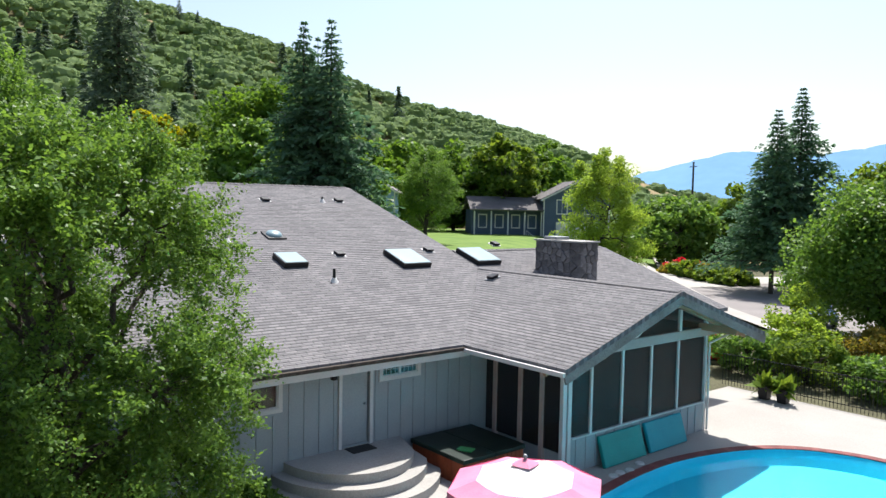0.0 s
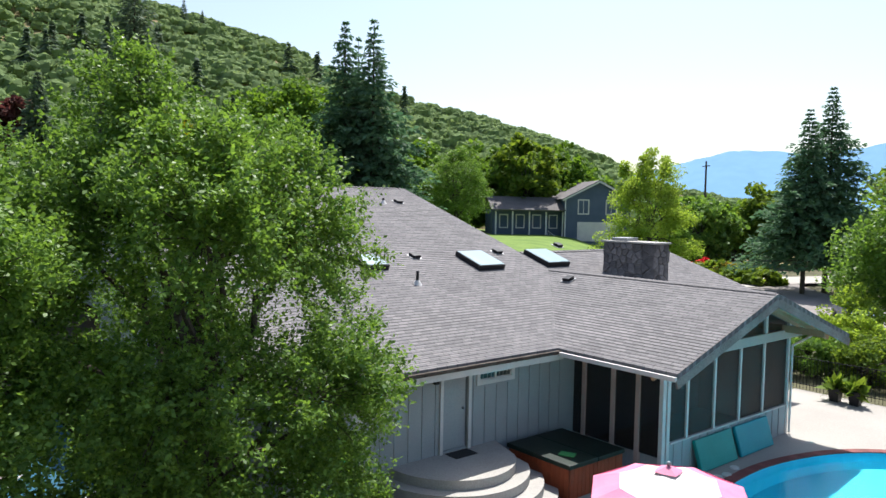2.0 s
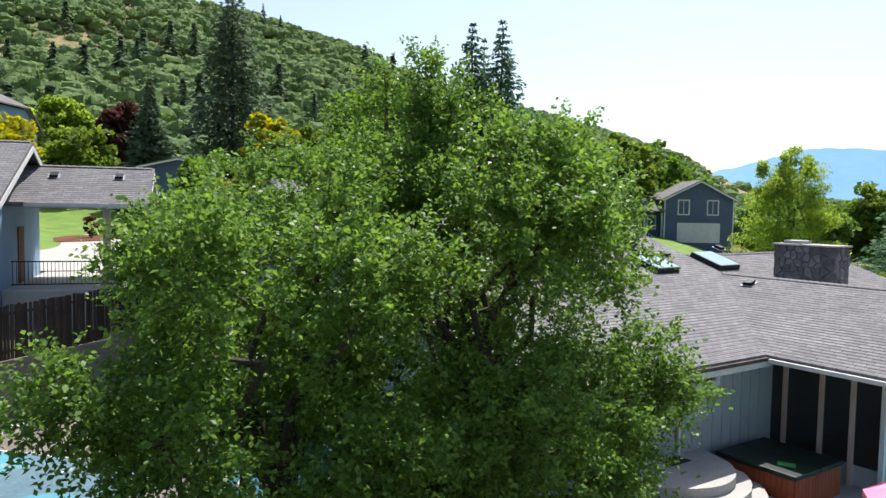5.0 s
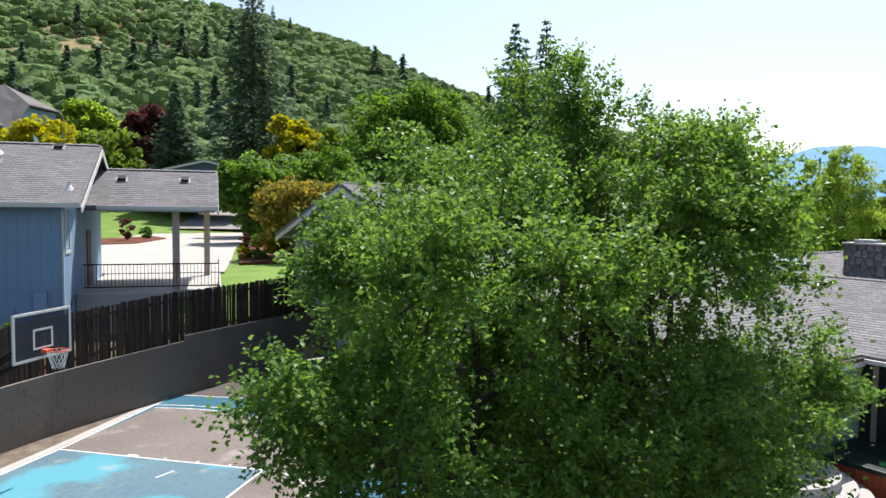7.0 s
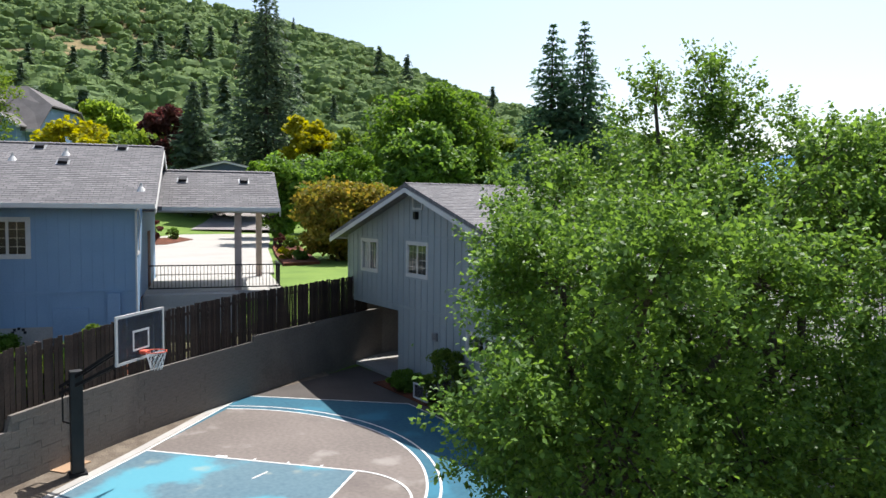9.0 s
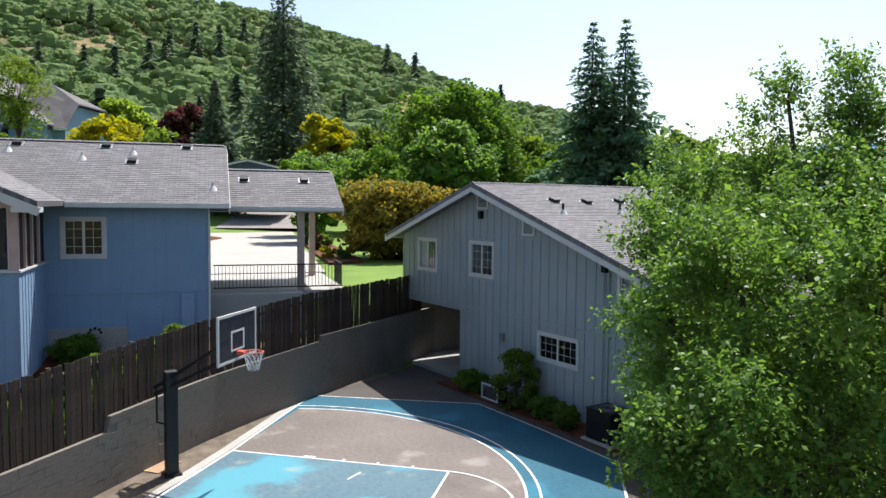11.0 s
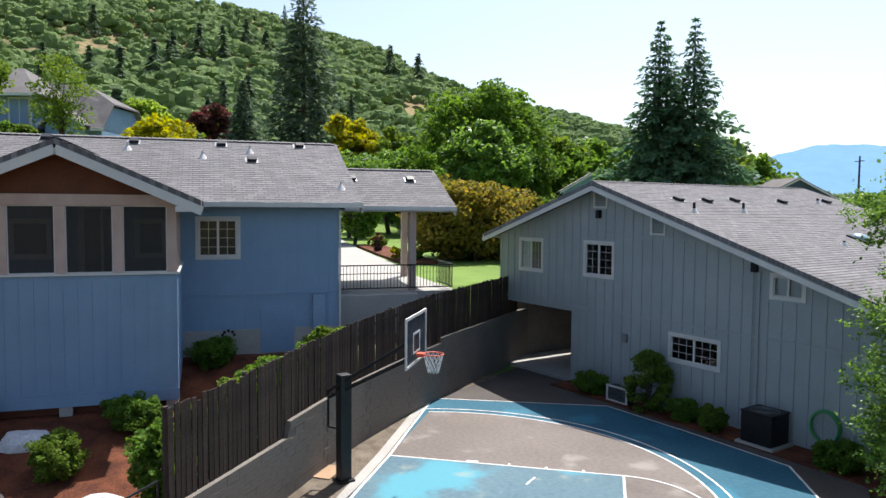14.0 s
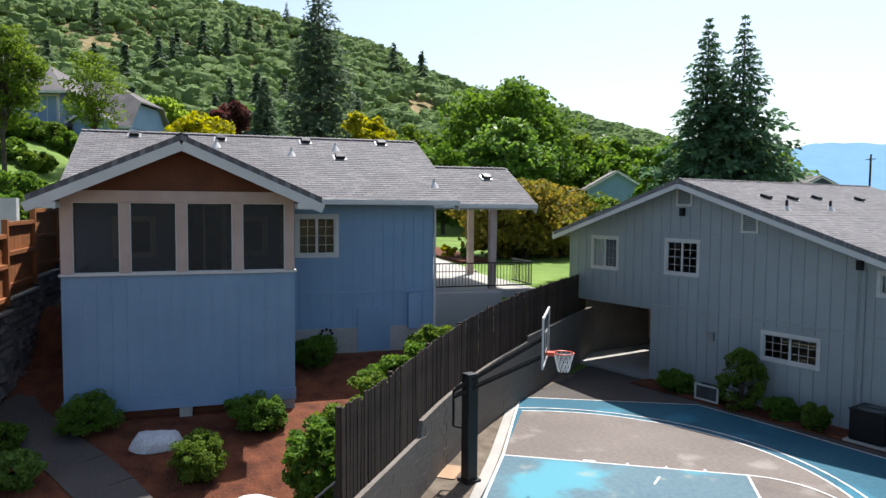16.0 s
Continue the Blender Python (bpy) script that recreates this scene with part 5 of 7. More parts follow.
def umbrella():
    u = thing("patio_umbrella", "open pink and cream market umbrella", "umbrella", pose(-8.15, 10.08, -0.44, 2.5, 0, 0))
    bm = bmesh.new()
    rod(bm, (0, 0, 0.08), (0, 0, 2.42), 0.025, 0.02, 12)
    part("pole", bm, GREY_METAL, u)
    bm = bmesh.new()
    rod(bm, (0, 0, 0), (0, 0, 0.1), 0.28, 0.24, 24)
    part("base", bm, CONCRETE, u)
    n, top, R = 8, 2.40, 1.42
    def pt(i, r, extra=0.0):
        a = 2 * math.pi * i / n + 0.25
        sag = 1 - 0.035 * math.sin(math.pi * min(1, r / R))
        return Vector((r * math.cos(a) * sag, r * math.sin(a) * sag, top - 0.44 * (r / R) ** 1.15 + extra))
    for nm, r0, r1, material, lab in (("canopy", 0.2, 0.93, CREAM, "cream canvas centre"), ("canopy_border", 0.93, R, PINK, "pink canvas border")):
        bm = bmesh.new()
        m = 5
        for i in range(n):
            rows = []
            for j in range(m + 1):
                r = r0 + (r1 - r0) * j / m
                row = []
                for s in range(5):
                    p = pt(i, r).lerp(pt(i + 1, r), s / 4)
                    p.z -= 0.03 * math.sin(math.pi * s / 4) * (r / R)
                    row.append(bm.verts.new(p))
                rows.append(row)
            for j in range(m):
                for s in range(4):
                    bm.faces.new((rows[j][s], rows[j + 1][s], rows[j + 1][s + 1], rows[j][s + 1]))
        bmesh.ops.remove_doubles(bm, verts=bm.verts, dist=0.001)
        part(nm, bm, material, u, lab)
    bm = bmesh.new()
    for i in range(n):
        p, q = pt(i, R), pt(i + 1, R)
        vs = [bm.verts.new(v) for v in (p, q, q - Vector((0, 0, 0.14)), p - Vector((0, 0, 0.14)))]
        bm.faces.new(vs)
    part("valance", bm, PINK, u, "pink hanging border")
    bm = bmesh.new()
    c = bm.verts.new((0, 0, top + 0.07))
    ring = [bm.verts.new((0.27 * math.cos(2 * math.pi * i / n + 0.25) * (1 if i % 2 else 0.8), 0.27 * math.sin(2 * math.pi * i / n + 0.25) * (1 if i % 2 else 0.8), top - 0.03)) for i in range(n)]
    for i in range(n):
        bm.faces.new((c, ring[i], ring[(i + 1) % n]))
    part("vent_cap", bm, PINK, u, "pink vent cap")
    bm = bmesh.new()
    bmesh.ops.create_uvsphere(bm, u_segments=12, v_segments=8, radius=0.045, matrix=Matrix.Translation((0, 0, top + 0.1)))
    part("finial", bm, GREY_METAL, u)
    for i in range(n):
        bm = bmesh.new()
        bar(bm, pt(i, 0.05, -0.02), pt(i, R, -0.02), 0.014)
        part("rib", bm, GREY_METAL, u)


umbrella()


# ---- hoop ----
def hoop():
    face = Vector((CU.x, CU.y, 0))
    side = Vector((-CU.y, CU.x, 0))
    base = Vector((-24.51, -5.43, 0))
    mid = Vector((-23.36, -4.2, 0))
    g = thing("basketball_hoop", "pole-mounted basketball hoop with clear backboard", "basketball hoop", Matrix.Translation(base))
    rel = mid - base
    def P(along, across, z):
        v = rel + face * along + side * across
        return Vector((v.x, v.y, z))
    part("pole", slab(-0.14, 0.14, -0.14, 0.14, 0.05, 2.5, 0.03), RUBBER, g, "black padded square pole")
    part("base_plate", slab(-0.2, 0.2, -0.2, 0.2, 0.0, 0.06, 0.01), BLACK, g)
    bm = bmesh.new()
    for s in (-0.12, 0.12):
        bar(bm, Vector((0, 0, 2.28)) + side * s - face * 0.35 - Vector((0, 0, 0.18)), P(-0.08, s, 3.35), 0.05, 0.07)
        bar(bm, Vector((0, 0, 1.95)) + side * s - face * 0.35, P(-0.08, s, 2.95), 0.05, 0.07)
    part("arm", bm, BLACK, g, "black lift arms")
    bm = bmesh.new()
    bar(bm, -face * 0.38 + Vector((0, 0, 1.25)), -face * 0.38 + Vector((0, 0, 2.1)), 0.04)
    bar(bm, -face * 0.38 + Vector((0, 0, 1.25)), Vector((0, 0, 1.2)), 0.04)
    part("crank", bm, BLACK, g)
    W, z0, z1 = 0.88, 2.84, 3.95
    bd = new("backboard")
    bd.parent = g
    def panel(a0, a1, b0, b1, y0=-0.02, y1=0.02):
        bm = bmesh.new()
        q = [P(y, a, z) for y in (y0, y1) for z in (b0, b1) for a in (a0, a1)]
        vs = [bm.verts.new(v) for v in q]
        for f in ((0, 2, 3, 1), (4, 5, 7, 6), (0, 1, 5, 4), (2, 6, 7, 3), (0, 4, 6, 2), (1, 3, 7, 5)):
            bm.faces.new([vs[i] for i in f])
        return bm
    part("glass", panel(-W + 0.05, W - 0.05, z0 + 0.05, z1 - 0.05, -0.008, 0.008), BOARD_GLASS, bd, "clear acrylic pane")
    for nm, a in (("frame_bar", (-W, W, z1 - 0.06, z1)), ("frame_bar", (-W, W, z0, z0 + 0.06)), ("frame_bar", (-W, -W + 0.06, z0 + 0.06, z1 - 0.06)), ("frame_bar", (W - 0.06, W, z0 + 0.06, z1 - 0.06))):
        part(nm, panel(*a), TRIM, bd, "white backboard frame")
    for a in ((-0.3, 0.3, 3.50, 3.55), (-0.3, 0.3, 3.08, 3.12), (-0.3, -0.25, 3.12, 3.5), (0.25, 0.3, 3.12, 3.5)):
        part("target_bar", panel(*a, 0.009, 0.014), LINE, bd, "white target square")
    rim = new("rim")
    rim.parent = g
    c = P(0.40, 0, 3.05)
    bm = bmesh.new()
    k = 28
    for i in range(k):
        a0, a1 = 2 * math.pi * i / k, 2 * math.pi * (i + 1) / k
        rod(bm, c + Vector((0.228 * math.cos(a0), 0.228 * math.sin(a0), 0)), c + Vector((0.228 * math.cos(a1), 0.228 * math.sin(a1), 0)), 0.013, 0.013, 6)
    part("ring", bm, ORANGE, rim, "orange steel ring")
    part("bracket", panel(-0.09, 0.09, 2.98, 3.06, 0.02, 0.2), ORANGE, rim)
    bm = bmesh.new()
    for i in range(12):
        for j in range(4):
            for sgn in (-0.5, 0.5):
                a0, a1 = 2 * math.pi * (i + sgn * j) / 12, 2 * math.pi * (i + sgn * (j + 1)) / 12
                r0, r1 = 0.225 - 0.026 * j, 0.225 - 0.026 * (j + 1)
                rod(bm, c + Vector((r0 * math.cos(a0), r0 * math.sin(a0), -0.105 * j)), c + Vector((r1 * math.cos(a1), r1 * math.sin(a1), -0.105 * (j + 1))), 0.007, 0.007, 4)
    part("net", bm, NET, rim, "white cord net")


hoop()


def loose_board():
    b = thing("plank", "flat weathered plywood board lying on gravel", "board", pose(-25.15, -5.5, 0.005, 0, 0, 128))
    part("sheet", slab(-0.42, 0.42, -0.22, 0.22, 0, 0.022, 0.004), TAN_WOOD, b)


loose_board()


# ---- plants ----
def cloud(name, pts, size, material, parent, seed, shape="oak", up=0.35, label="", along=None):
    """A mesh of many leaves at pts. along: the way each leaf points, where it is not free."""
    rng = np.random.default_rng(seed)
    pts = np.asarray(pts, float)
    n = len(pts)
    nrm = rng.normal(size=(n, 3))
    nrm[:, 2] = np.abs(nrm[:, 2]) + up
    nrm /= np.linalg.norm(nrm, axis=1)[:, None]
    t = rng.normal(size=(n, 3)) if along is None else np.asarray(along, float) + rng.normal(size=(n, 3)) * 0.25
    t -= nrm * (t * nrm).sum(1)[:, None]
    t /= np.linalg.norm(t, axis=1)[:, None]
    b = np.cross(nrm, t)
    sz = size * rng.uniform(0.65, 1.3, n)
    if shape == "oak":
        tm = np.array([(0, 0, 0), (0.4, 0.30, 0.07), (0.72, 0.24, 0.06), (1, 0, -0.04), (0.72, -0.24, 0.06), (0.4, -0.30, 0.07)])
        fc = np.array([(0, 3, 2, 1), (0, 5, 4, 3)])
    elif shape == "leaf":
        tm = np.array([(0, 0, 0), (0.48, 0.31, 0.08), (1, 0, -0.05), (0.55, -0.31, 0.08)])
        fc = np.array([(0, 3, 2, 1)])
    elif shape == "spray":
        tm = np.array([(0, 0.05, 0), (0.5, 0.24, -0.03), (1, 0.0, -0.14), (0.5, -0.24, -0.03)])
        fc = np.array([(0, 3, 2, 1)])
    else:
        tm = np.array([(-0.5, -0.45, 0), (0.5, -0.38, 0.06), (0.45, 0.5, 0), (-0.4, 0.42, 0.06)])
        fc = np.array([(0, 1, 2, 3)])
    k = len(tm)
    v = pts[:, None, :] + sz[:, None, None] * (tm[None, :, 0, None] * t[:, None] + tm[None, :, 1, None] * b[:, None] + tm[None, :, 2, None] * nrm[:, None])
    f = (fc[None] + (np.arange(n) * k)[:, None, None]).reshape(-1, 4)
    return raw(name, v.reshape(-1, 3), f, material, parent, label)


def raw(name, v, f, material, parent=None, label=""):
    me = bpy.data.meshes.new(name)
    me.vertices.add(len(v))
    me.vertices.foreach_set("co", np.asarray(v, np.float32).ravel())
    me.loops.add(f.size)
    me.loops.foreach_set("vertex_index", f.astype(np.int32).ravel())
    me.polygons.add(len(f))
    me.polygons.foreach_set("loop_start", (np.arange(len(f)) * 4).astype(np.int32))
    me.update(calc_edges=True)
    me.materials.append(material)
    ob = new(name, me)
    ob.parent = parent
    if label:
        ob["label"] = label
    return ob


def limb_path(bm, a, b, r0, r1, rng, bends=4, wobble=0.12):
    a, b = Vector(a), Vector(b)
    length = (b - a).length
    last, lr = a, r0
    for i in range(1, bends + 1):
        t = i / bends
        p = a.lerp(b, t)
        if i < bends:
            p += Vector(rng.normal(size=3)) * wobble * length * 0.35
        p.z += math.sin(math.pi * t) * length * 0.06
        r = r0 + (r1 - r0) * t
        rod(bm, last, p, lr, r, 7)
        last, lr = p, r


def broadleaf(label, x, y, height, radius, material, seed, base=0.25, clumps=60, per=90, leaf=0.3, shape="quad", squash=1.0, z=None, cat="tree", name="tree", lobes=0.3, taper=0.0, clump_r=0.24, hollow=0.5, leaders=0, inner=0):
    """A broad-leaved tree or shrub: trunk, limbs to the clumps, and a crown of leaf clumps."""
    if name == "shrub":
        per, leaf = int(per * 0.72), leaf * 1.14
    rng = np.random.default_rng(seed)
    z0 = ground_at(x, y) if z is None else z
    tr = thing(name, label, cat, Matrix.Translation((x, y, z0 - 0.05)))
    zb, zt = height * base, height
    cz, hz_ = (zb + zt) / 2, (zt - zb) / 2
    dirs = rng.normal(size=(clumps, 3))
    dirs /= np.linalg.norm(dirs, axis=1)[:, None]
    rad = (hollow + (1 - hollow) * rng.random(clumps) ** 0.5)
    bumps = np.array([1 + lobes * noise.noise((d[0] * 1.7 + seed, d[1] * 1.7, d[2] * 1.7)) * 1.6 for d in dirs])
    rad = rad * np.clip(bumps, 0.6, 1.25 - 0.25 * np.clip(dirs[:, 2] - 0.3, 0, 1)) * 0.9
    c = np.stack([dirs[:, 0] * rad * radius, dirs[:, 1] * rad * radius * squash, cz + dirs[:, 2] * rad * hz_], 1)
    if taper:
        k = 1 - taper * np.clip((c[:, 2] - zb) / (zt - zb), 0, 1)
        c[:, 0] *= k
        c[:, 1] *= k
    for i in range(leaders):
        a = 2 * math.pi * i / leaders + seed
        q = rng.uniform(0.1, 0.55) * radius
        extra = [(q * math.cos(a), q * math.sin(a) * squash, zt - hz_ * 0.36 + k * hz_ * (0.06 + 0.035 * (i % 3))) for k in range(3)]
        c = np.vstack([c, extra])
    cr = radius * clump_r
    m = len(c)
    sizes = cr * rng.uniform(0.7, 1.25, m)
    if leaders:
        sizes[-3 * leaders:] *= 0.55
    off = rng.normal(size=(m, per, 3))
    off /= np.maximum(1.0, np.linalg.norm(off, axis=2)[:, :, None] / 1.5)
    off[:, :, 2] *= 0.75
    pts = (c[:, None] + off * sizes[:, None, None] * 0.62).reshape(-1, 3)
    cloud("crown", pts, leaf, material, tr, seed + 1, shape, label="")
    if inner:
        core = c[rng.integers(0, m, inner)] * np.array([1, 1, 1]) + rng.normal(size=(inner, 3)) * cr * 0.55
        core[:, :2] *= 0.74
        core[:, 2] = zb + (core[:, 2] - zb) * 0.84
        cloud("inner_foliage", core, leaf * 1.5, material, tr, seed + 5, shape)
    bm = bmesh.new()
    tw = max(0.03, radius * 0.06)
    limb_path(bm, (0, 0, 0), (rng.normal() * 0.1 * radius, rng.normal() * 0.1 * radius, cz), tw, tw * 0.5, rng, 5, 0.05)
    part("trunk", bm, BARK, tr, "rough brown trunk")
    bm = bmesh.new()
    for i in rng.choice(m, min(m, 30), replace=False):
        limb_path(bm, (0, 0, zb * 0.8 + rng.random() * (cz - zb * 0.8)), c[i], tw * 0.32, tw * 0.06, rng, 4)
    part("branchwork", bm, BARK, tr)
    return tr


def conifer(label, x, y, height, radius, material, seed, z=None, base=0.06, whorls=46, arms=7, sprays=18, size=0.55, droop=0.2, power=0.95, name="conifer_tree"):
    rng = np.random.default_rng(seed)
    z0 = ground_at(x, y) if z is None else z
    tr = thing(name, label, "tree", Matrix.Translation((x, y, z0 - 0.05)))
    pts, way, big = [], [], []
    bm = bmesh.new()
    for i in range(whorls):
        t = base + (1 - base) * (i / (whorls - 1)) ** 0.9
        zc = t * height
        reach = radius * (1 - t) ** power + 0.025 * radius
        turn0 = rng.random() * 6.28
        for j in range(arms):
            a = turn0 + (j + rng.uniform(-0.3, 0.3)) * 2 * math.pi / arms
            ln = reach * rng.choice((0.5, 0.72, 0.9, 1.0, 1.2)) * rng.uniform(0.86, 1.1)
            d = np.array([math.cos(a), math.sin(a), 0])
            side = np.array([-d[1], d[0], 0])
            rise = rng.uniform(-0.05, 0.16)
            if ln > 0.5:
                rod(bm, (0, 0, zc), np.array([0, 0, zc]) + d * ln * 0.8 + np.array([0, 0, ln * 0.8 * (rise - droop * 0.64)]), 0.012 * ln + 0.008, 0.006, 4)
            k = max(4, int(sprays * ln / (size * 6.0)) + 3)
            for q in range(k):
                f = 0.12 + 0.88 * ((q + rng.random() * 0.7) / k) ** 0.8
                at = np.array([0, 0, zc]) + d * ln * f + np.array([0, 0, ln * (rise * f - droop * f * f)])
                for sgn in (-1, 1):
                    wide = 0.24 * ln * (1.05 - f) * rng.random() + 0.03
                    pts.append(at + side * sgn * wide + np.array([0, 0, -0.25 * wide]) + rng.normal(size=3) * 0.03 * ln)
                    way.append(d * 0.7 + side * sgn * 0.75 * rng.random() + np.array([0, 0, -0.25 - 0.25 * rng.random()]))
                    big.append(size * (0.38 + 0.62 * min(1.0, ln / (0.5 * radius))) * (0.75 if f > 0.8 else 1.0))
    part("branchwork", bm, BARK, tr)["kind"] = "stuff"
    cloud("needles", pts, np.array(big), material, tr, seed + 1, "spray", 0.9, along=way)
    bm = bmesh.new()
    rod(bm, (0, 0, 0), (0, 0, height * 0.6), height * 0.014, height * 0.007, 8)
    rod(bm, (0, 0, height * 0.6), (0, 0, height), height * 0.007, 0.01, 8)
    part("trunk", bm, BARK, tr, "straight dark trunk")
    return tr


def oak(label, x, y, z, masses, seed, leaf=0.077, height=4.0):
    """A spreading oak: a trunk, a limb to each foliage mass (x, y, z, radius), branches in the mass, and sprigs of leaves along the branches."""
    rng = np.random.default_rng(seed)
    tr = thing("oak_tree", label, "tree", Matrix.Translation((x, y, z)))
    org = np.array((x, y, z))
    pts, way = [], []
    core = []
    wood = bmesh.new()
    bm = bmesh.new()
    limb_path(bm, (0, 0, 0), (0.1, 0.1, height), 0.2, 0.09, rng, 6, 0.04)
    part("trunk", bm, BARK, tr, "rough brown trunk")
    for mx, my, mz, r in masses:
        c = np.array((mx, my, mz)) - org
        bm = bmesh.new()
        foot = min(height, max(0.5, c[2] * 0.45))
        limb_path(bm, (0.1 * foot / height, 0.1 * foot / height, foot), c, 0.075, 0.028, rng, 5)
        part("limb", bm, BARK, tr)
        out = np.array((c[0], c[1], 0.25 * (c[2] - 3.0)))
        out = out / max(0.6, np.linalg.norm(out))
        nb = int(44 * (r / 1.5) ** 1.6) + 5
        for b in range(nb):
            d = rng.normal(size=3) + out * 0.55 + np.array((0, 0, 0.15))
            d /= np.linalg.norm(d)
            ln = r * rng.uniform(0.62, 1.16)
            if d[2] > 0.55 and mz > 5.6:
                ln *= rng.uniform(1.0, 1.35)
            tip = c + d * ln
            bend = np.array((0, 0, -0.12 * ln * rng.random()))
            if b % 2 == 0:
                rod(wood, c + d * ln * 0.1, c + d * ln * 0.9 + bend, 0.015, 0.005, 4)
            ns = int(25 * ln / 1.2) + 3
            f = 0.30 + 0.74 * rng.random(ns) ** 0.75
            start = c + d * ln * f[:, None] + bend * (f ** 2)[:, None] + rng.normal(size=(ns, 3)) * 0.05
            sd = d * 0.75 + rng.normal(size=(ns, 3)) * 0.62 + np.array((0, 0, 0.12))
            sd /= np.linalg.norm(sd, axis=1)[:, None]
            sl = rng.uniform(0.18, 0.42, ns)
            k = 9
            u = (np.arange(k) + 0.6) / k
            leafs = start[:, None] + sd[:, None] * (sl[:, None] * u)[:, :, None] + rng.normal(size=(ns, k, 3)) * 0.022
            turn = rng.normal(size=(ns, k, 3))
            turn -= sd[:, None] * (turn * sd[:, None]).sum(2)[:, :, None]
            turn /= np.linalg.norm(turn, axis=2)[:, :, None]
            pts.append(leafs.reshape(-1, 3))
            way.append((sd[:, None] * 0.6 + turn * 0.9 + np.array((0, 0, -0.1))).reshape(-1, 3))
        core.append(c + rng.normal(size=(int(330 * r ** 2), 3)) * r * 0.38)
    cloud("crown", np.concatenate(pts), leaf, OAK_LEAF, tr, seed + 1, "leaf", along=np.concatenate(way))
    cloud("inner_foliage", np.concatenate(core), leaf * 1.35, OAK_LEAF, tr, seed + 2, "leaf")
    part("branchwork", wood, BARK, tr)["kind"] = "stuff"
    return tr


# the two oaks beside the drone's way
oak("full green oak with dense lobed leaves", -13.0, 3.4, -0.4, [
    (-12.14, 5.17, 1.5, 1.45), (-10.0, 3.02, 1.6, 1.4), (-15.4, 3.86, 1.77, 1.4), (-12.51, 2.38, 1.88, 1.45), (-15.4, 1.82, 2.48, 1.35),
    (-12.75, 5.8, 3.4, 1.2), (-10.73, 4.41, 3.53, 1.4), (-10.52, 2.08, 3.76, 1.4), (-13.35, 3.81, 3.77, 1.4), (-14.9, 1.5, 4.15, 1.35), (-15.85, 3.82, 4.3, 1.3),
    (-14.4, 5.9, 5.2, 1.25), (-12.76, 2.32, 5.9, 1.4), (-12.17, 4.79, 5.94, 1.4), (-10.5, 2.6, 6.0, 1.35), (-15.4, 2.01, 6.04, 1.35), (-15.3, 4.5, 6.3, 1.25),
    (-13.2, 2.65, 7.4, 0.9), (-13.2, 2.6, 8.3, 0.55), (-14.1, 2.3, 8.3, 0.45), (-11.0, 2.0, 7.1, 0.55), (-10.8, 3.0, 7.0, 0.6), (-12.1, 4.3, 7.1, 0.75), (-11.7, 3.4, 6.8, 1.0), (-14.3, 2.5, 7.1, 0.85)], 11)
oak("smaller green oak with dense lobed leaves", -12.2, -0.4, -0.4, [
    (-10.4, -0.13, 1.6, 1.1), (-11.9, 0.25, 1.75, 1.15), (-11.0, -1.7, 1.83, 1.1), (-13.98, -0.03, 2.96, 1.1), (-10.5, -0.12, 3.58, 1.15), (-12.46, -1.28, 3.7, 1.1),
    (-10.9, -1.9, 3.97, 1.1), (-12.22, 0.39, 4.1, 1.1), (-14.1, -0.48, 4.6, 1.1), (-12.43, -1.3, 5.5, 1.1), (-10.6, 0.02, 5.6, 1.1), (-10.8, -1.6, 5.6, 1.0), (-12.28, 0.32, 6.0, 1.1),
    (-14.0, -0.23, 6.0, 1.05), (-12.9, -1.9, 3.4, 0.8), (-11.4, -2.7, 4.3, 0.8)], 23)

# conifers behind the house
conifer("tall dark green cedar with drooping tips", -38.25, 21.76, 13.9, 5.0, NEEDLE, 31, whorls=33, arms=9, size=0.5, sprays=22, power=1.05)
conifer("tall dark green cedar with drooping tips", -36.44, 22.56, 13.8, 5.0, NEEDLE, 32, whorls=33, arms=9, size=0.5, sprays=22, power=1.05)
conifer("slender dark green cedar between two taller ones", -38.6, 22.9, 13.2, 3.4, NEEDLE, 33, whorls=26, arms=6, size=0.5, sprays=18, power=1.05)
conifer("tall blue-green cedar beside the street", -28.65, 60.6, 15.6, 6.8, NEEDLE, 34, base=0.2, whorls=34, arms=9, size=0.6, sprays=21, power=1.05)
conifer("tall blue-green cedar beside the street", -28.4, 64.3, 17.8, 7.2, NEEDLE, 35, base=0.2, whorls=36, arms=9, size=0.6, sprays=21, power=1.05)
conifer("very tall dark fir on the slope", -116.2, 32.7, 35.0, 9.0, DEEP_NEEDLE, 36, whorls=46, arms=7, size=1.15, power=0.75, sprays=13, droop=0.4)
for rx, ry, rh in ((-375.0, 132.6, 15.0), (-372.0, 141.0, 11.0)):
    conifer("lone fir standing out on the ridge", rx, ry, rh, rh * 0.24, DEEP_NEEDLE, int(rh), whorls=18, arms=6, size=1.0, sprays=10)
conifer("dark bluish spruce behind the houses", -94.0, 15.7, 15.5, 4.4, DEEP_NEEDLE, 37, whorls=30, arms=9, size=1.0, sprays=14)

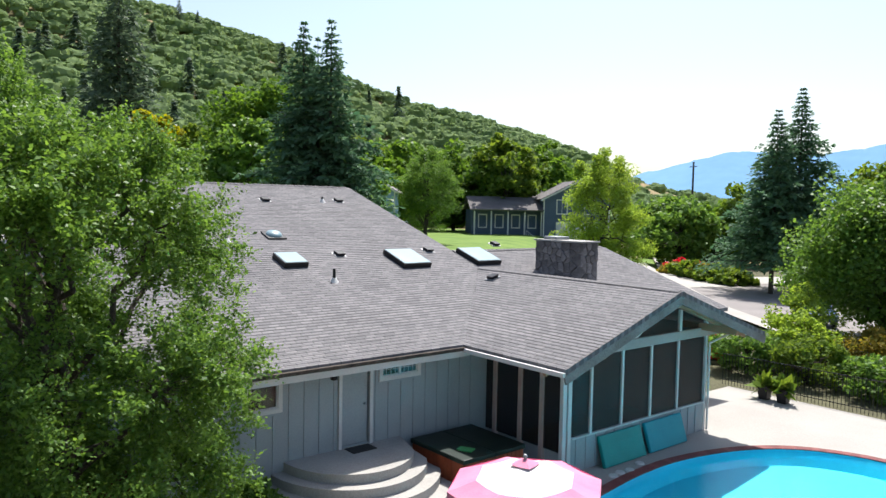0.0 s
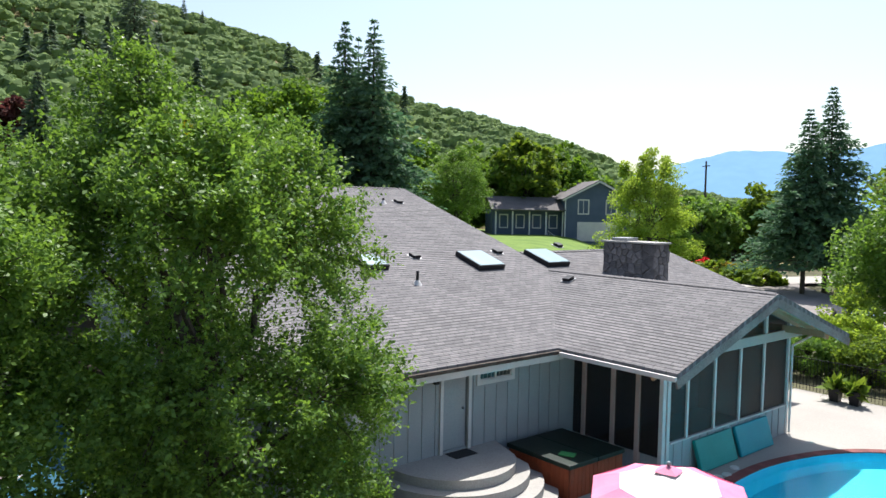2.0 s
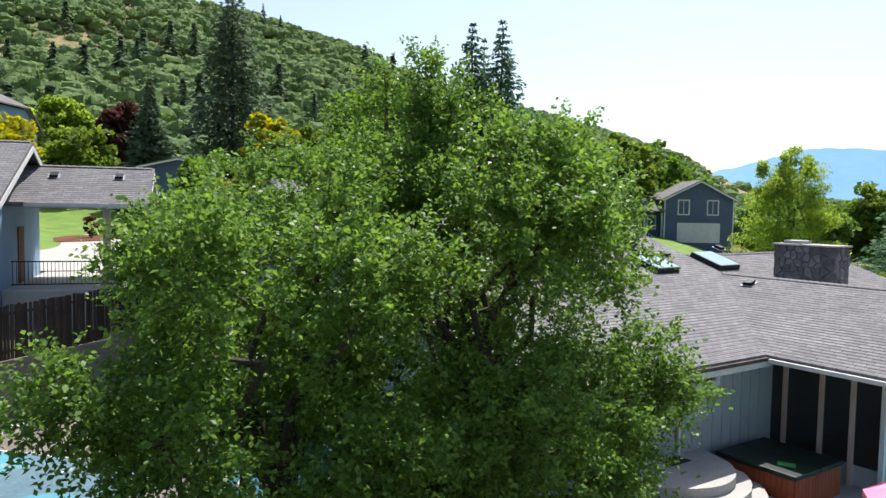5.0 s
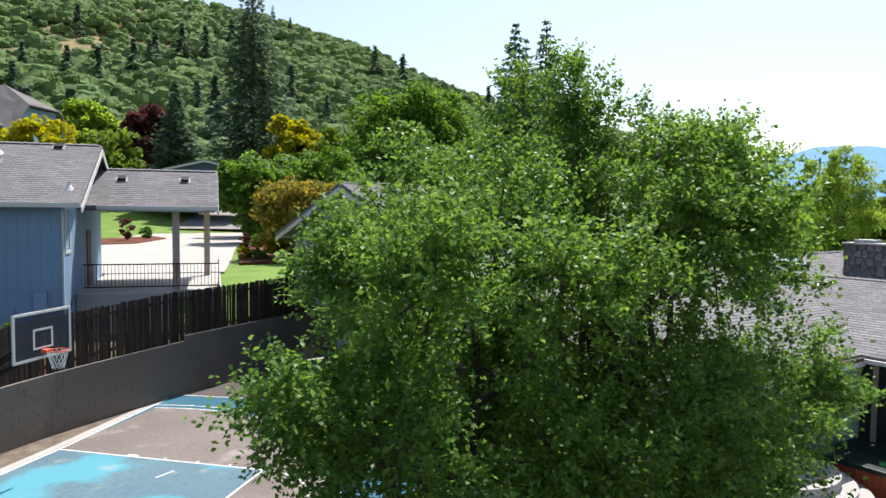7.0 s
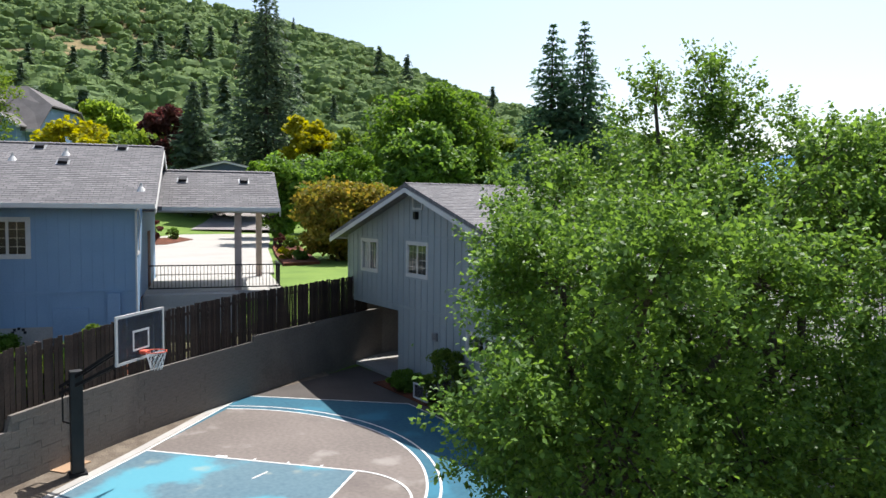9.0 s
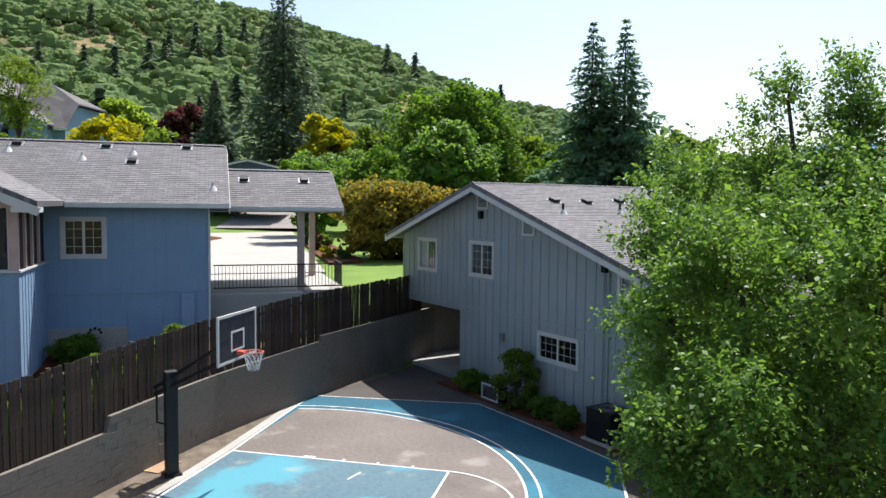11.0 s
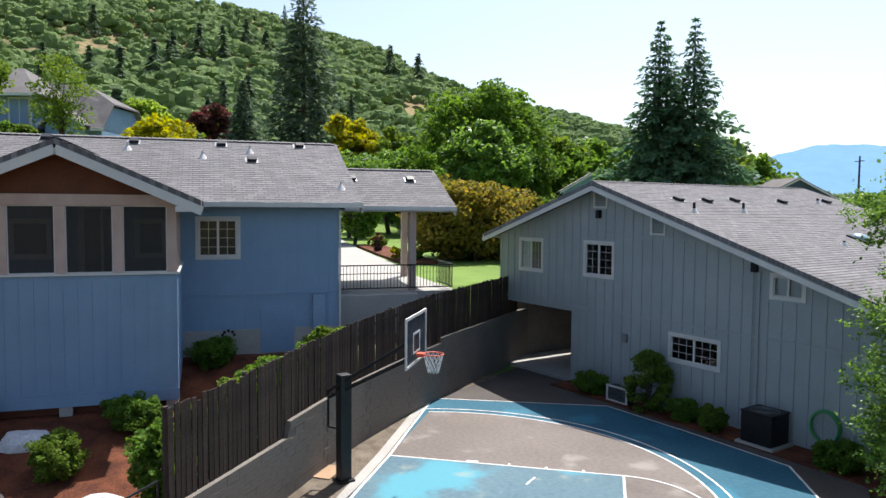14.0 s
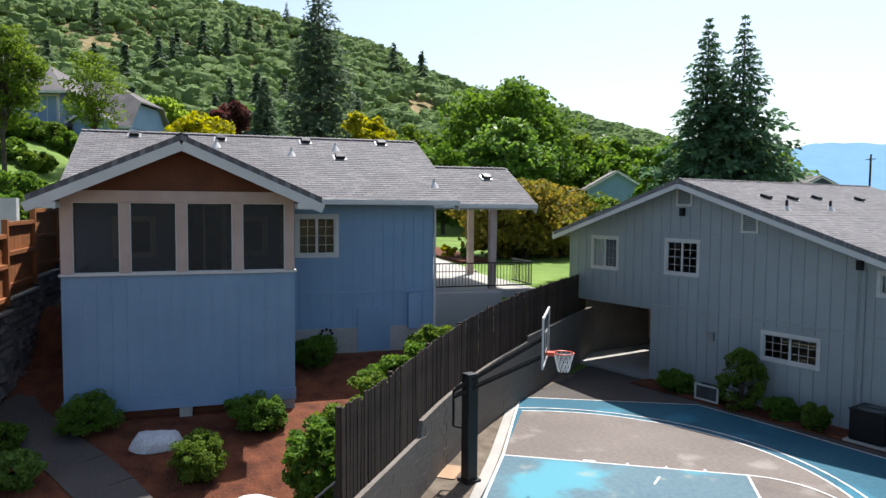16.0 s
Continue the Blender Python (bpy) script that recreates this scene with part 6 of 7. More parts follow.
# broad-leaved trees, near to far
broadleaf("bright lime-green young maple", -24.9, 33.2, 9.6, 2.9, LIME_LEAF, 41, base=0.12, clumps=150, per=230, leaf=0.125, shape="leaf", taper=0.4, leaders=6, clump_r=0.2)
broadleaf("mid-green maple behind the roof", -49.0, 39.6, 12.0 - ground_at(-49.0, 39.6), 3.2, OAK_LEAF, 42, base=0.1, clumps=130, per=230, leaf=0.13, shape="leaf", clump_r=0.2, taper=0.3, leaders=3)
broadleaf("large rounded green tree at the street", -13.6, 42.5, 9.2, 5.6, OAK_LEAF, 43, base=0.05, clumps=200, per=220, leaf=0.15, taper=0.25)
broadleaf("tall green tree behind the street", -25.0, 78.0, 13.0, 6.0, HEDGE_LEAF, 44, base=0.05, clumps=120, per=90, leaf=0.38)
def upto(x, y, top):
    return top - ground_at(x, y)


broadleaf("bright yellow-green tree on the slope", -101.9, 34.0, upto(-101.9, 34.0, 19.3), 3.9, GOLD_LEAF, 46, base=0.2, clumps=90, per=70, leaf=0.45)
broadleaf("big deep green oak with rounded crown", -79.1, 40.6, upto(-79.1, 40.6, 21.4), 7.8, MAPLE_LEAF, 45, base=0.1, clumps=320, per=130, leaf=0.34, lobes=0.4)
broadleaf("green-gold domed tree beyond the roof", -113.0, 8.3, upto(-113.0, 8.3, 19.6), 5.2, LIME_LEAF, 47, base=0.1, clumps=120, per=80, leaf=0.5, hollow=0.7, lobes=0.15)
broadleaf("golden rounded shrub tree", -60.9, -1.2, upto(-60.9, -1.2, 12.3), 2.8, GOLD_LEAF, 48, base=0.1, clumps=90, per=80, leaf=0.24, hollow=0.7, lobes=0.15)
broadleaf("dark red plum tree", -103.2, 14.8, upto(-103.2, 14.8, 19.2), 3.4, RED_LEAF, 49, base=0.1, clumps=70, per=60, leaf=0.5)
for i, (tx, ty, th, trr) in enumerate(((-75.5, 24.8, 9.2, 4.2), (-69.6, 24.5, 8.6, 3.6), (-68.7, 16.8, 8.0, 3.2), (-58.9, 12.4, 6.6, 2.6), (-49.6, 33.0, 7.6, 3.0), (-47.7, 30.0, 7.6, 3.0))):
    broadleaf("leafy green garden tree", tx, ty, th, trr, MAPLE_LEAF if i % 2 else OAK_LEAF, 50 + i, base=0.08, clumps=80, per=90, leaf=0.28)
for i, (tx, ty, th, trr) in enumerate(((-69.0, 66.0, 10.0, 5.0), (-70.0, 74.0, 11.0, 5.0), (-50.5, 81.0, 8.5, 5.0), (-52.0, 92.0, 9.0, 5.5), (-47.0, 93.0, 11.0, 5.0), (-63.0, 97.0, 9.5, 6.0), (-41.0, 98.0, 6.5, 5.5), (-33.0, 96.0, 6.0, 5.0), (-70.6, 33.0, 12.0, 5.2), (-76.0, 52.0, 11.0, 5.0), (-88.0, 60.0, 12.0, 6.0))):
    broadleaf("rounded green tree in the distance", tx, ty, th, trr, (MAPLE_LEAF, HEDGE_LEAF, OAK_LEAF)[i % 3], 70 + i, base=0.05, clumps=80, per=75, leaf=0.42)
rb = random.Random(77)
for i in range(30):
    az = 126 + i * 1.75 + rb.uniform(-0.6, 0.6)
    rr = rb.uniform(92, 118)
    if 156 < az < 166:
        continue
    broadleaf("rounded green tree at the foot of the hill", HEART[0] + rr * math.cos(radians(az)), HEART[1] + rr * math.sin(radians(az)), rb.uniform(9, 14), rb.uniform(3.6, 5.6), rb.choice((MAPLE_LEAF, HEDGE_LEAF, OAK_LEAF, HEDGE_LEAF)), 400 + i, base=0.04, clumps=80, per=56, leaf=0.48)
broadleaf("thin grey-green birch before a house", -73.66, -5.65, upto(-73.66, -5.65, 18.0), 2.5, HEDGE_LEAF, 90, base=0.35, clumps=75, per=40, leaf=0.17)
broadleaf("leafy green tree shading a house front", -68.2, -12.0, upto(-68.2, -12.0, 17.9), 2.7, HEDGE_LEAF, 91, base=0.3, clumps=130, per=70, leaf=0.18)
for i, (tx, ty, th, trr) in enumerate(((-58.5, -12.8, 1.7, 1.3), (-57.6, -11.5, 1.5, 1.2), (-56.7, -10.2, 1.7, 1.3), (-55.9, -8.9, 1.5, 1.2), (-72.2, -11.6, 1.5, 1.3), (-71.0, -9.8, 1.4, 1.2), (-63.5, -11.6, 1.8, 1.5), (-62.3, -9.4, 1.7, 1.5))):
    broadleaf("rounded dark green shrub on the lawn slope", tx, ty, th, trr, (MAPLE_LEAF, HEDGE_LEAF)[i % 2], 600 + i, base=0.0, clumps=60, per=90, leaf=0.13, cat="shrub", name="shrub", hollow=0.7)
# hedge-like shrubs behind the main house
for i, (tx, ty, th, trr, mm) in enumerate(((-43.1, 10.2, 4.6, 2.6, RUST_LEAF), (-42.2, 11.4, 4.3, 2.6, RUST_LEAF), (-42.6, 14.4, 4.0, 2.4, RUST_LEAF), (-45.0, 13.0, 4.2, 2.4, HEDGE_LEAF), (-42.0, 17.2, 3.6, 2.2, HEDGE_LEAF))):
    broadleaf("dense rounded shrub with rust-coloured tips", tx, ty, th, trr, mm, 100 + i, base=0.0, clumps=110, per=110, leaf=0.15, cat="shrub", name="shrub", hollow=0.7)
# shrubs by the patio fence
for i, (tx, ty, th, trr, mm, lab) in enumerate(((-15.5, 37.0, 3.6, 1.7, LIME_LEAF, "bright yellow-green shrub by the patio"), (-15.3, 31.4, 2.1, 1.7, OAK_LEAF, "dense green shrub at the patio's edge"), (-12.6, 31.4, 1.9, 1.8, HEDGE_LEAF, "dense green shrub at the patio's edge"),
        (-9.6, 31.4, 1.7, 1.7, OAK_LEAF, "dense green shrub at the patio's edge"), (-6.6, 31.0, 1.6, 1.7, HEDGE_LEAF, "dense green shrub at the patio's edge"), (-17.6, 32.6, 1.7, 0.9, RED_FLOWER, "shrub covered with red flowers"), (-12.0, 36.7, 2.0, 1.7, RUST_LEAF, "flowering shrub with reddish tips"), (-14.0, 33.5, 2.6, 1.5, LIME_LEAF, "bright yellow-green shrub by the patio"))):
    broadleaf(lab, tx, ty, th, trr, mm, 120 + i, base=0.0, clumps=70, per=110, leaf=0.095, cat="shrub", name="shrub", hollow=0.6)
for i, (tx, ty, th, trr, mm) in enumerate(((-40.6, 68.5, 1.9, 2.3, HEDGE_LEAF), (-37.5, 66.8, 1.8, 2.2, HEDGE_LEAF), (-34.4, 65.0, 1.6, 2.0, HEDGE_LEAF), (-44.0, 69.4, 1.5, 1.6, RUST_LEAF), (-43.6, 71.6, 1.9, 1.9, RED_FLOWER), (-39.2, 67.9, 1.9, 1.6, RUST_LEAF))):
    broadleaf("clipped hedge shrub along the street", tx, ty, th, trr, mm, 140 + i, base=0.0, clumps=40, per=50, leaf=0.28, cat="shrub", name="shrub", hollow=0.7)


def hill_wood():
    """Oaks and firs that cover the hillside, too many to count."""
    rng = np.random.default_rng(5)
    def crowns(k, n, size, tall):
        out = []
        for i in range(k):
            d = rng.normal(size=(n, 3))
            d /= np.linalg.norm(d, axis=1)[:, None]
            d[:, 2] = np.abs(d[:, 2]) * 0.95 - 0.12
            lump = np.array([0.85 + 0.5 * noise.noise((q[0] * 2 + i * 7, q[1] * 2, q[2] * 2)) for q in d])
            p = d * lump[:, None] * np.array([1, 1, tall])
            nrm = d + rng.normal(size=(n, 3)) * 0.8
            nrm /= np.linalg.norm(nrm, axis=1)[:, None]
            t = np.cross(nrm, rng.normal(size=(n, 3)))
            t /= np.linalg.norm(t, axis=1)[:, None]
            b = np.cross(nrm, t)
            s = size * rng.uniform(0.6, 1.3, n)[:, None]
            quads = [np.stack([p - t * s - b * s, p + t * s - b * s * 0.8, p + t * s * 0.8 + b * s, p - t * s * 0.8 + b * s], 1)]
            na, nb = 10, 5
            def core(a, e):
                q = np.array([math.cos(a) * math.cos(e), math.sin(a) * math.cos(e), math.sin(e)])
                return q * (0.82 + 0.5 * noise.noise((q[0] * 2 + i * 7, q[1] * 2, q[2] * 2))) * np.array([1, 1, tall])
            body = []
            for ja in range(na):
                for jb in range(nb):
                    a0, a1 = 2 * math.pi * ja / na, 2 * math.pi * (ja + 1) / na
                    e0, e1 = -0.5 + (math.pi / 2 + 0.5) * jb / nb, -0.5 + (math.pi / 2 + 0.5) * (jb + 1) / nb
                    body.append([core(a0, e0), core(a1, e0), core(a1, e1), core(a0, e1)])
            quads.append(np.array(body))
            out.append(np.concatenate(quads))
        return out
    def firs(k, n, size):
        out = []
        for i in range(k):
            u = rng.random(n) ** 1.4
            a = rng.random(n) * 2 * math.pi
            r = (1 - u) ** 0.9 * rng.uniform(0.4, 1.05, n)
            p = np.stack([r * np.cos(a) * 1.1, r * np.sin(a) * 1.1, u * 3.3], 1)
            d = np.stack([np.cos(a), np.sin(a), np.full(n, 0.55)], 1)
            t = np.stack([np.cos(a), np.sin(a), np.full(n, -0.5)], 1)
            b = np.stack([-np.sin(a), np.cos(a), np.zeros(n)], 1)
            s = size * rng.uniform(0.6, 1.3, n)[:, None]
            out.append(np.stack([p - t * s - b * s * 0.6, p - t * s + b * s * 0.6, p + t * s + b * s * 0.5, p + t * s - b * s * 0.5], 1))
        return out
    oaks, far_oaks, fir = crowns(9, 130, 0.08, 0.82), crowns(9, 44, 0.105, 0.82), firs(5, 150, 0.24)
    got = {"oak": [], "fir": []}
    step = 5.6
    for r in np.arange(112, 496, step):
        for az in np.arange(106, 182, math.degrees(step / r)):
            a = radians(az + rng.normal() * 0.25)
            rr = r + rng.normal() * step * 0.3
            x, y = HEART[0] + rr * math.cos(a), HEART[1] + rr * math.sin(a)
            bare = noise.noise((x * 0.013 + 3, y * 0.013, 8.0)) + 0.45 * noise.noise((x * 0.05, y * 0.05, 1.0))
            if bare > 0.2 and az < 152 or bare > 0.6:
                continue
            z = ground_at(x, y)
            if rr > 350 and z < 2:
                continue
            isfir = rng.random() < 0.03 and rr < 340 and az > 138
            s = 2.1 + 3.6 * rng.random() ** 1.5 if not isfir else rng.uniform(2.6, 4.8)
            th = rng.random() * 2 * math.pi
            c, q = math.cos(th), math.sin(th)
            tmpl = fir[rng.integers(5)] if isfir else (oaks if rr < 260 else far_oaks)[rng.integers(9)]
            m = np.array([[c, -q, 0], [q, c, 0], [0, 0, 1]]) * s
            got["fir" if isfir else "oak"].append(tmpl @ m.T + np.array([x, y, z + (0.2 if isfir else 0.35 * s)]))
    for nm, lab, mm in (("oak", "wooded hillside of round oaks", HAZED_HILL_LEAF), ("fir", "scattered dark firs on the hillside", DEEP_NEEDLE)):
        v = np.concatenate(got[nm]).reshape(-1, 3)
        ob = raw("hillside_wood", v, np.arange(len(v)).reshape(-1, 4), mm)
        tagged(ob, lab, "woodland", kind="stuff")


hill_wood()


# ---- neighbour's yard ----
def yard_z(px, py):
    z = 1.3 + 0.62 * smooth(py / 3.0) + 1.35 * smooth((py - 3.2) / 1.6)
    z -= 0.17 * min(5.5, max(0.0, -py))
    return z + 0.0


def mulch_bed():
    xs, ys = np.arange(-7.5, 4.51, 0.3), np.arange(-9.0, 5.41, 0.3)
    nx = len(xs)
    vs, keep = [], []
    for y in ys:
        for x in xs:
            w = N_POSE @ Vector((x, y, 0))
            sd = wall_side(w.x, w.y)
            if sd < 0.24:
                # slide along the away-from-court way until behind the wall
                k = min(0.24 - sd, 0.5)
                w = w + Vector((-0.77, -0.63, 0)) * k
            vs.append((w.x, w.y, yard_z(x, y) + 0.045 + 0.03 * noise.noise((w.x * 2, w.y * 2, 0))))
            keep.append(sd > -0.2)
    fs = []
    for j in range(len(ys) - 1):
        for i in range(nx - 1):
            q = (j * nx + i, j * nx + i + 1, (j + 1) * nx + i + 1, (j + 1) * nx + i)
            if all(keep[k] for k in q):
                fs.append(q)
    ob = part("mulch_bed", (vs, fs), MULCH)
    for p in ob.data.polygons:
        p.use_smooth = True
    tagged(ob, "red bark mulch bed below the porch", "mulch", kind="structure")


mulch_bed()


def on_yard(u, y, lift=0.04):
    w = N_POSE @ Vector((u, y, 0))
    return w.x, w.y, yard_z(u, y) + lift


def yard_things():
    # stepping path
    pth = thing("garden_path", "dark slate path through the mulch", "path", kind="structure")
    mids = [(-6.9, 2.6), (-6.2, 0.8), (-5.2, -0.8), (-4.5, -1.8), (-3.9, -2.8), (-3.3, -4.0), (-2.7, -5.4)]
    for (a, b), (c, d) in zip(mids, mids[1:]):
        t = Vector((c - a, d - b)).normalized()
        nn = Vector((-t.y, t.x)) * 0.55
        q = [Vector((a, b)) + nn, Vector((a, b)) - nn, Vector((c, d)) - nn, Vector((c, d)) + nn]
        pts = []
        for v in q:
            w = N_POSE @ Vector((v.x, v.y, 0))
            pts.append((w.x, w.y))
        def lie(x, y, up=0.075):
            v = N_INV @ Vector((x, y, 0))
            return yard_z(v.x, v.y) + up
        part("paver", flat(pts, lambda x, y: lie(x, y, -0.1), lie), COURT_EDGE, pth)
    # boulders
    for (u, y, r, sx) in ((-3.05, -1.3, 0.42, 1.35), (-1.2, -4.1, 0.3, 1.6)):
        x, yy, z = on_yard(u, y)
        b = thing("boulder", "pale grey boulder lying in the mulch", "rock", pose(x, yy, z, 0, 0, 74), group="boulders")
        bm = bmesh.new()
        bmesh.ops.create_icosphere(bm, subdivisions=3, radius=r)
        for v in bm.verts:
            k = 1 + 0.22 * noise.noise(v.co * 3 + Vector((u, y, 0)))
            v.co = Vector((v.co.x * sx * k, v.co.y * 0.8 * k, max(-0.05, min(0.30, v.co.z * k))))
        part("stone", bm, ROCK, b)
    for i, (u, y, h, r, mm, lab) in enumerate(((-2.25, -2.75, 1.0, 0.55, HEDGE_LEAF, "round clipped shrub with pale leaves"), (-4.5, -0.4, 0.95, 0.65, MAPLE_LEAF, "dark low shrub against the porch"), (-1.0, -0.85, 0.85, 0.6, MAPLE_LEAF, "dark low shrub against the porch"), (-0.6, -1.0, 0.75, 0.25, OAK_LEAF, "light green sprig beside a dark shrub"),
            (0.8, 2.3, 0.85, 0.6, MAPLE_LEAF, "dark shrub against the foundation"), (-5.5, -2.4, 0.8, 0.5, OAK_LEAF, "small bright green shrub by the path"), (-6.1, -0.7, 0.5, 0.5, MAPLE_LEAF, "dark low shrub beside the path"))):
        x, yy, z = on_yard(u, y)
        broadleaf(lab, x, yy, h, r, mm, 160 + i, base=0.0, clumps=90, per=170, leaf=0.032, z=z, cat="shrub", name="shrub", hollow=0.65)
    s, i = 6.3, 0
    while s < 13.0:
        p, d = line_at(s)
        nrm = Vector((-d.y, d.x, 0))
        q = p + nrm * 1.05
        broadleaf("leafy green shrub behind the fence", q.x, q.y, 1.3 + 0.25 * math.sin(s * 2.1), 0.68, HEDGE_LEAF if i % 2 else MAPLE_LEAF, 180 + i, base=0.0, clumps=90, per=130, leaf=0.055, z=0.95 + 0.11 * (s - 6), cat="shrub", name="shrub", hollow=0.6)
        s += 0.95
        i += 1
    p, d = line_at(5.5)
    q = p + Vector((-d.y, d.x, 0)) * 0.55
    broadleaf("small golden-leaved shrub at the fence end", q.x, q.y - 0.4, 0.6, 0.36, GOLD_LEAF, 199, base=0.0, clumps=30, per=60, leaf=0.06, z=0.6, cat="shrub", name="shrub")
    # hand rail on the wall beyond the fence
    r = thing("handrail", "thin black iron handrail on the wall", "railing")
    bm = bmesh.new()
    pts = []
    for s in (2.6, 3.4, 4.2, 5.0):
        p, d = line_at(s)
        pts.append(p + Vector((-d.y, d.x, 0)) * 0.1 + Vector((0, 0, wall_top(s))))
    for a, b in zip(pts, pts[1:]):
        bar(bm, a + Vector((0, 0, 0.55)), b + Vector((0, 0, 0.55)), 0.03)
    part("rail", bm, BLACK, r)
    for a in pts:
        bm = bmesh.new()
        bar(bm, a, a + Vector((0, 0, 0.56)), 0.03)
        part("post", bm, BLACK, r)
    # cedar fence stepping up on a stone wall
    way = Vector((-0.9448, 0.3275, 0))
    turn = math.degrees(math.atan2(way.y, way.x))
    f = thing("cedar_fence", "orange-brown stepped cedar fence with three rails", "fence", kind="structure")
    start = Vector((-27.17, -15.58, 0))
    for i in range(6):
        top = 5.22 + 0.29 * i
        if i > 3:
            top = 6.38 + 0.05 * (i - 3)
        m = pose(*(start + way * 2.35 * i), 0, 0, turn)
        for j in range(16):
            b = part("board", slab(j * 0.147, j * 0.147 + 0.14, 0.0, 0.02, top - 1.85, top - 0.02 * ((j * 7) % 3) * 0.3), CEDAR, f)
            b.matrix_local = m
        for z in (0.0, 0.72, 1.5):
            b = part("rail", slab(0.06, 2.29, -0.09, -0.004, top - z - 0.1, top - z), CEDAR, f)
            b.matrix_local = m
        b = part("post", slab(-0.06, 0.055, -0.1, 0.03, top - 2.0, top + 0.06), CEDAR, f)
        b.matrix_local = m
    bank = thing("stone_bank", "rough grey-brown stone wall below the cedar fence", "stone wall", kind="structure")
    rnd = random.Random(9)
    kinds = []
    for i in range(6):
        top = min(5.22 + 0.29 * i, 6.40) - 1.88
        m = pose(*(start + way * 2.35 * i), 0, 0, turn)
        b = part("core", slab(0.0, 2.35, -0.02, 0.35, 0.4, top), STONE, bank)
        b.matrix_local = m
        b = part("coping", slab(0.0, 2.36, -0.16, 0.36, top + 0.004, top + 0.07, 0.01), CONCRETE, bank)
        b.matrix_local = m
        z = top - 0.2
        while z > 1.6 and i > 0:
            q = rnd.uniform(0.0, 0.2)
            while q < 2.3:
                mm = m @ pose(q + 0.17, -0.03, z + 0.08, rnd.uniform(-5, 5), rnd.uniform(-6, 6), rnd.uniform(-6, 6)) @ Matrix.Diagonal((rnd.uniform(0.8, 1.25), rnd.uniform(0.8, 1.3), rnd.uniform(0.8, 1.1), 1))
                if len(kinds) < 4:
                    bm = bmesh.new()
                    box(bm, -0.16, 0.16, -0.1, 0.1, -0.085, 0.085, 0.03)
                    for v in bm.verts:
                        v.co *= rnd.uniform(0.86, 1.12)
                    o = part("stone", bm, STONE, bank)
                    o.matrix_local = mm
                    kinds.append(o)
                else:
                    again(rnd.choice(kinds), mm, bank)
                q += rnd.uniform(0.3, 0.4)
            z -= 0.19
    w = thing("garden_wall", "off-white low wall behind the cedar fence", "wall", pose(-44.53, -14.22, 4.0, 0, 0, 55.8), kind="structure")
    part("panel", slab(-3.0, 1.5, 0.0, 0.2, -2.5, 2.38), TRIM, w)


yard_things()


def drive():
    def W(pts):
        return [tuple((N_POSE @ Vector((u, y, 0))).xy) for u, y in pts]
    tagged(part("driveway", flat(W([(3.0, 12.3), (9.4, 12.3), (9.9, 20), (10.4, 30), (11.6, 44), (12.4, 58), (5.0, 60), (3.0, 52), (0.5, 44), (-2, 30), (2.5, 18)]), 3.0, 3.36), PALE_CONCRETE), "pale concrete driveway beyond the carport", "driveway", kind="structure")
    lane = [((4.6, 58), (13.0, 56)), ((6.0, 64), (15.5, 62)), ((7.0, 70), (13.6, 69)), ((7.4, 76), (12.4, 76)), ((7.2, 84), (11.4, 85)), ((6.4, 94), (10.0, 96))]
    vs, fs = [], []
    for a, b in lane:
        (ax, ay), (bx, by) = W([a, b])
        z = max(ground_at(ax, ay), ground_at(bx, by), 3.22) + 0.12
        vs += [(ax, ay, z), (bx, by, z)]
    fs = [(2 * i, 2 * i + 1, 2 * i + 3, 2 * i + 2) for i in range(len(lane) - 1)]
    tagged(part("side_road", (vs, fs), STREET), "grey asphalt lane climbing behind the driveway", "road", kind="structure")
    for i, pts in enumerate(([(10.2, 16.5), (12.2, 17.5), (12.8, 33), (10.9, 33), (10.4, 24)], [(-1.0, 33), (3.6, 36), (5.2, 43), (4.0, 47), (0.2, 43)])):
        tagged(part("mulch_island", flat(W(pts), 3.1, 3.42), MULCH), "red mulch island beside the driveway", "mulch", kind="structure")
    k = W([(10.6, 20), (10.9, 26), (12.0, 30.5), (2.5, 40), (3.6, 43), (11.3, 19)])
    for i, (x, y) in enumerate(k):
        broadleaf("small shrub in the mulch island", x, y, (0.7, 1.3, 1.0, 2.0, 1.0, 0.6)[i], (0.4, 0.35, 0.7, 0.7, 0.5, 0.4)[i], (GOLD_LEAF, RED_LEAF, HEDGE_LEAF, RED_LEAF, OAK_LEAF, OAK_LEAF)[i], 210 + i, base=0.0, clumps=24, per=40, leaf=0.12, z=3.4, cat="shrub", name="shrub")


drive()


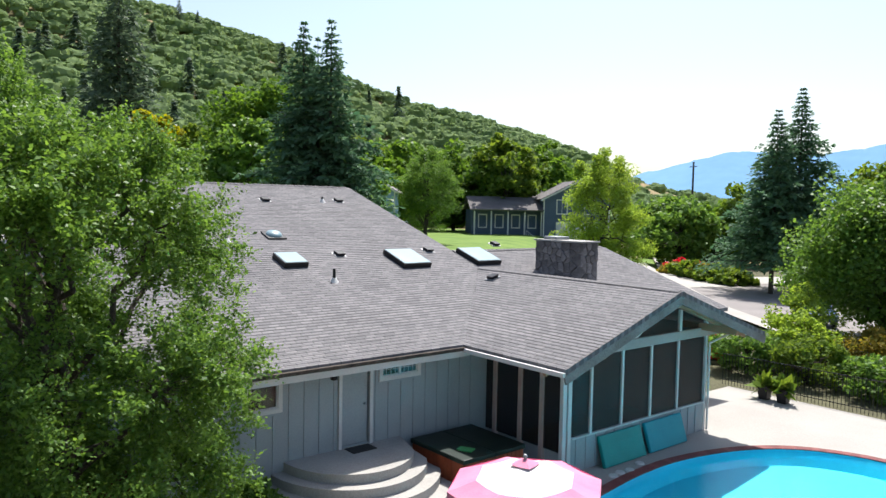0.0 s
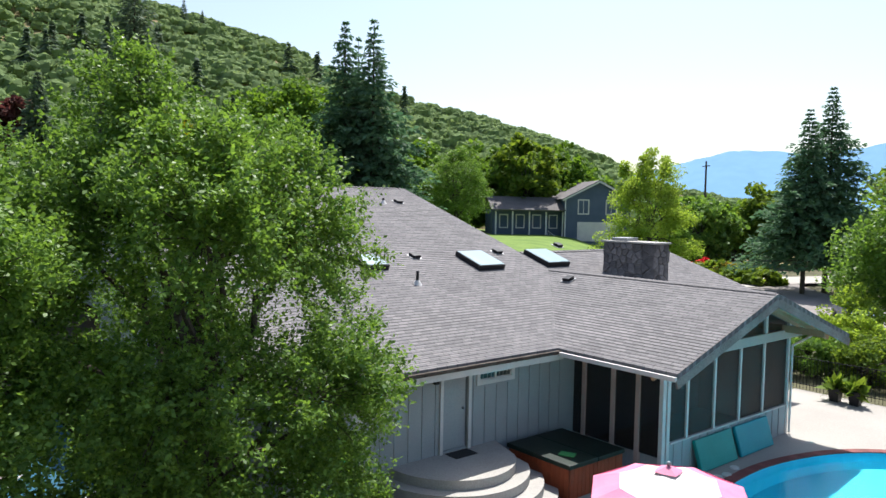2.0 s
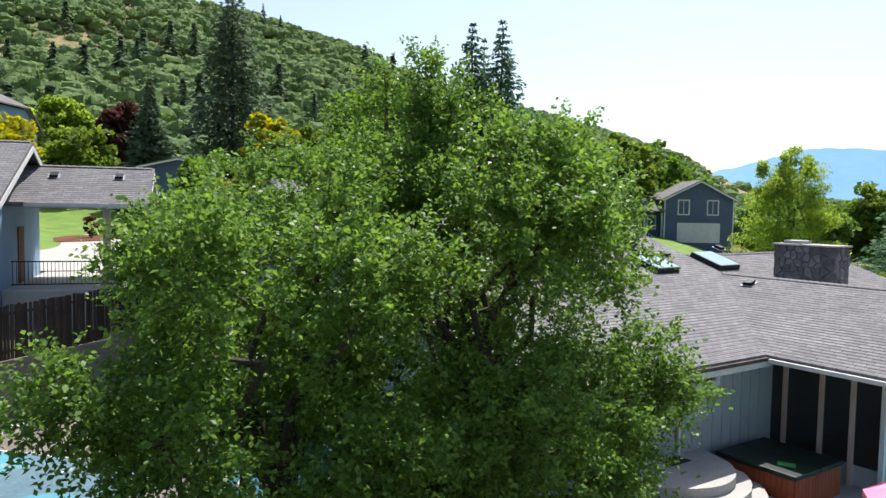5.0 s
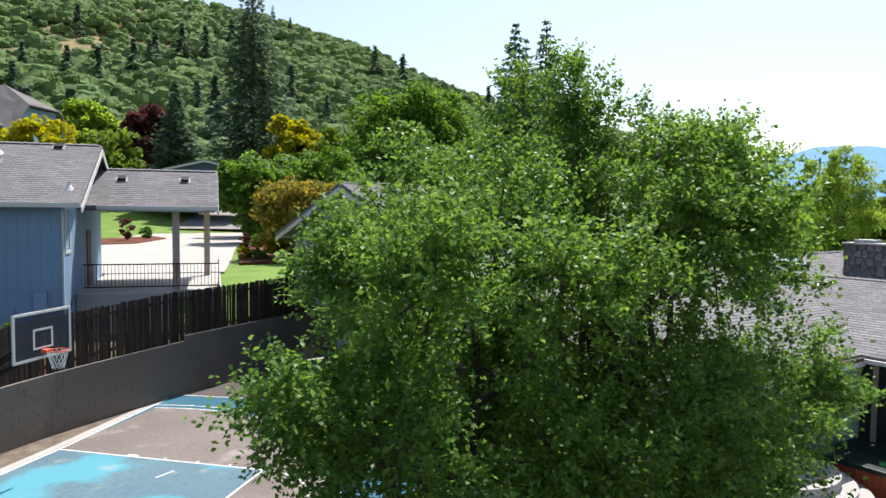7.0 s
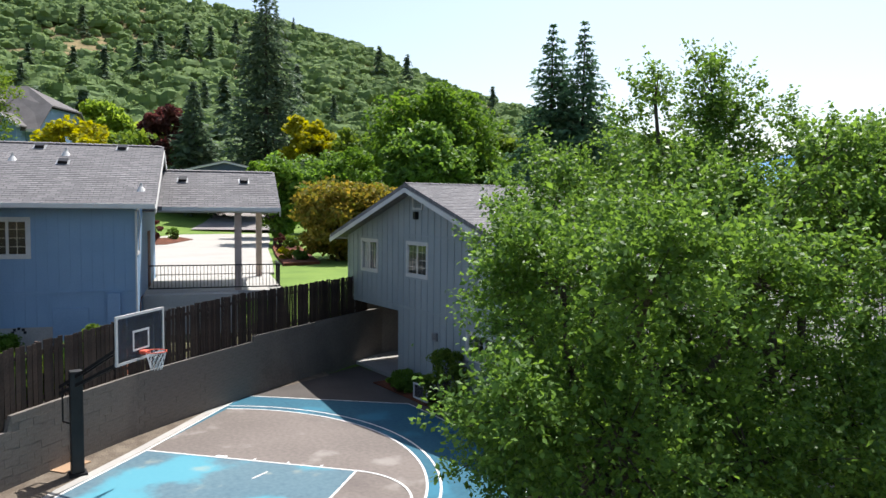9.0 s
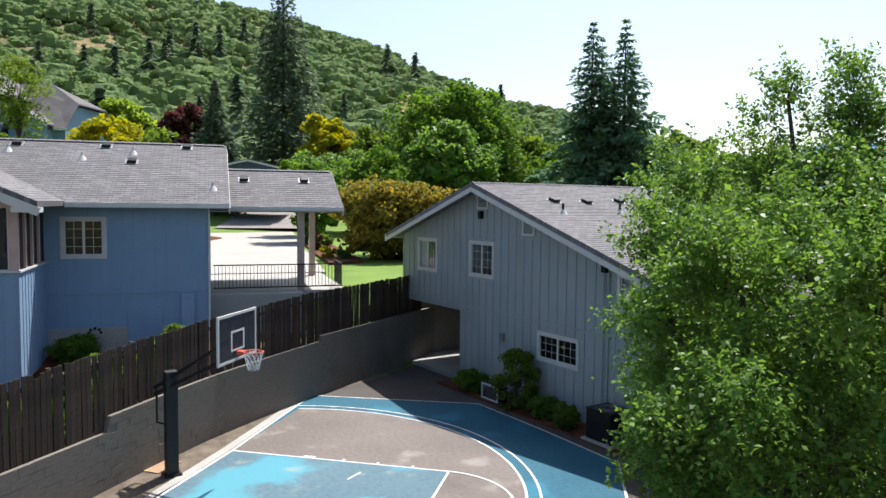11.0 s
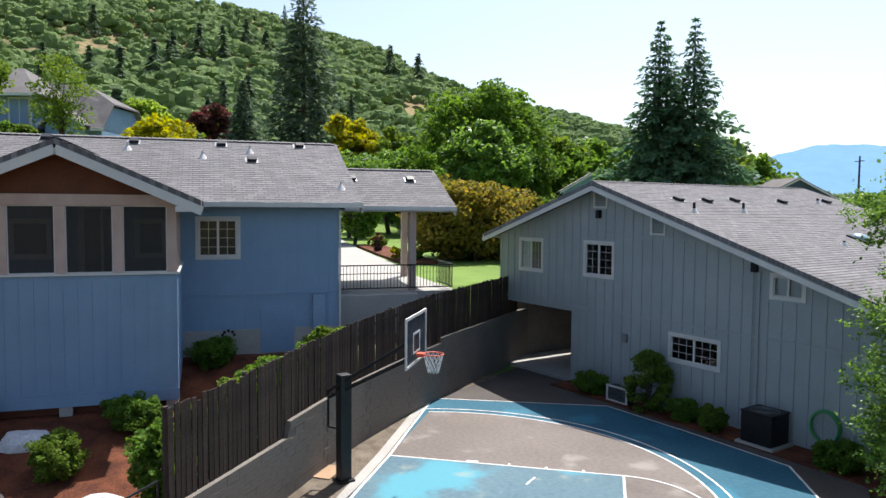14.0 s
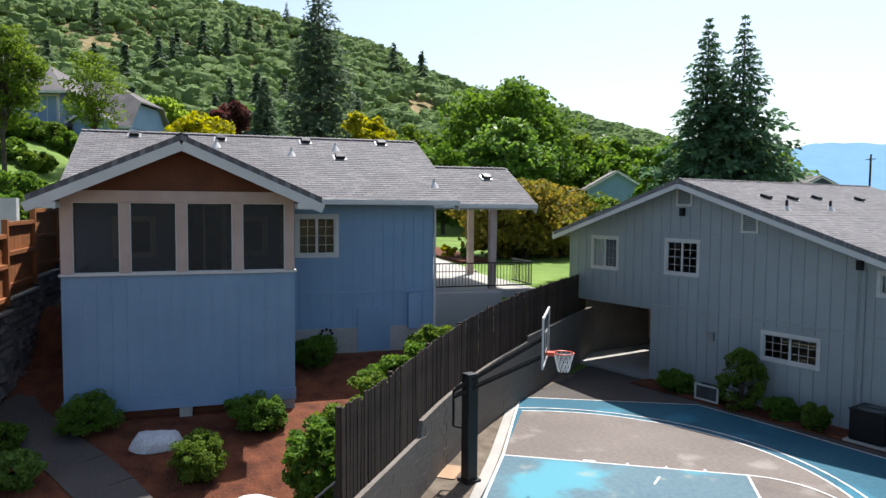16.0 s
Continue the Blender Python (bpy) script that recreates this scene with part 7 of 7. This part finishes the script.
# ---- along the court wall of the main house ----
def court_side():
    tagged(part("planting_strip", flat([(-28.7, 4.75), (-28.7, 5.815), (-14.5, 5.815), (-14.5, 4.2), (-18.9, 4.6), (-21.0, 4.75)], -0.2, 0.03), MULCH), "dark mulch strip along the house wall", "mulch", kind="structure")
    a = thing("heat_pump", "low air-conditioning unit with pale frame", "air conditioner", pose(-25.65, 5.08, 0.03))
    part("body", slab(-0.42, 0.42, -0.2, 0.2, 0.03, 0.5, 0.015), BLACK, a)
    bm = bmesh.new()
    for q in ((-0.44, -0.38, 0.02, 0.54), (0.38, 0.44, 0.02, 0.54), (-0.38, 0.38, 0.02, 0.07), (-0.38, 0.38, 0.48, 0.54)):
        box(bm, q[0], q[1], -0.225, -0.19, q[2], q[3])
    part("frame", bm, TRIM, a, "pale metal frame")
    for i in range(9):
        part("louvre", slab(-0.38, 0.38, -0.215, -0.2, 0.09 + i * 0.043, 0.10 + i * 0.043), GREY_METAL, a)
    c = thing("condenser", "large dark air-conditioning condenser on a pad", "air conditioner", pose(-20.7, 5.2, 0.03))
    part("pad", slab(-0.55, 0.55, -0.5, 0.5, 0, 0.06), CONCRETE, c)
    part("body", slab(-0.45, 0.45, -0.42, 0.42, 0.06, 0.9, 0.04), BLACK, c)
    for i in range(16):
        z = 0.13 + i * 0.046
        part("louvre", slab(-0.4, 0.4, -0.435, -0.422, z, z + 0.02), BLACK, c)
    bm = bmesh.new()
    for r in (0.12, 0.2, 0.28, 0.36):
        for i in range(20):
            a0, a1 = 2 * math.pi * i / 20, 2 * math.pi * (i + 1) / 20
            rod(bm, (r * math.cos(a0), r * math.sin(a0), 0.92), (r * math.cos(a1), r * math.sin(a1), 0.92), 0.008, 0.008, 4)
    part("fan_grille", bm, GREY_METAL, c)
    part("top_rim", slab(-0.47, 0.47, -0.44, 0.44, 0.88, 0.915, 0.01), BLACK, c)
    h = thing("garden_hose", "coiled green garden hose on the wall", "hose", pose(-19.35, 5.66, 0.75))
    for k in range(4):
        bm = bmesh.new()
        r = 0.36 + 0.03 * (k % 2)
        for i in range(28):
            a0, a1 = 2 * math.pi * i / 28, 2 * math.pi * (i + 1) / 28
            rod(bm, (r * math.cos(a0), 0.03 * k, r * math.sin(a0) * 1.1), (r * math.cos(a1), 0.03 * k, r * math.sin(a1) * 1.1), 0.02, 0.02, 6)
        part("coil", bm, GREEN, h)
    for i, (x, y, hh, r, mm, lab) in enumerate(((-27.1, 5.2, 0.75, 0.62, MAPLE_LEAF, "dark low shrub against the wall"), (-24.55, 5.1, 2.05, 0.78, HEDGE_LEAF, "tall leafy green shrub against the wall"), (-23.3, 5.2, 0.7, 0.5, MAPLE_LEAF, "low green shrub against the wall"), (-22.2, 5.0, 0.85, 0.38, HEDGE_LEAF, "small pale sapling by the wall"), (-18.6, 5.0, 0.8, 0.6, MAPLE_LEAF, "low green shrub against the wall"), (-16.9, 4.9, 1.2, 0.8, MAPLE_LEAF, "leafy shrub against the wall"))):
        broadleaf(lab, x, y, hh, r, mm, 230 + i, base=0.0, clumps=70, per=130, leaf=0.05, z=0.02, cat="shrub", name="shrub", hollow=0.5)
    broadleaf("leafy green shrub beside the stoop", -13.6, 7.3, 1.0, 0.75, OAK_LEAF, 240, base=0.0, clumps=50, per=70, leaf=0.08, z=-0.5, cat="shrub", name="shrub")


court_side()


# ---- beyond the patio ----
def beyond():
    f = thing("iron_fence", "black iron fence along the patio's edge", "fence", kind="structure")
    bm = bmesh.new()
    for z in (-0.3, 0.75):
        bar(bm, (-14.5, 28.0, z), (2.0, 28.0, z), 0.03)
    part("rail", bm, BLACK, f)
    first = None
    x = -14.5
    while x < 0:
        m = Matrix.Translation((x, 28.0, -0.5))
        if first is None:
            first = part("picket", slab(-0.008, 0.008, -0.008, 0.008, 0, 1.28), BLACK, f)
            first.matrix_local = m
        else:
            again(first, m, f)
        x += 0.13
    for i, x in enumerate((-12.2, -11.5)):
        p = thing("plant_pot", "dark square pot with spiky leaves on the patio", "potted plant", pose(x, 26.9, -0.44), group="plant pots")
        bm = bmesh.new()
        vs = box(bm, -0.2, 0.2, -0.2, 0.2, 0, 0.5)
        for v in vs[:4]:
            v.co.x *= 0.75
            v.co.y *= 0.75
        part("pot", bm, BLACK, p)
        rng = np.random.default_rng(300 + i)
        a = rng.random(60) * 2 * math.pi
        w = np.stack([np.cos(a), np.sin(a), rng.uniform(0.4, 1.6, 60)], 1)
        cloud("leaves", np.tile((0, 0, 0.5), (60, 1)) + rng.normal(size=(60, 3)) * 0.04, 0.55, HEDGE_LEAF, p, 310 + i, "spray", 0.0, along=w)
    b = thing("diving_board", "white diving board over the pool", "diving board", pose(-5.2, 23.4, -0.44, 0, 0, -60))
    part("board", slab(-0.9, 1.4, -0.24, 0.24, 0.3, 0.35, 0.01), TRIM, b)
    part("stand", slab(0.5, 1.1, -0.2, 0.2, 0.0, 0.3, 0.02), GREY_METAL, b)
    def strip(name, pts, w, material, lab, lift=0.06):
        left, right = [], []
        n = len(pts)
        for i, p in enumerate(pts):
            a, c = pts[max(0, i - 1)], pts[min(n - 1, i + 1)]
            d = Vector((c[0] - a[0], c[1] - a[1])).normalized()
            left.append((p[0] - d.y * w / 2, p[1] + d.x * w / 2))
            right.append((p[0] + d.y * w / 2, p[1] - d.x * w / 2))
        bm = bmesh.new()
        lv = [bm.verts.new((x, y, ground_at(*q) + lift)) for (x, y), q in zip(left, pts)]
        rv = [bm.verts.new((x, y, ground_at(*q) + lift)) for (x, y), q in zip(right, pts)]
        for i in range(n - 1):
            bm.faces.new((lv[i], rv[i], rv[i + 1], lv[i + 1]))
        for fc in bm.faces:
            fc.normal_update()
            if fc.normal.z < 0:
                fc.normal_flip()
        ob = part(name, bm, material)
        tagged(ob, lab, "road", kind="structure")
        return left, right
    line = [(8.0, 36.5), (-6.0, 41.0), (-16.0, 46.0), (-24.0, 52.5), (-32.0, 61.0), (-40.0, 71.0), (-48.0, 82.0), (-56.0, 93.0)]
    def dense(pts, k=6):
        return [tuple(Vector(a).lerp(Vector(b), j / k)) for a, b in zip(pts, pts[1:]) for j in range(k)] + [pts[-1]]
    strip("road", dense(line), 8.5, STREET, "grey residential street", 0.25)
    strip("pavement", dense([(x - 2.9, y - 3.9) for x, y in line]), 1.4, PALE_CONCRETE, "pale pavement with kerb", 0.37)
    strip("driveway", dense([(-36.0, 68.0), (-33.0, 76.0), (-30.0, 84.0)]), 6.0, PALE_CONCRETE, "pale driveway off the street", 0.3)
    strip("driveway", dense([(-34.0, 60.0), (-42.0, 63.0), (-52.0, 72.0)]), 4.5, PALE_CONCRETE, "pale driveway to the blue house", 0.3)
    # utility pole beyond the street
    up_ = thing("utility_pole", "thin bare wooden utility pole far beyond the street", "utility pole", pose(-83.32, 136.67, ground_at(-83.32, 136.67) - 0.2))
    tall = 16.7 - ground_at(-83.32, 136.67) + 0.2
    bm = bmesh.new()
    rod(bm, (0, 0, 0), (0, 0, tall), 0.26, 0.18, 8)
    part("pole", bm, BARK, up_)
    bm = bmesh.new()
    bar(bm, (-1.2, 0.6, tall - 1.0), (1.2, -0.6, tall - 1.0), 0.16)
    part("crossarm", bm, BARK, up_)
    # parked car under the trees
    car = thing("parked_car", "dark blue car parked in tree shade", "car", pose(-19.3, 47.2, ground_at(-19.3, 47.2) + 0.25, 0, 0, 128))
    prof = [(-2.1, 0.35), (-2.15, 0.75), (-1.5, 0.88), (-0.9, 1.4), (0.6, 1.42), (1.25, 0.92), (2.05, 0.80), (2.15, 0.4)]
    bm = bmesh.new()
    l = [bm.verts.new((x, -0.85 if z < 1 else -0.68, z)) for x, z in prof]
    r = [bm.verts.new((x, 0.85 if z < 1 else 0.68, z)) for x, z in prof]
    bm.faces.new(l); bm.faces.new(r[::-1])
    for i in range(len(prof)):
        j = (i + 1) % len(prof)
        bm.faces.new((l[j], l[i], r[i], r[j]))
    bmesh.ops.bevel(bm, geom=list(bm.edges), offset=0.06, segments=2, affect="EDGES")
    part("body", bm, CAR_BLUE, car)
    for sx in (-1.3, 1.3):
        for sy in (-0.8, 0.8):
            bm = bmesh.new()
            rod(bm, (sx, sy - 0.1, 0.32), (sx, sy + 0.1, 0.32), 0.32, 0.32, 18)
            part("wheel", bm, RUBBER, car)
    bm = bmesh.new()
    for s_ in (-0.72, 0.72):
        box(bm, -0.8, 0.9, s_ - 0.02, s_ + 0.02, 0.95, 1.3)
    part("side_window", bm, DARK, car, "dark side windows")


beyond()


def far_house(label, x, y, yaw, w, d, eave, peak, material, roof, z=None, windows=(), garage=None, wing=None):
    """A far house: gable front on local x, ridge along local y."""
    z = ground_at(x, y) - 0.1 if z is None else z
    h = thing("house", label, "house", pose(x, y, z, 0, 0, yaw))
    bm = bmesh.new()
    lo = [(0, 0), (w, 0), (w, d), (0, d)]
    box(bm, 0, w, 0, d, -1.5, eave)
    part("wall", bm, material, h)
    for yy in (0.0, d):
        bm = bmesh.new()
        bm.faces.new([bm.verts.new(p) for p in ((0, yy, eave), (w, yy, eave), (w / 2, yy, peak - 0.1))])
        part("gable_wall", bm, material, h)
    for sgn in (-1, 1):
        bm = bmesh.new()
        e = w / 2 + 0.45
        dz = (peak - eave) / (w / 2) * e
        bar(bm, (w / 2 + sgn * e / 2, -0.45, peak - dz / 2), (w / 2 + sgn * e / 2, d + 0.45, peak - dz / 2), math.hypot(e, dz), 0.14, up=(-sgn * -dz, 0, e))
        part("roof", bm, roof, h, "grey shingled roof")
        bm = bmesh.new()
        bar(bm, (w / 2, -0.47, peak - 0.12), (w / 2 + sgn * e, -0.47, peak - 0.12 - dz), 0.05, 0.2)
        part("rake_board", bm, TRIM, h)
    for cx in (0.0, w):
        part("corner_board", slab(cx - 0.07, cx + 0.07, -0.03, 0.05, -1.5, eave), TRIM, h)
    for wx, wz, ww, wh in windows:
        window(h, Matrix.Translation((wx, -0.01, wz)), ww, wh, 2, (0, 0), (0, 1), deep=0.06)
    if garage:
        part("garage_door", slab(garage[0], garage[1], -0.06, -0.01, garage[2], garage[3]), TRIM, h, "white garage door")
    if wing:
        wl, wd, we, wp = wing
        bm = bmesh.new()
        box(bm, -wl, 0, 1.6, 1.6 + wd, -1.5, we)
        part("wall", bm, material, h)
        for sgn in (-1, 1):
            bm = bmesh.new()
            my = 1.0 + wd / 2
            e = wd / 2 + 1.2
            dz = wp - we
            bar(bm, (-wl - 0.4, my + sgn * e / 2, wp - dz / 2), (0, my + sgn * e / 2, wp - dz / 2), math.hypot(e, dz), 0.14, up=(0, sgn * dz, e))
            part("roof", bm, roof, h)
        n = 5
        for i in range(n):
            px = -wl + 0.2 + (wl - 0.4) * i / (n - 1)
            part("porch_post", slab(px - 0.08, px + 0.08, 0.3, 0.46, 0.0, we - 0.15), TRIM, h, "white porch post")
        for i in range(n - 1):
            px = -wl + 0.9 + (wl - 0.4) * i / (n - 1)
            window(h, Matrix.Translation((px, 1.58, 1.2)), 0.9, 1.5, 1, (0, 0), deep=0.06)
        bm = bmesh.new()
        bar(bm, (-2.0, 0.3, 0.9), (-0.3, -1.6, -0.6), 0.06)
        bar(bm, (-2.0, 0.3, 0.2), (-0.3, -1.6, -1.2), 0.06)
        for i in range(9):
            a = Vector((-2.0, 0.3, 0.2)).lerp(Vector((-0.3, -1.6, -1.2)), i / 8)
            bar(bm, a, a + Vector((0, 0, 0.65)), 0.04)
        part("stair_rail", bm, TRIM, h)
        part("porch_deck", slab(-wl, 0, 0.2, 1.6, -1.2, 0.0), BLUE_SIDING, h)
    return h


far_house("two-storey dark blue house with white trim and porch", -58.7, 65.0, 55.7, 8.0, 12.0, 4.9, 6.95, BLUE_SIDING, FAR_ROOF, z=2.85, windows=((1.6, 3.0, 1.2, 1.6), (5.0, 3.0, 1.2, 1.6)), garage=(1.5, 6.5, -0.3, 2.0), wing=(8.5, 6.0, 3.3, 4.9))
far_house("small grey house with a pale roof among trees", -67.5, 42.0, 50, 6.0, 6.0, 2.4, 4.2, SIDING_N, STREET, z=5.75)
def slope_house():
    """The two-storey house above the lawn: local x along its front, y away from the street."""
    h = thing("house", "grey-blue two-storey house with hipped roofs on the slope", "house", pose(-86.84, -11.3, 10.45, 0, 0, 55.8))
    part("wall", slab(-4.2, 5.25, 0.0, 9.0, -2.0, 5.3), SIDING_N, h)
    part("wall", slab(5.25, 10.6, 2.0, 11.0, -2.0, 2.6), SIDING_N, h)
    part("porch_wall", slab(6.2, 9.4, 0.6, 2.0, -2.0, 2.75), SIDING_N, h)
    def faces(name, vs, fs, material, lab=""):
        bm = bmesh.new()
        q = [bm.verts.new(v) for v in vs]
        for f in fs:
            bm.faces.new([q[i] for i in f])
        low = bmesh.ops.extrude_face_region(bm, geom=list(bm.faces))
        for v in low["geom"]:
            if isinstance(v, bmesh.types.BMVert):
                v.co.z += 0.14
        bmesh.ops.recalc_face_normals(bm, faces=list(bm.faces))
        return part(name, bm, material, h, lab)
    faces("roof", [(-5.2, -1.0, 5.2), (6.4, -1.0, 5.2), (6.4, 10.0, 5.2), (-5.2, 10.0, 5.2), (0.2, 4.5, 8.3), (2.2, 4.5, 8.3)], [(0, 1, 5, 4), (1, 2, 5), (2, 3, 4, 5), (3, 0, 4)], FAR_ROOF, "grey shingled hip roof")
    faces("roof", [(3.0, 1.2, 2.4), (11.1, 1.2, 2.4), (11.1, 11.6, 2.4), (3.0, 11.6, 2.4), (3.0, 6.4, 7.1), (7.2, 6.4, 7.1), (11.1, 3.6, 4.9), (11.1, 9.0, 4.9)], [(0, 1, 6, 5, 4), (5, 6, 7), (2, 3, 4, 5, 7)], FAR_ROOF, "grey shingled roof of the lower wing")
    faces("roof", [(5.7, 0.2, 2.7), (7.8, 0.2, 4.0), (7.8, 4.0, 4.0), (5.7, 3.0, 2.7)], [(0, 1, 2, 3)], FAR_ROOF)
    faces("roof", [(9.9, 0.2, 2.7), (7.8, 0.2, 4.0), (7.8, 4.0, 4.0), (9.9, 3.0, 2.7)], [(0, 1, 2, 3)], FAR_ROOF)
    bm = bmesh.new()
    bm.faces.new([bm.verts.new(p) for p in ((10.6, 1.7, 2.4), (10.6, 11.2, 2.4), (10.6, 9.0, 4.85), (10.6, 3.6, 4.85))])
    part("gable_wall", bm, SIDING_N, h)
    bm = bmesh.new()
    bm.faces.new([bm.verts.new(p) for p in ((6.2, 0.6, 2.75), (9.4, 0.6, 2.75), (7.8, 0.6, 3.9))])
    part("gable_wall", bm, SIDING_N, h)
    for sx in (-1, 1):
        bm = bmesh.new()
        bar(bm, (7.8, 0.15, 4.0), (7.8 + sx * 2.15, 0.15, 2.68), 0.06, 0.24)
        part("rake_board", bm, TRIM, h)
    bm = bmesh.new()
    for i in range(16):
        a0, a1 = 2 * math.pi * i / 16, 2 * math.pi * (i + 1) / 16
        rod(bm, (7.8 + 0.3 * math.cos(a0), 0.57, 3.2 + 0.3 * math.sin(a0)), (7.8 + 0.3 * math.cos(a1), 0.57, 3.2 + 0.3 * math.sin(a1)), 0.06, 0.06, 6)
    part("round_window", bm, TRIM, h, "white round attic vent")
    for x0, x1, y0, z in ((-5.25, 6.45, -1.03, 5.12), (9.95, 11.15, 1.17, 2.32)):
        part("fascia", slab(x0, x1, y0, y0 + 0.04, z, z + 0.24), TRIM, h)
    for wx, wz, ww, wh in ((3.4, 2.7, 1.75, 2.3), (3.2, 0.3, 2.0, 1.9), (-0.2, 0.4, 1.5, 1.8), (-2.9, 2.9, 1.5, 1.5)):
        window(h, Matrix.Translation((wx, -0.01, wz)), ww, wh, 2, (2, 1), (), deep=0.06)
    for cx in (-4.2, 5.25):
        part("corner_board", slab(cx - 0.1, cx + 0.1, -0.04, 0.05, -2.0, 5.2), TRIM, h)


slope_house()
far_house("low dark house half hidden by trees", -88.0, 13.5, 60, 8.0, 6.0, 2.3, 3.2, BLUE_SIDING, FAR_ROOF, z=7.9)

for i in range(7):
    hx, hy = -84.5 + 0.75 * i, -12.2 + 1.1 * i
    broadleaf("clipped dark green hedge below the house", hx, hy, 1.9, 1.5, MAPLE_LEAF if i % 2 else HEDGE_LEAF, 460 + i, base=0.0, clumps=50, per=70, leaf=0.16, cat="hedge", name="hedge", hollow=0.7)
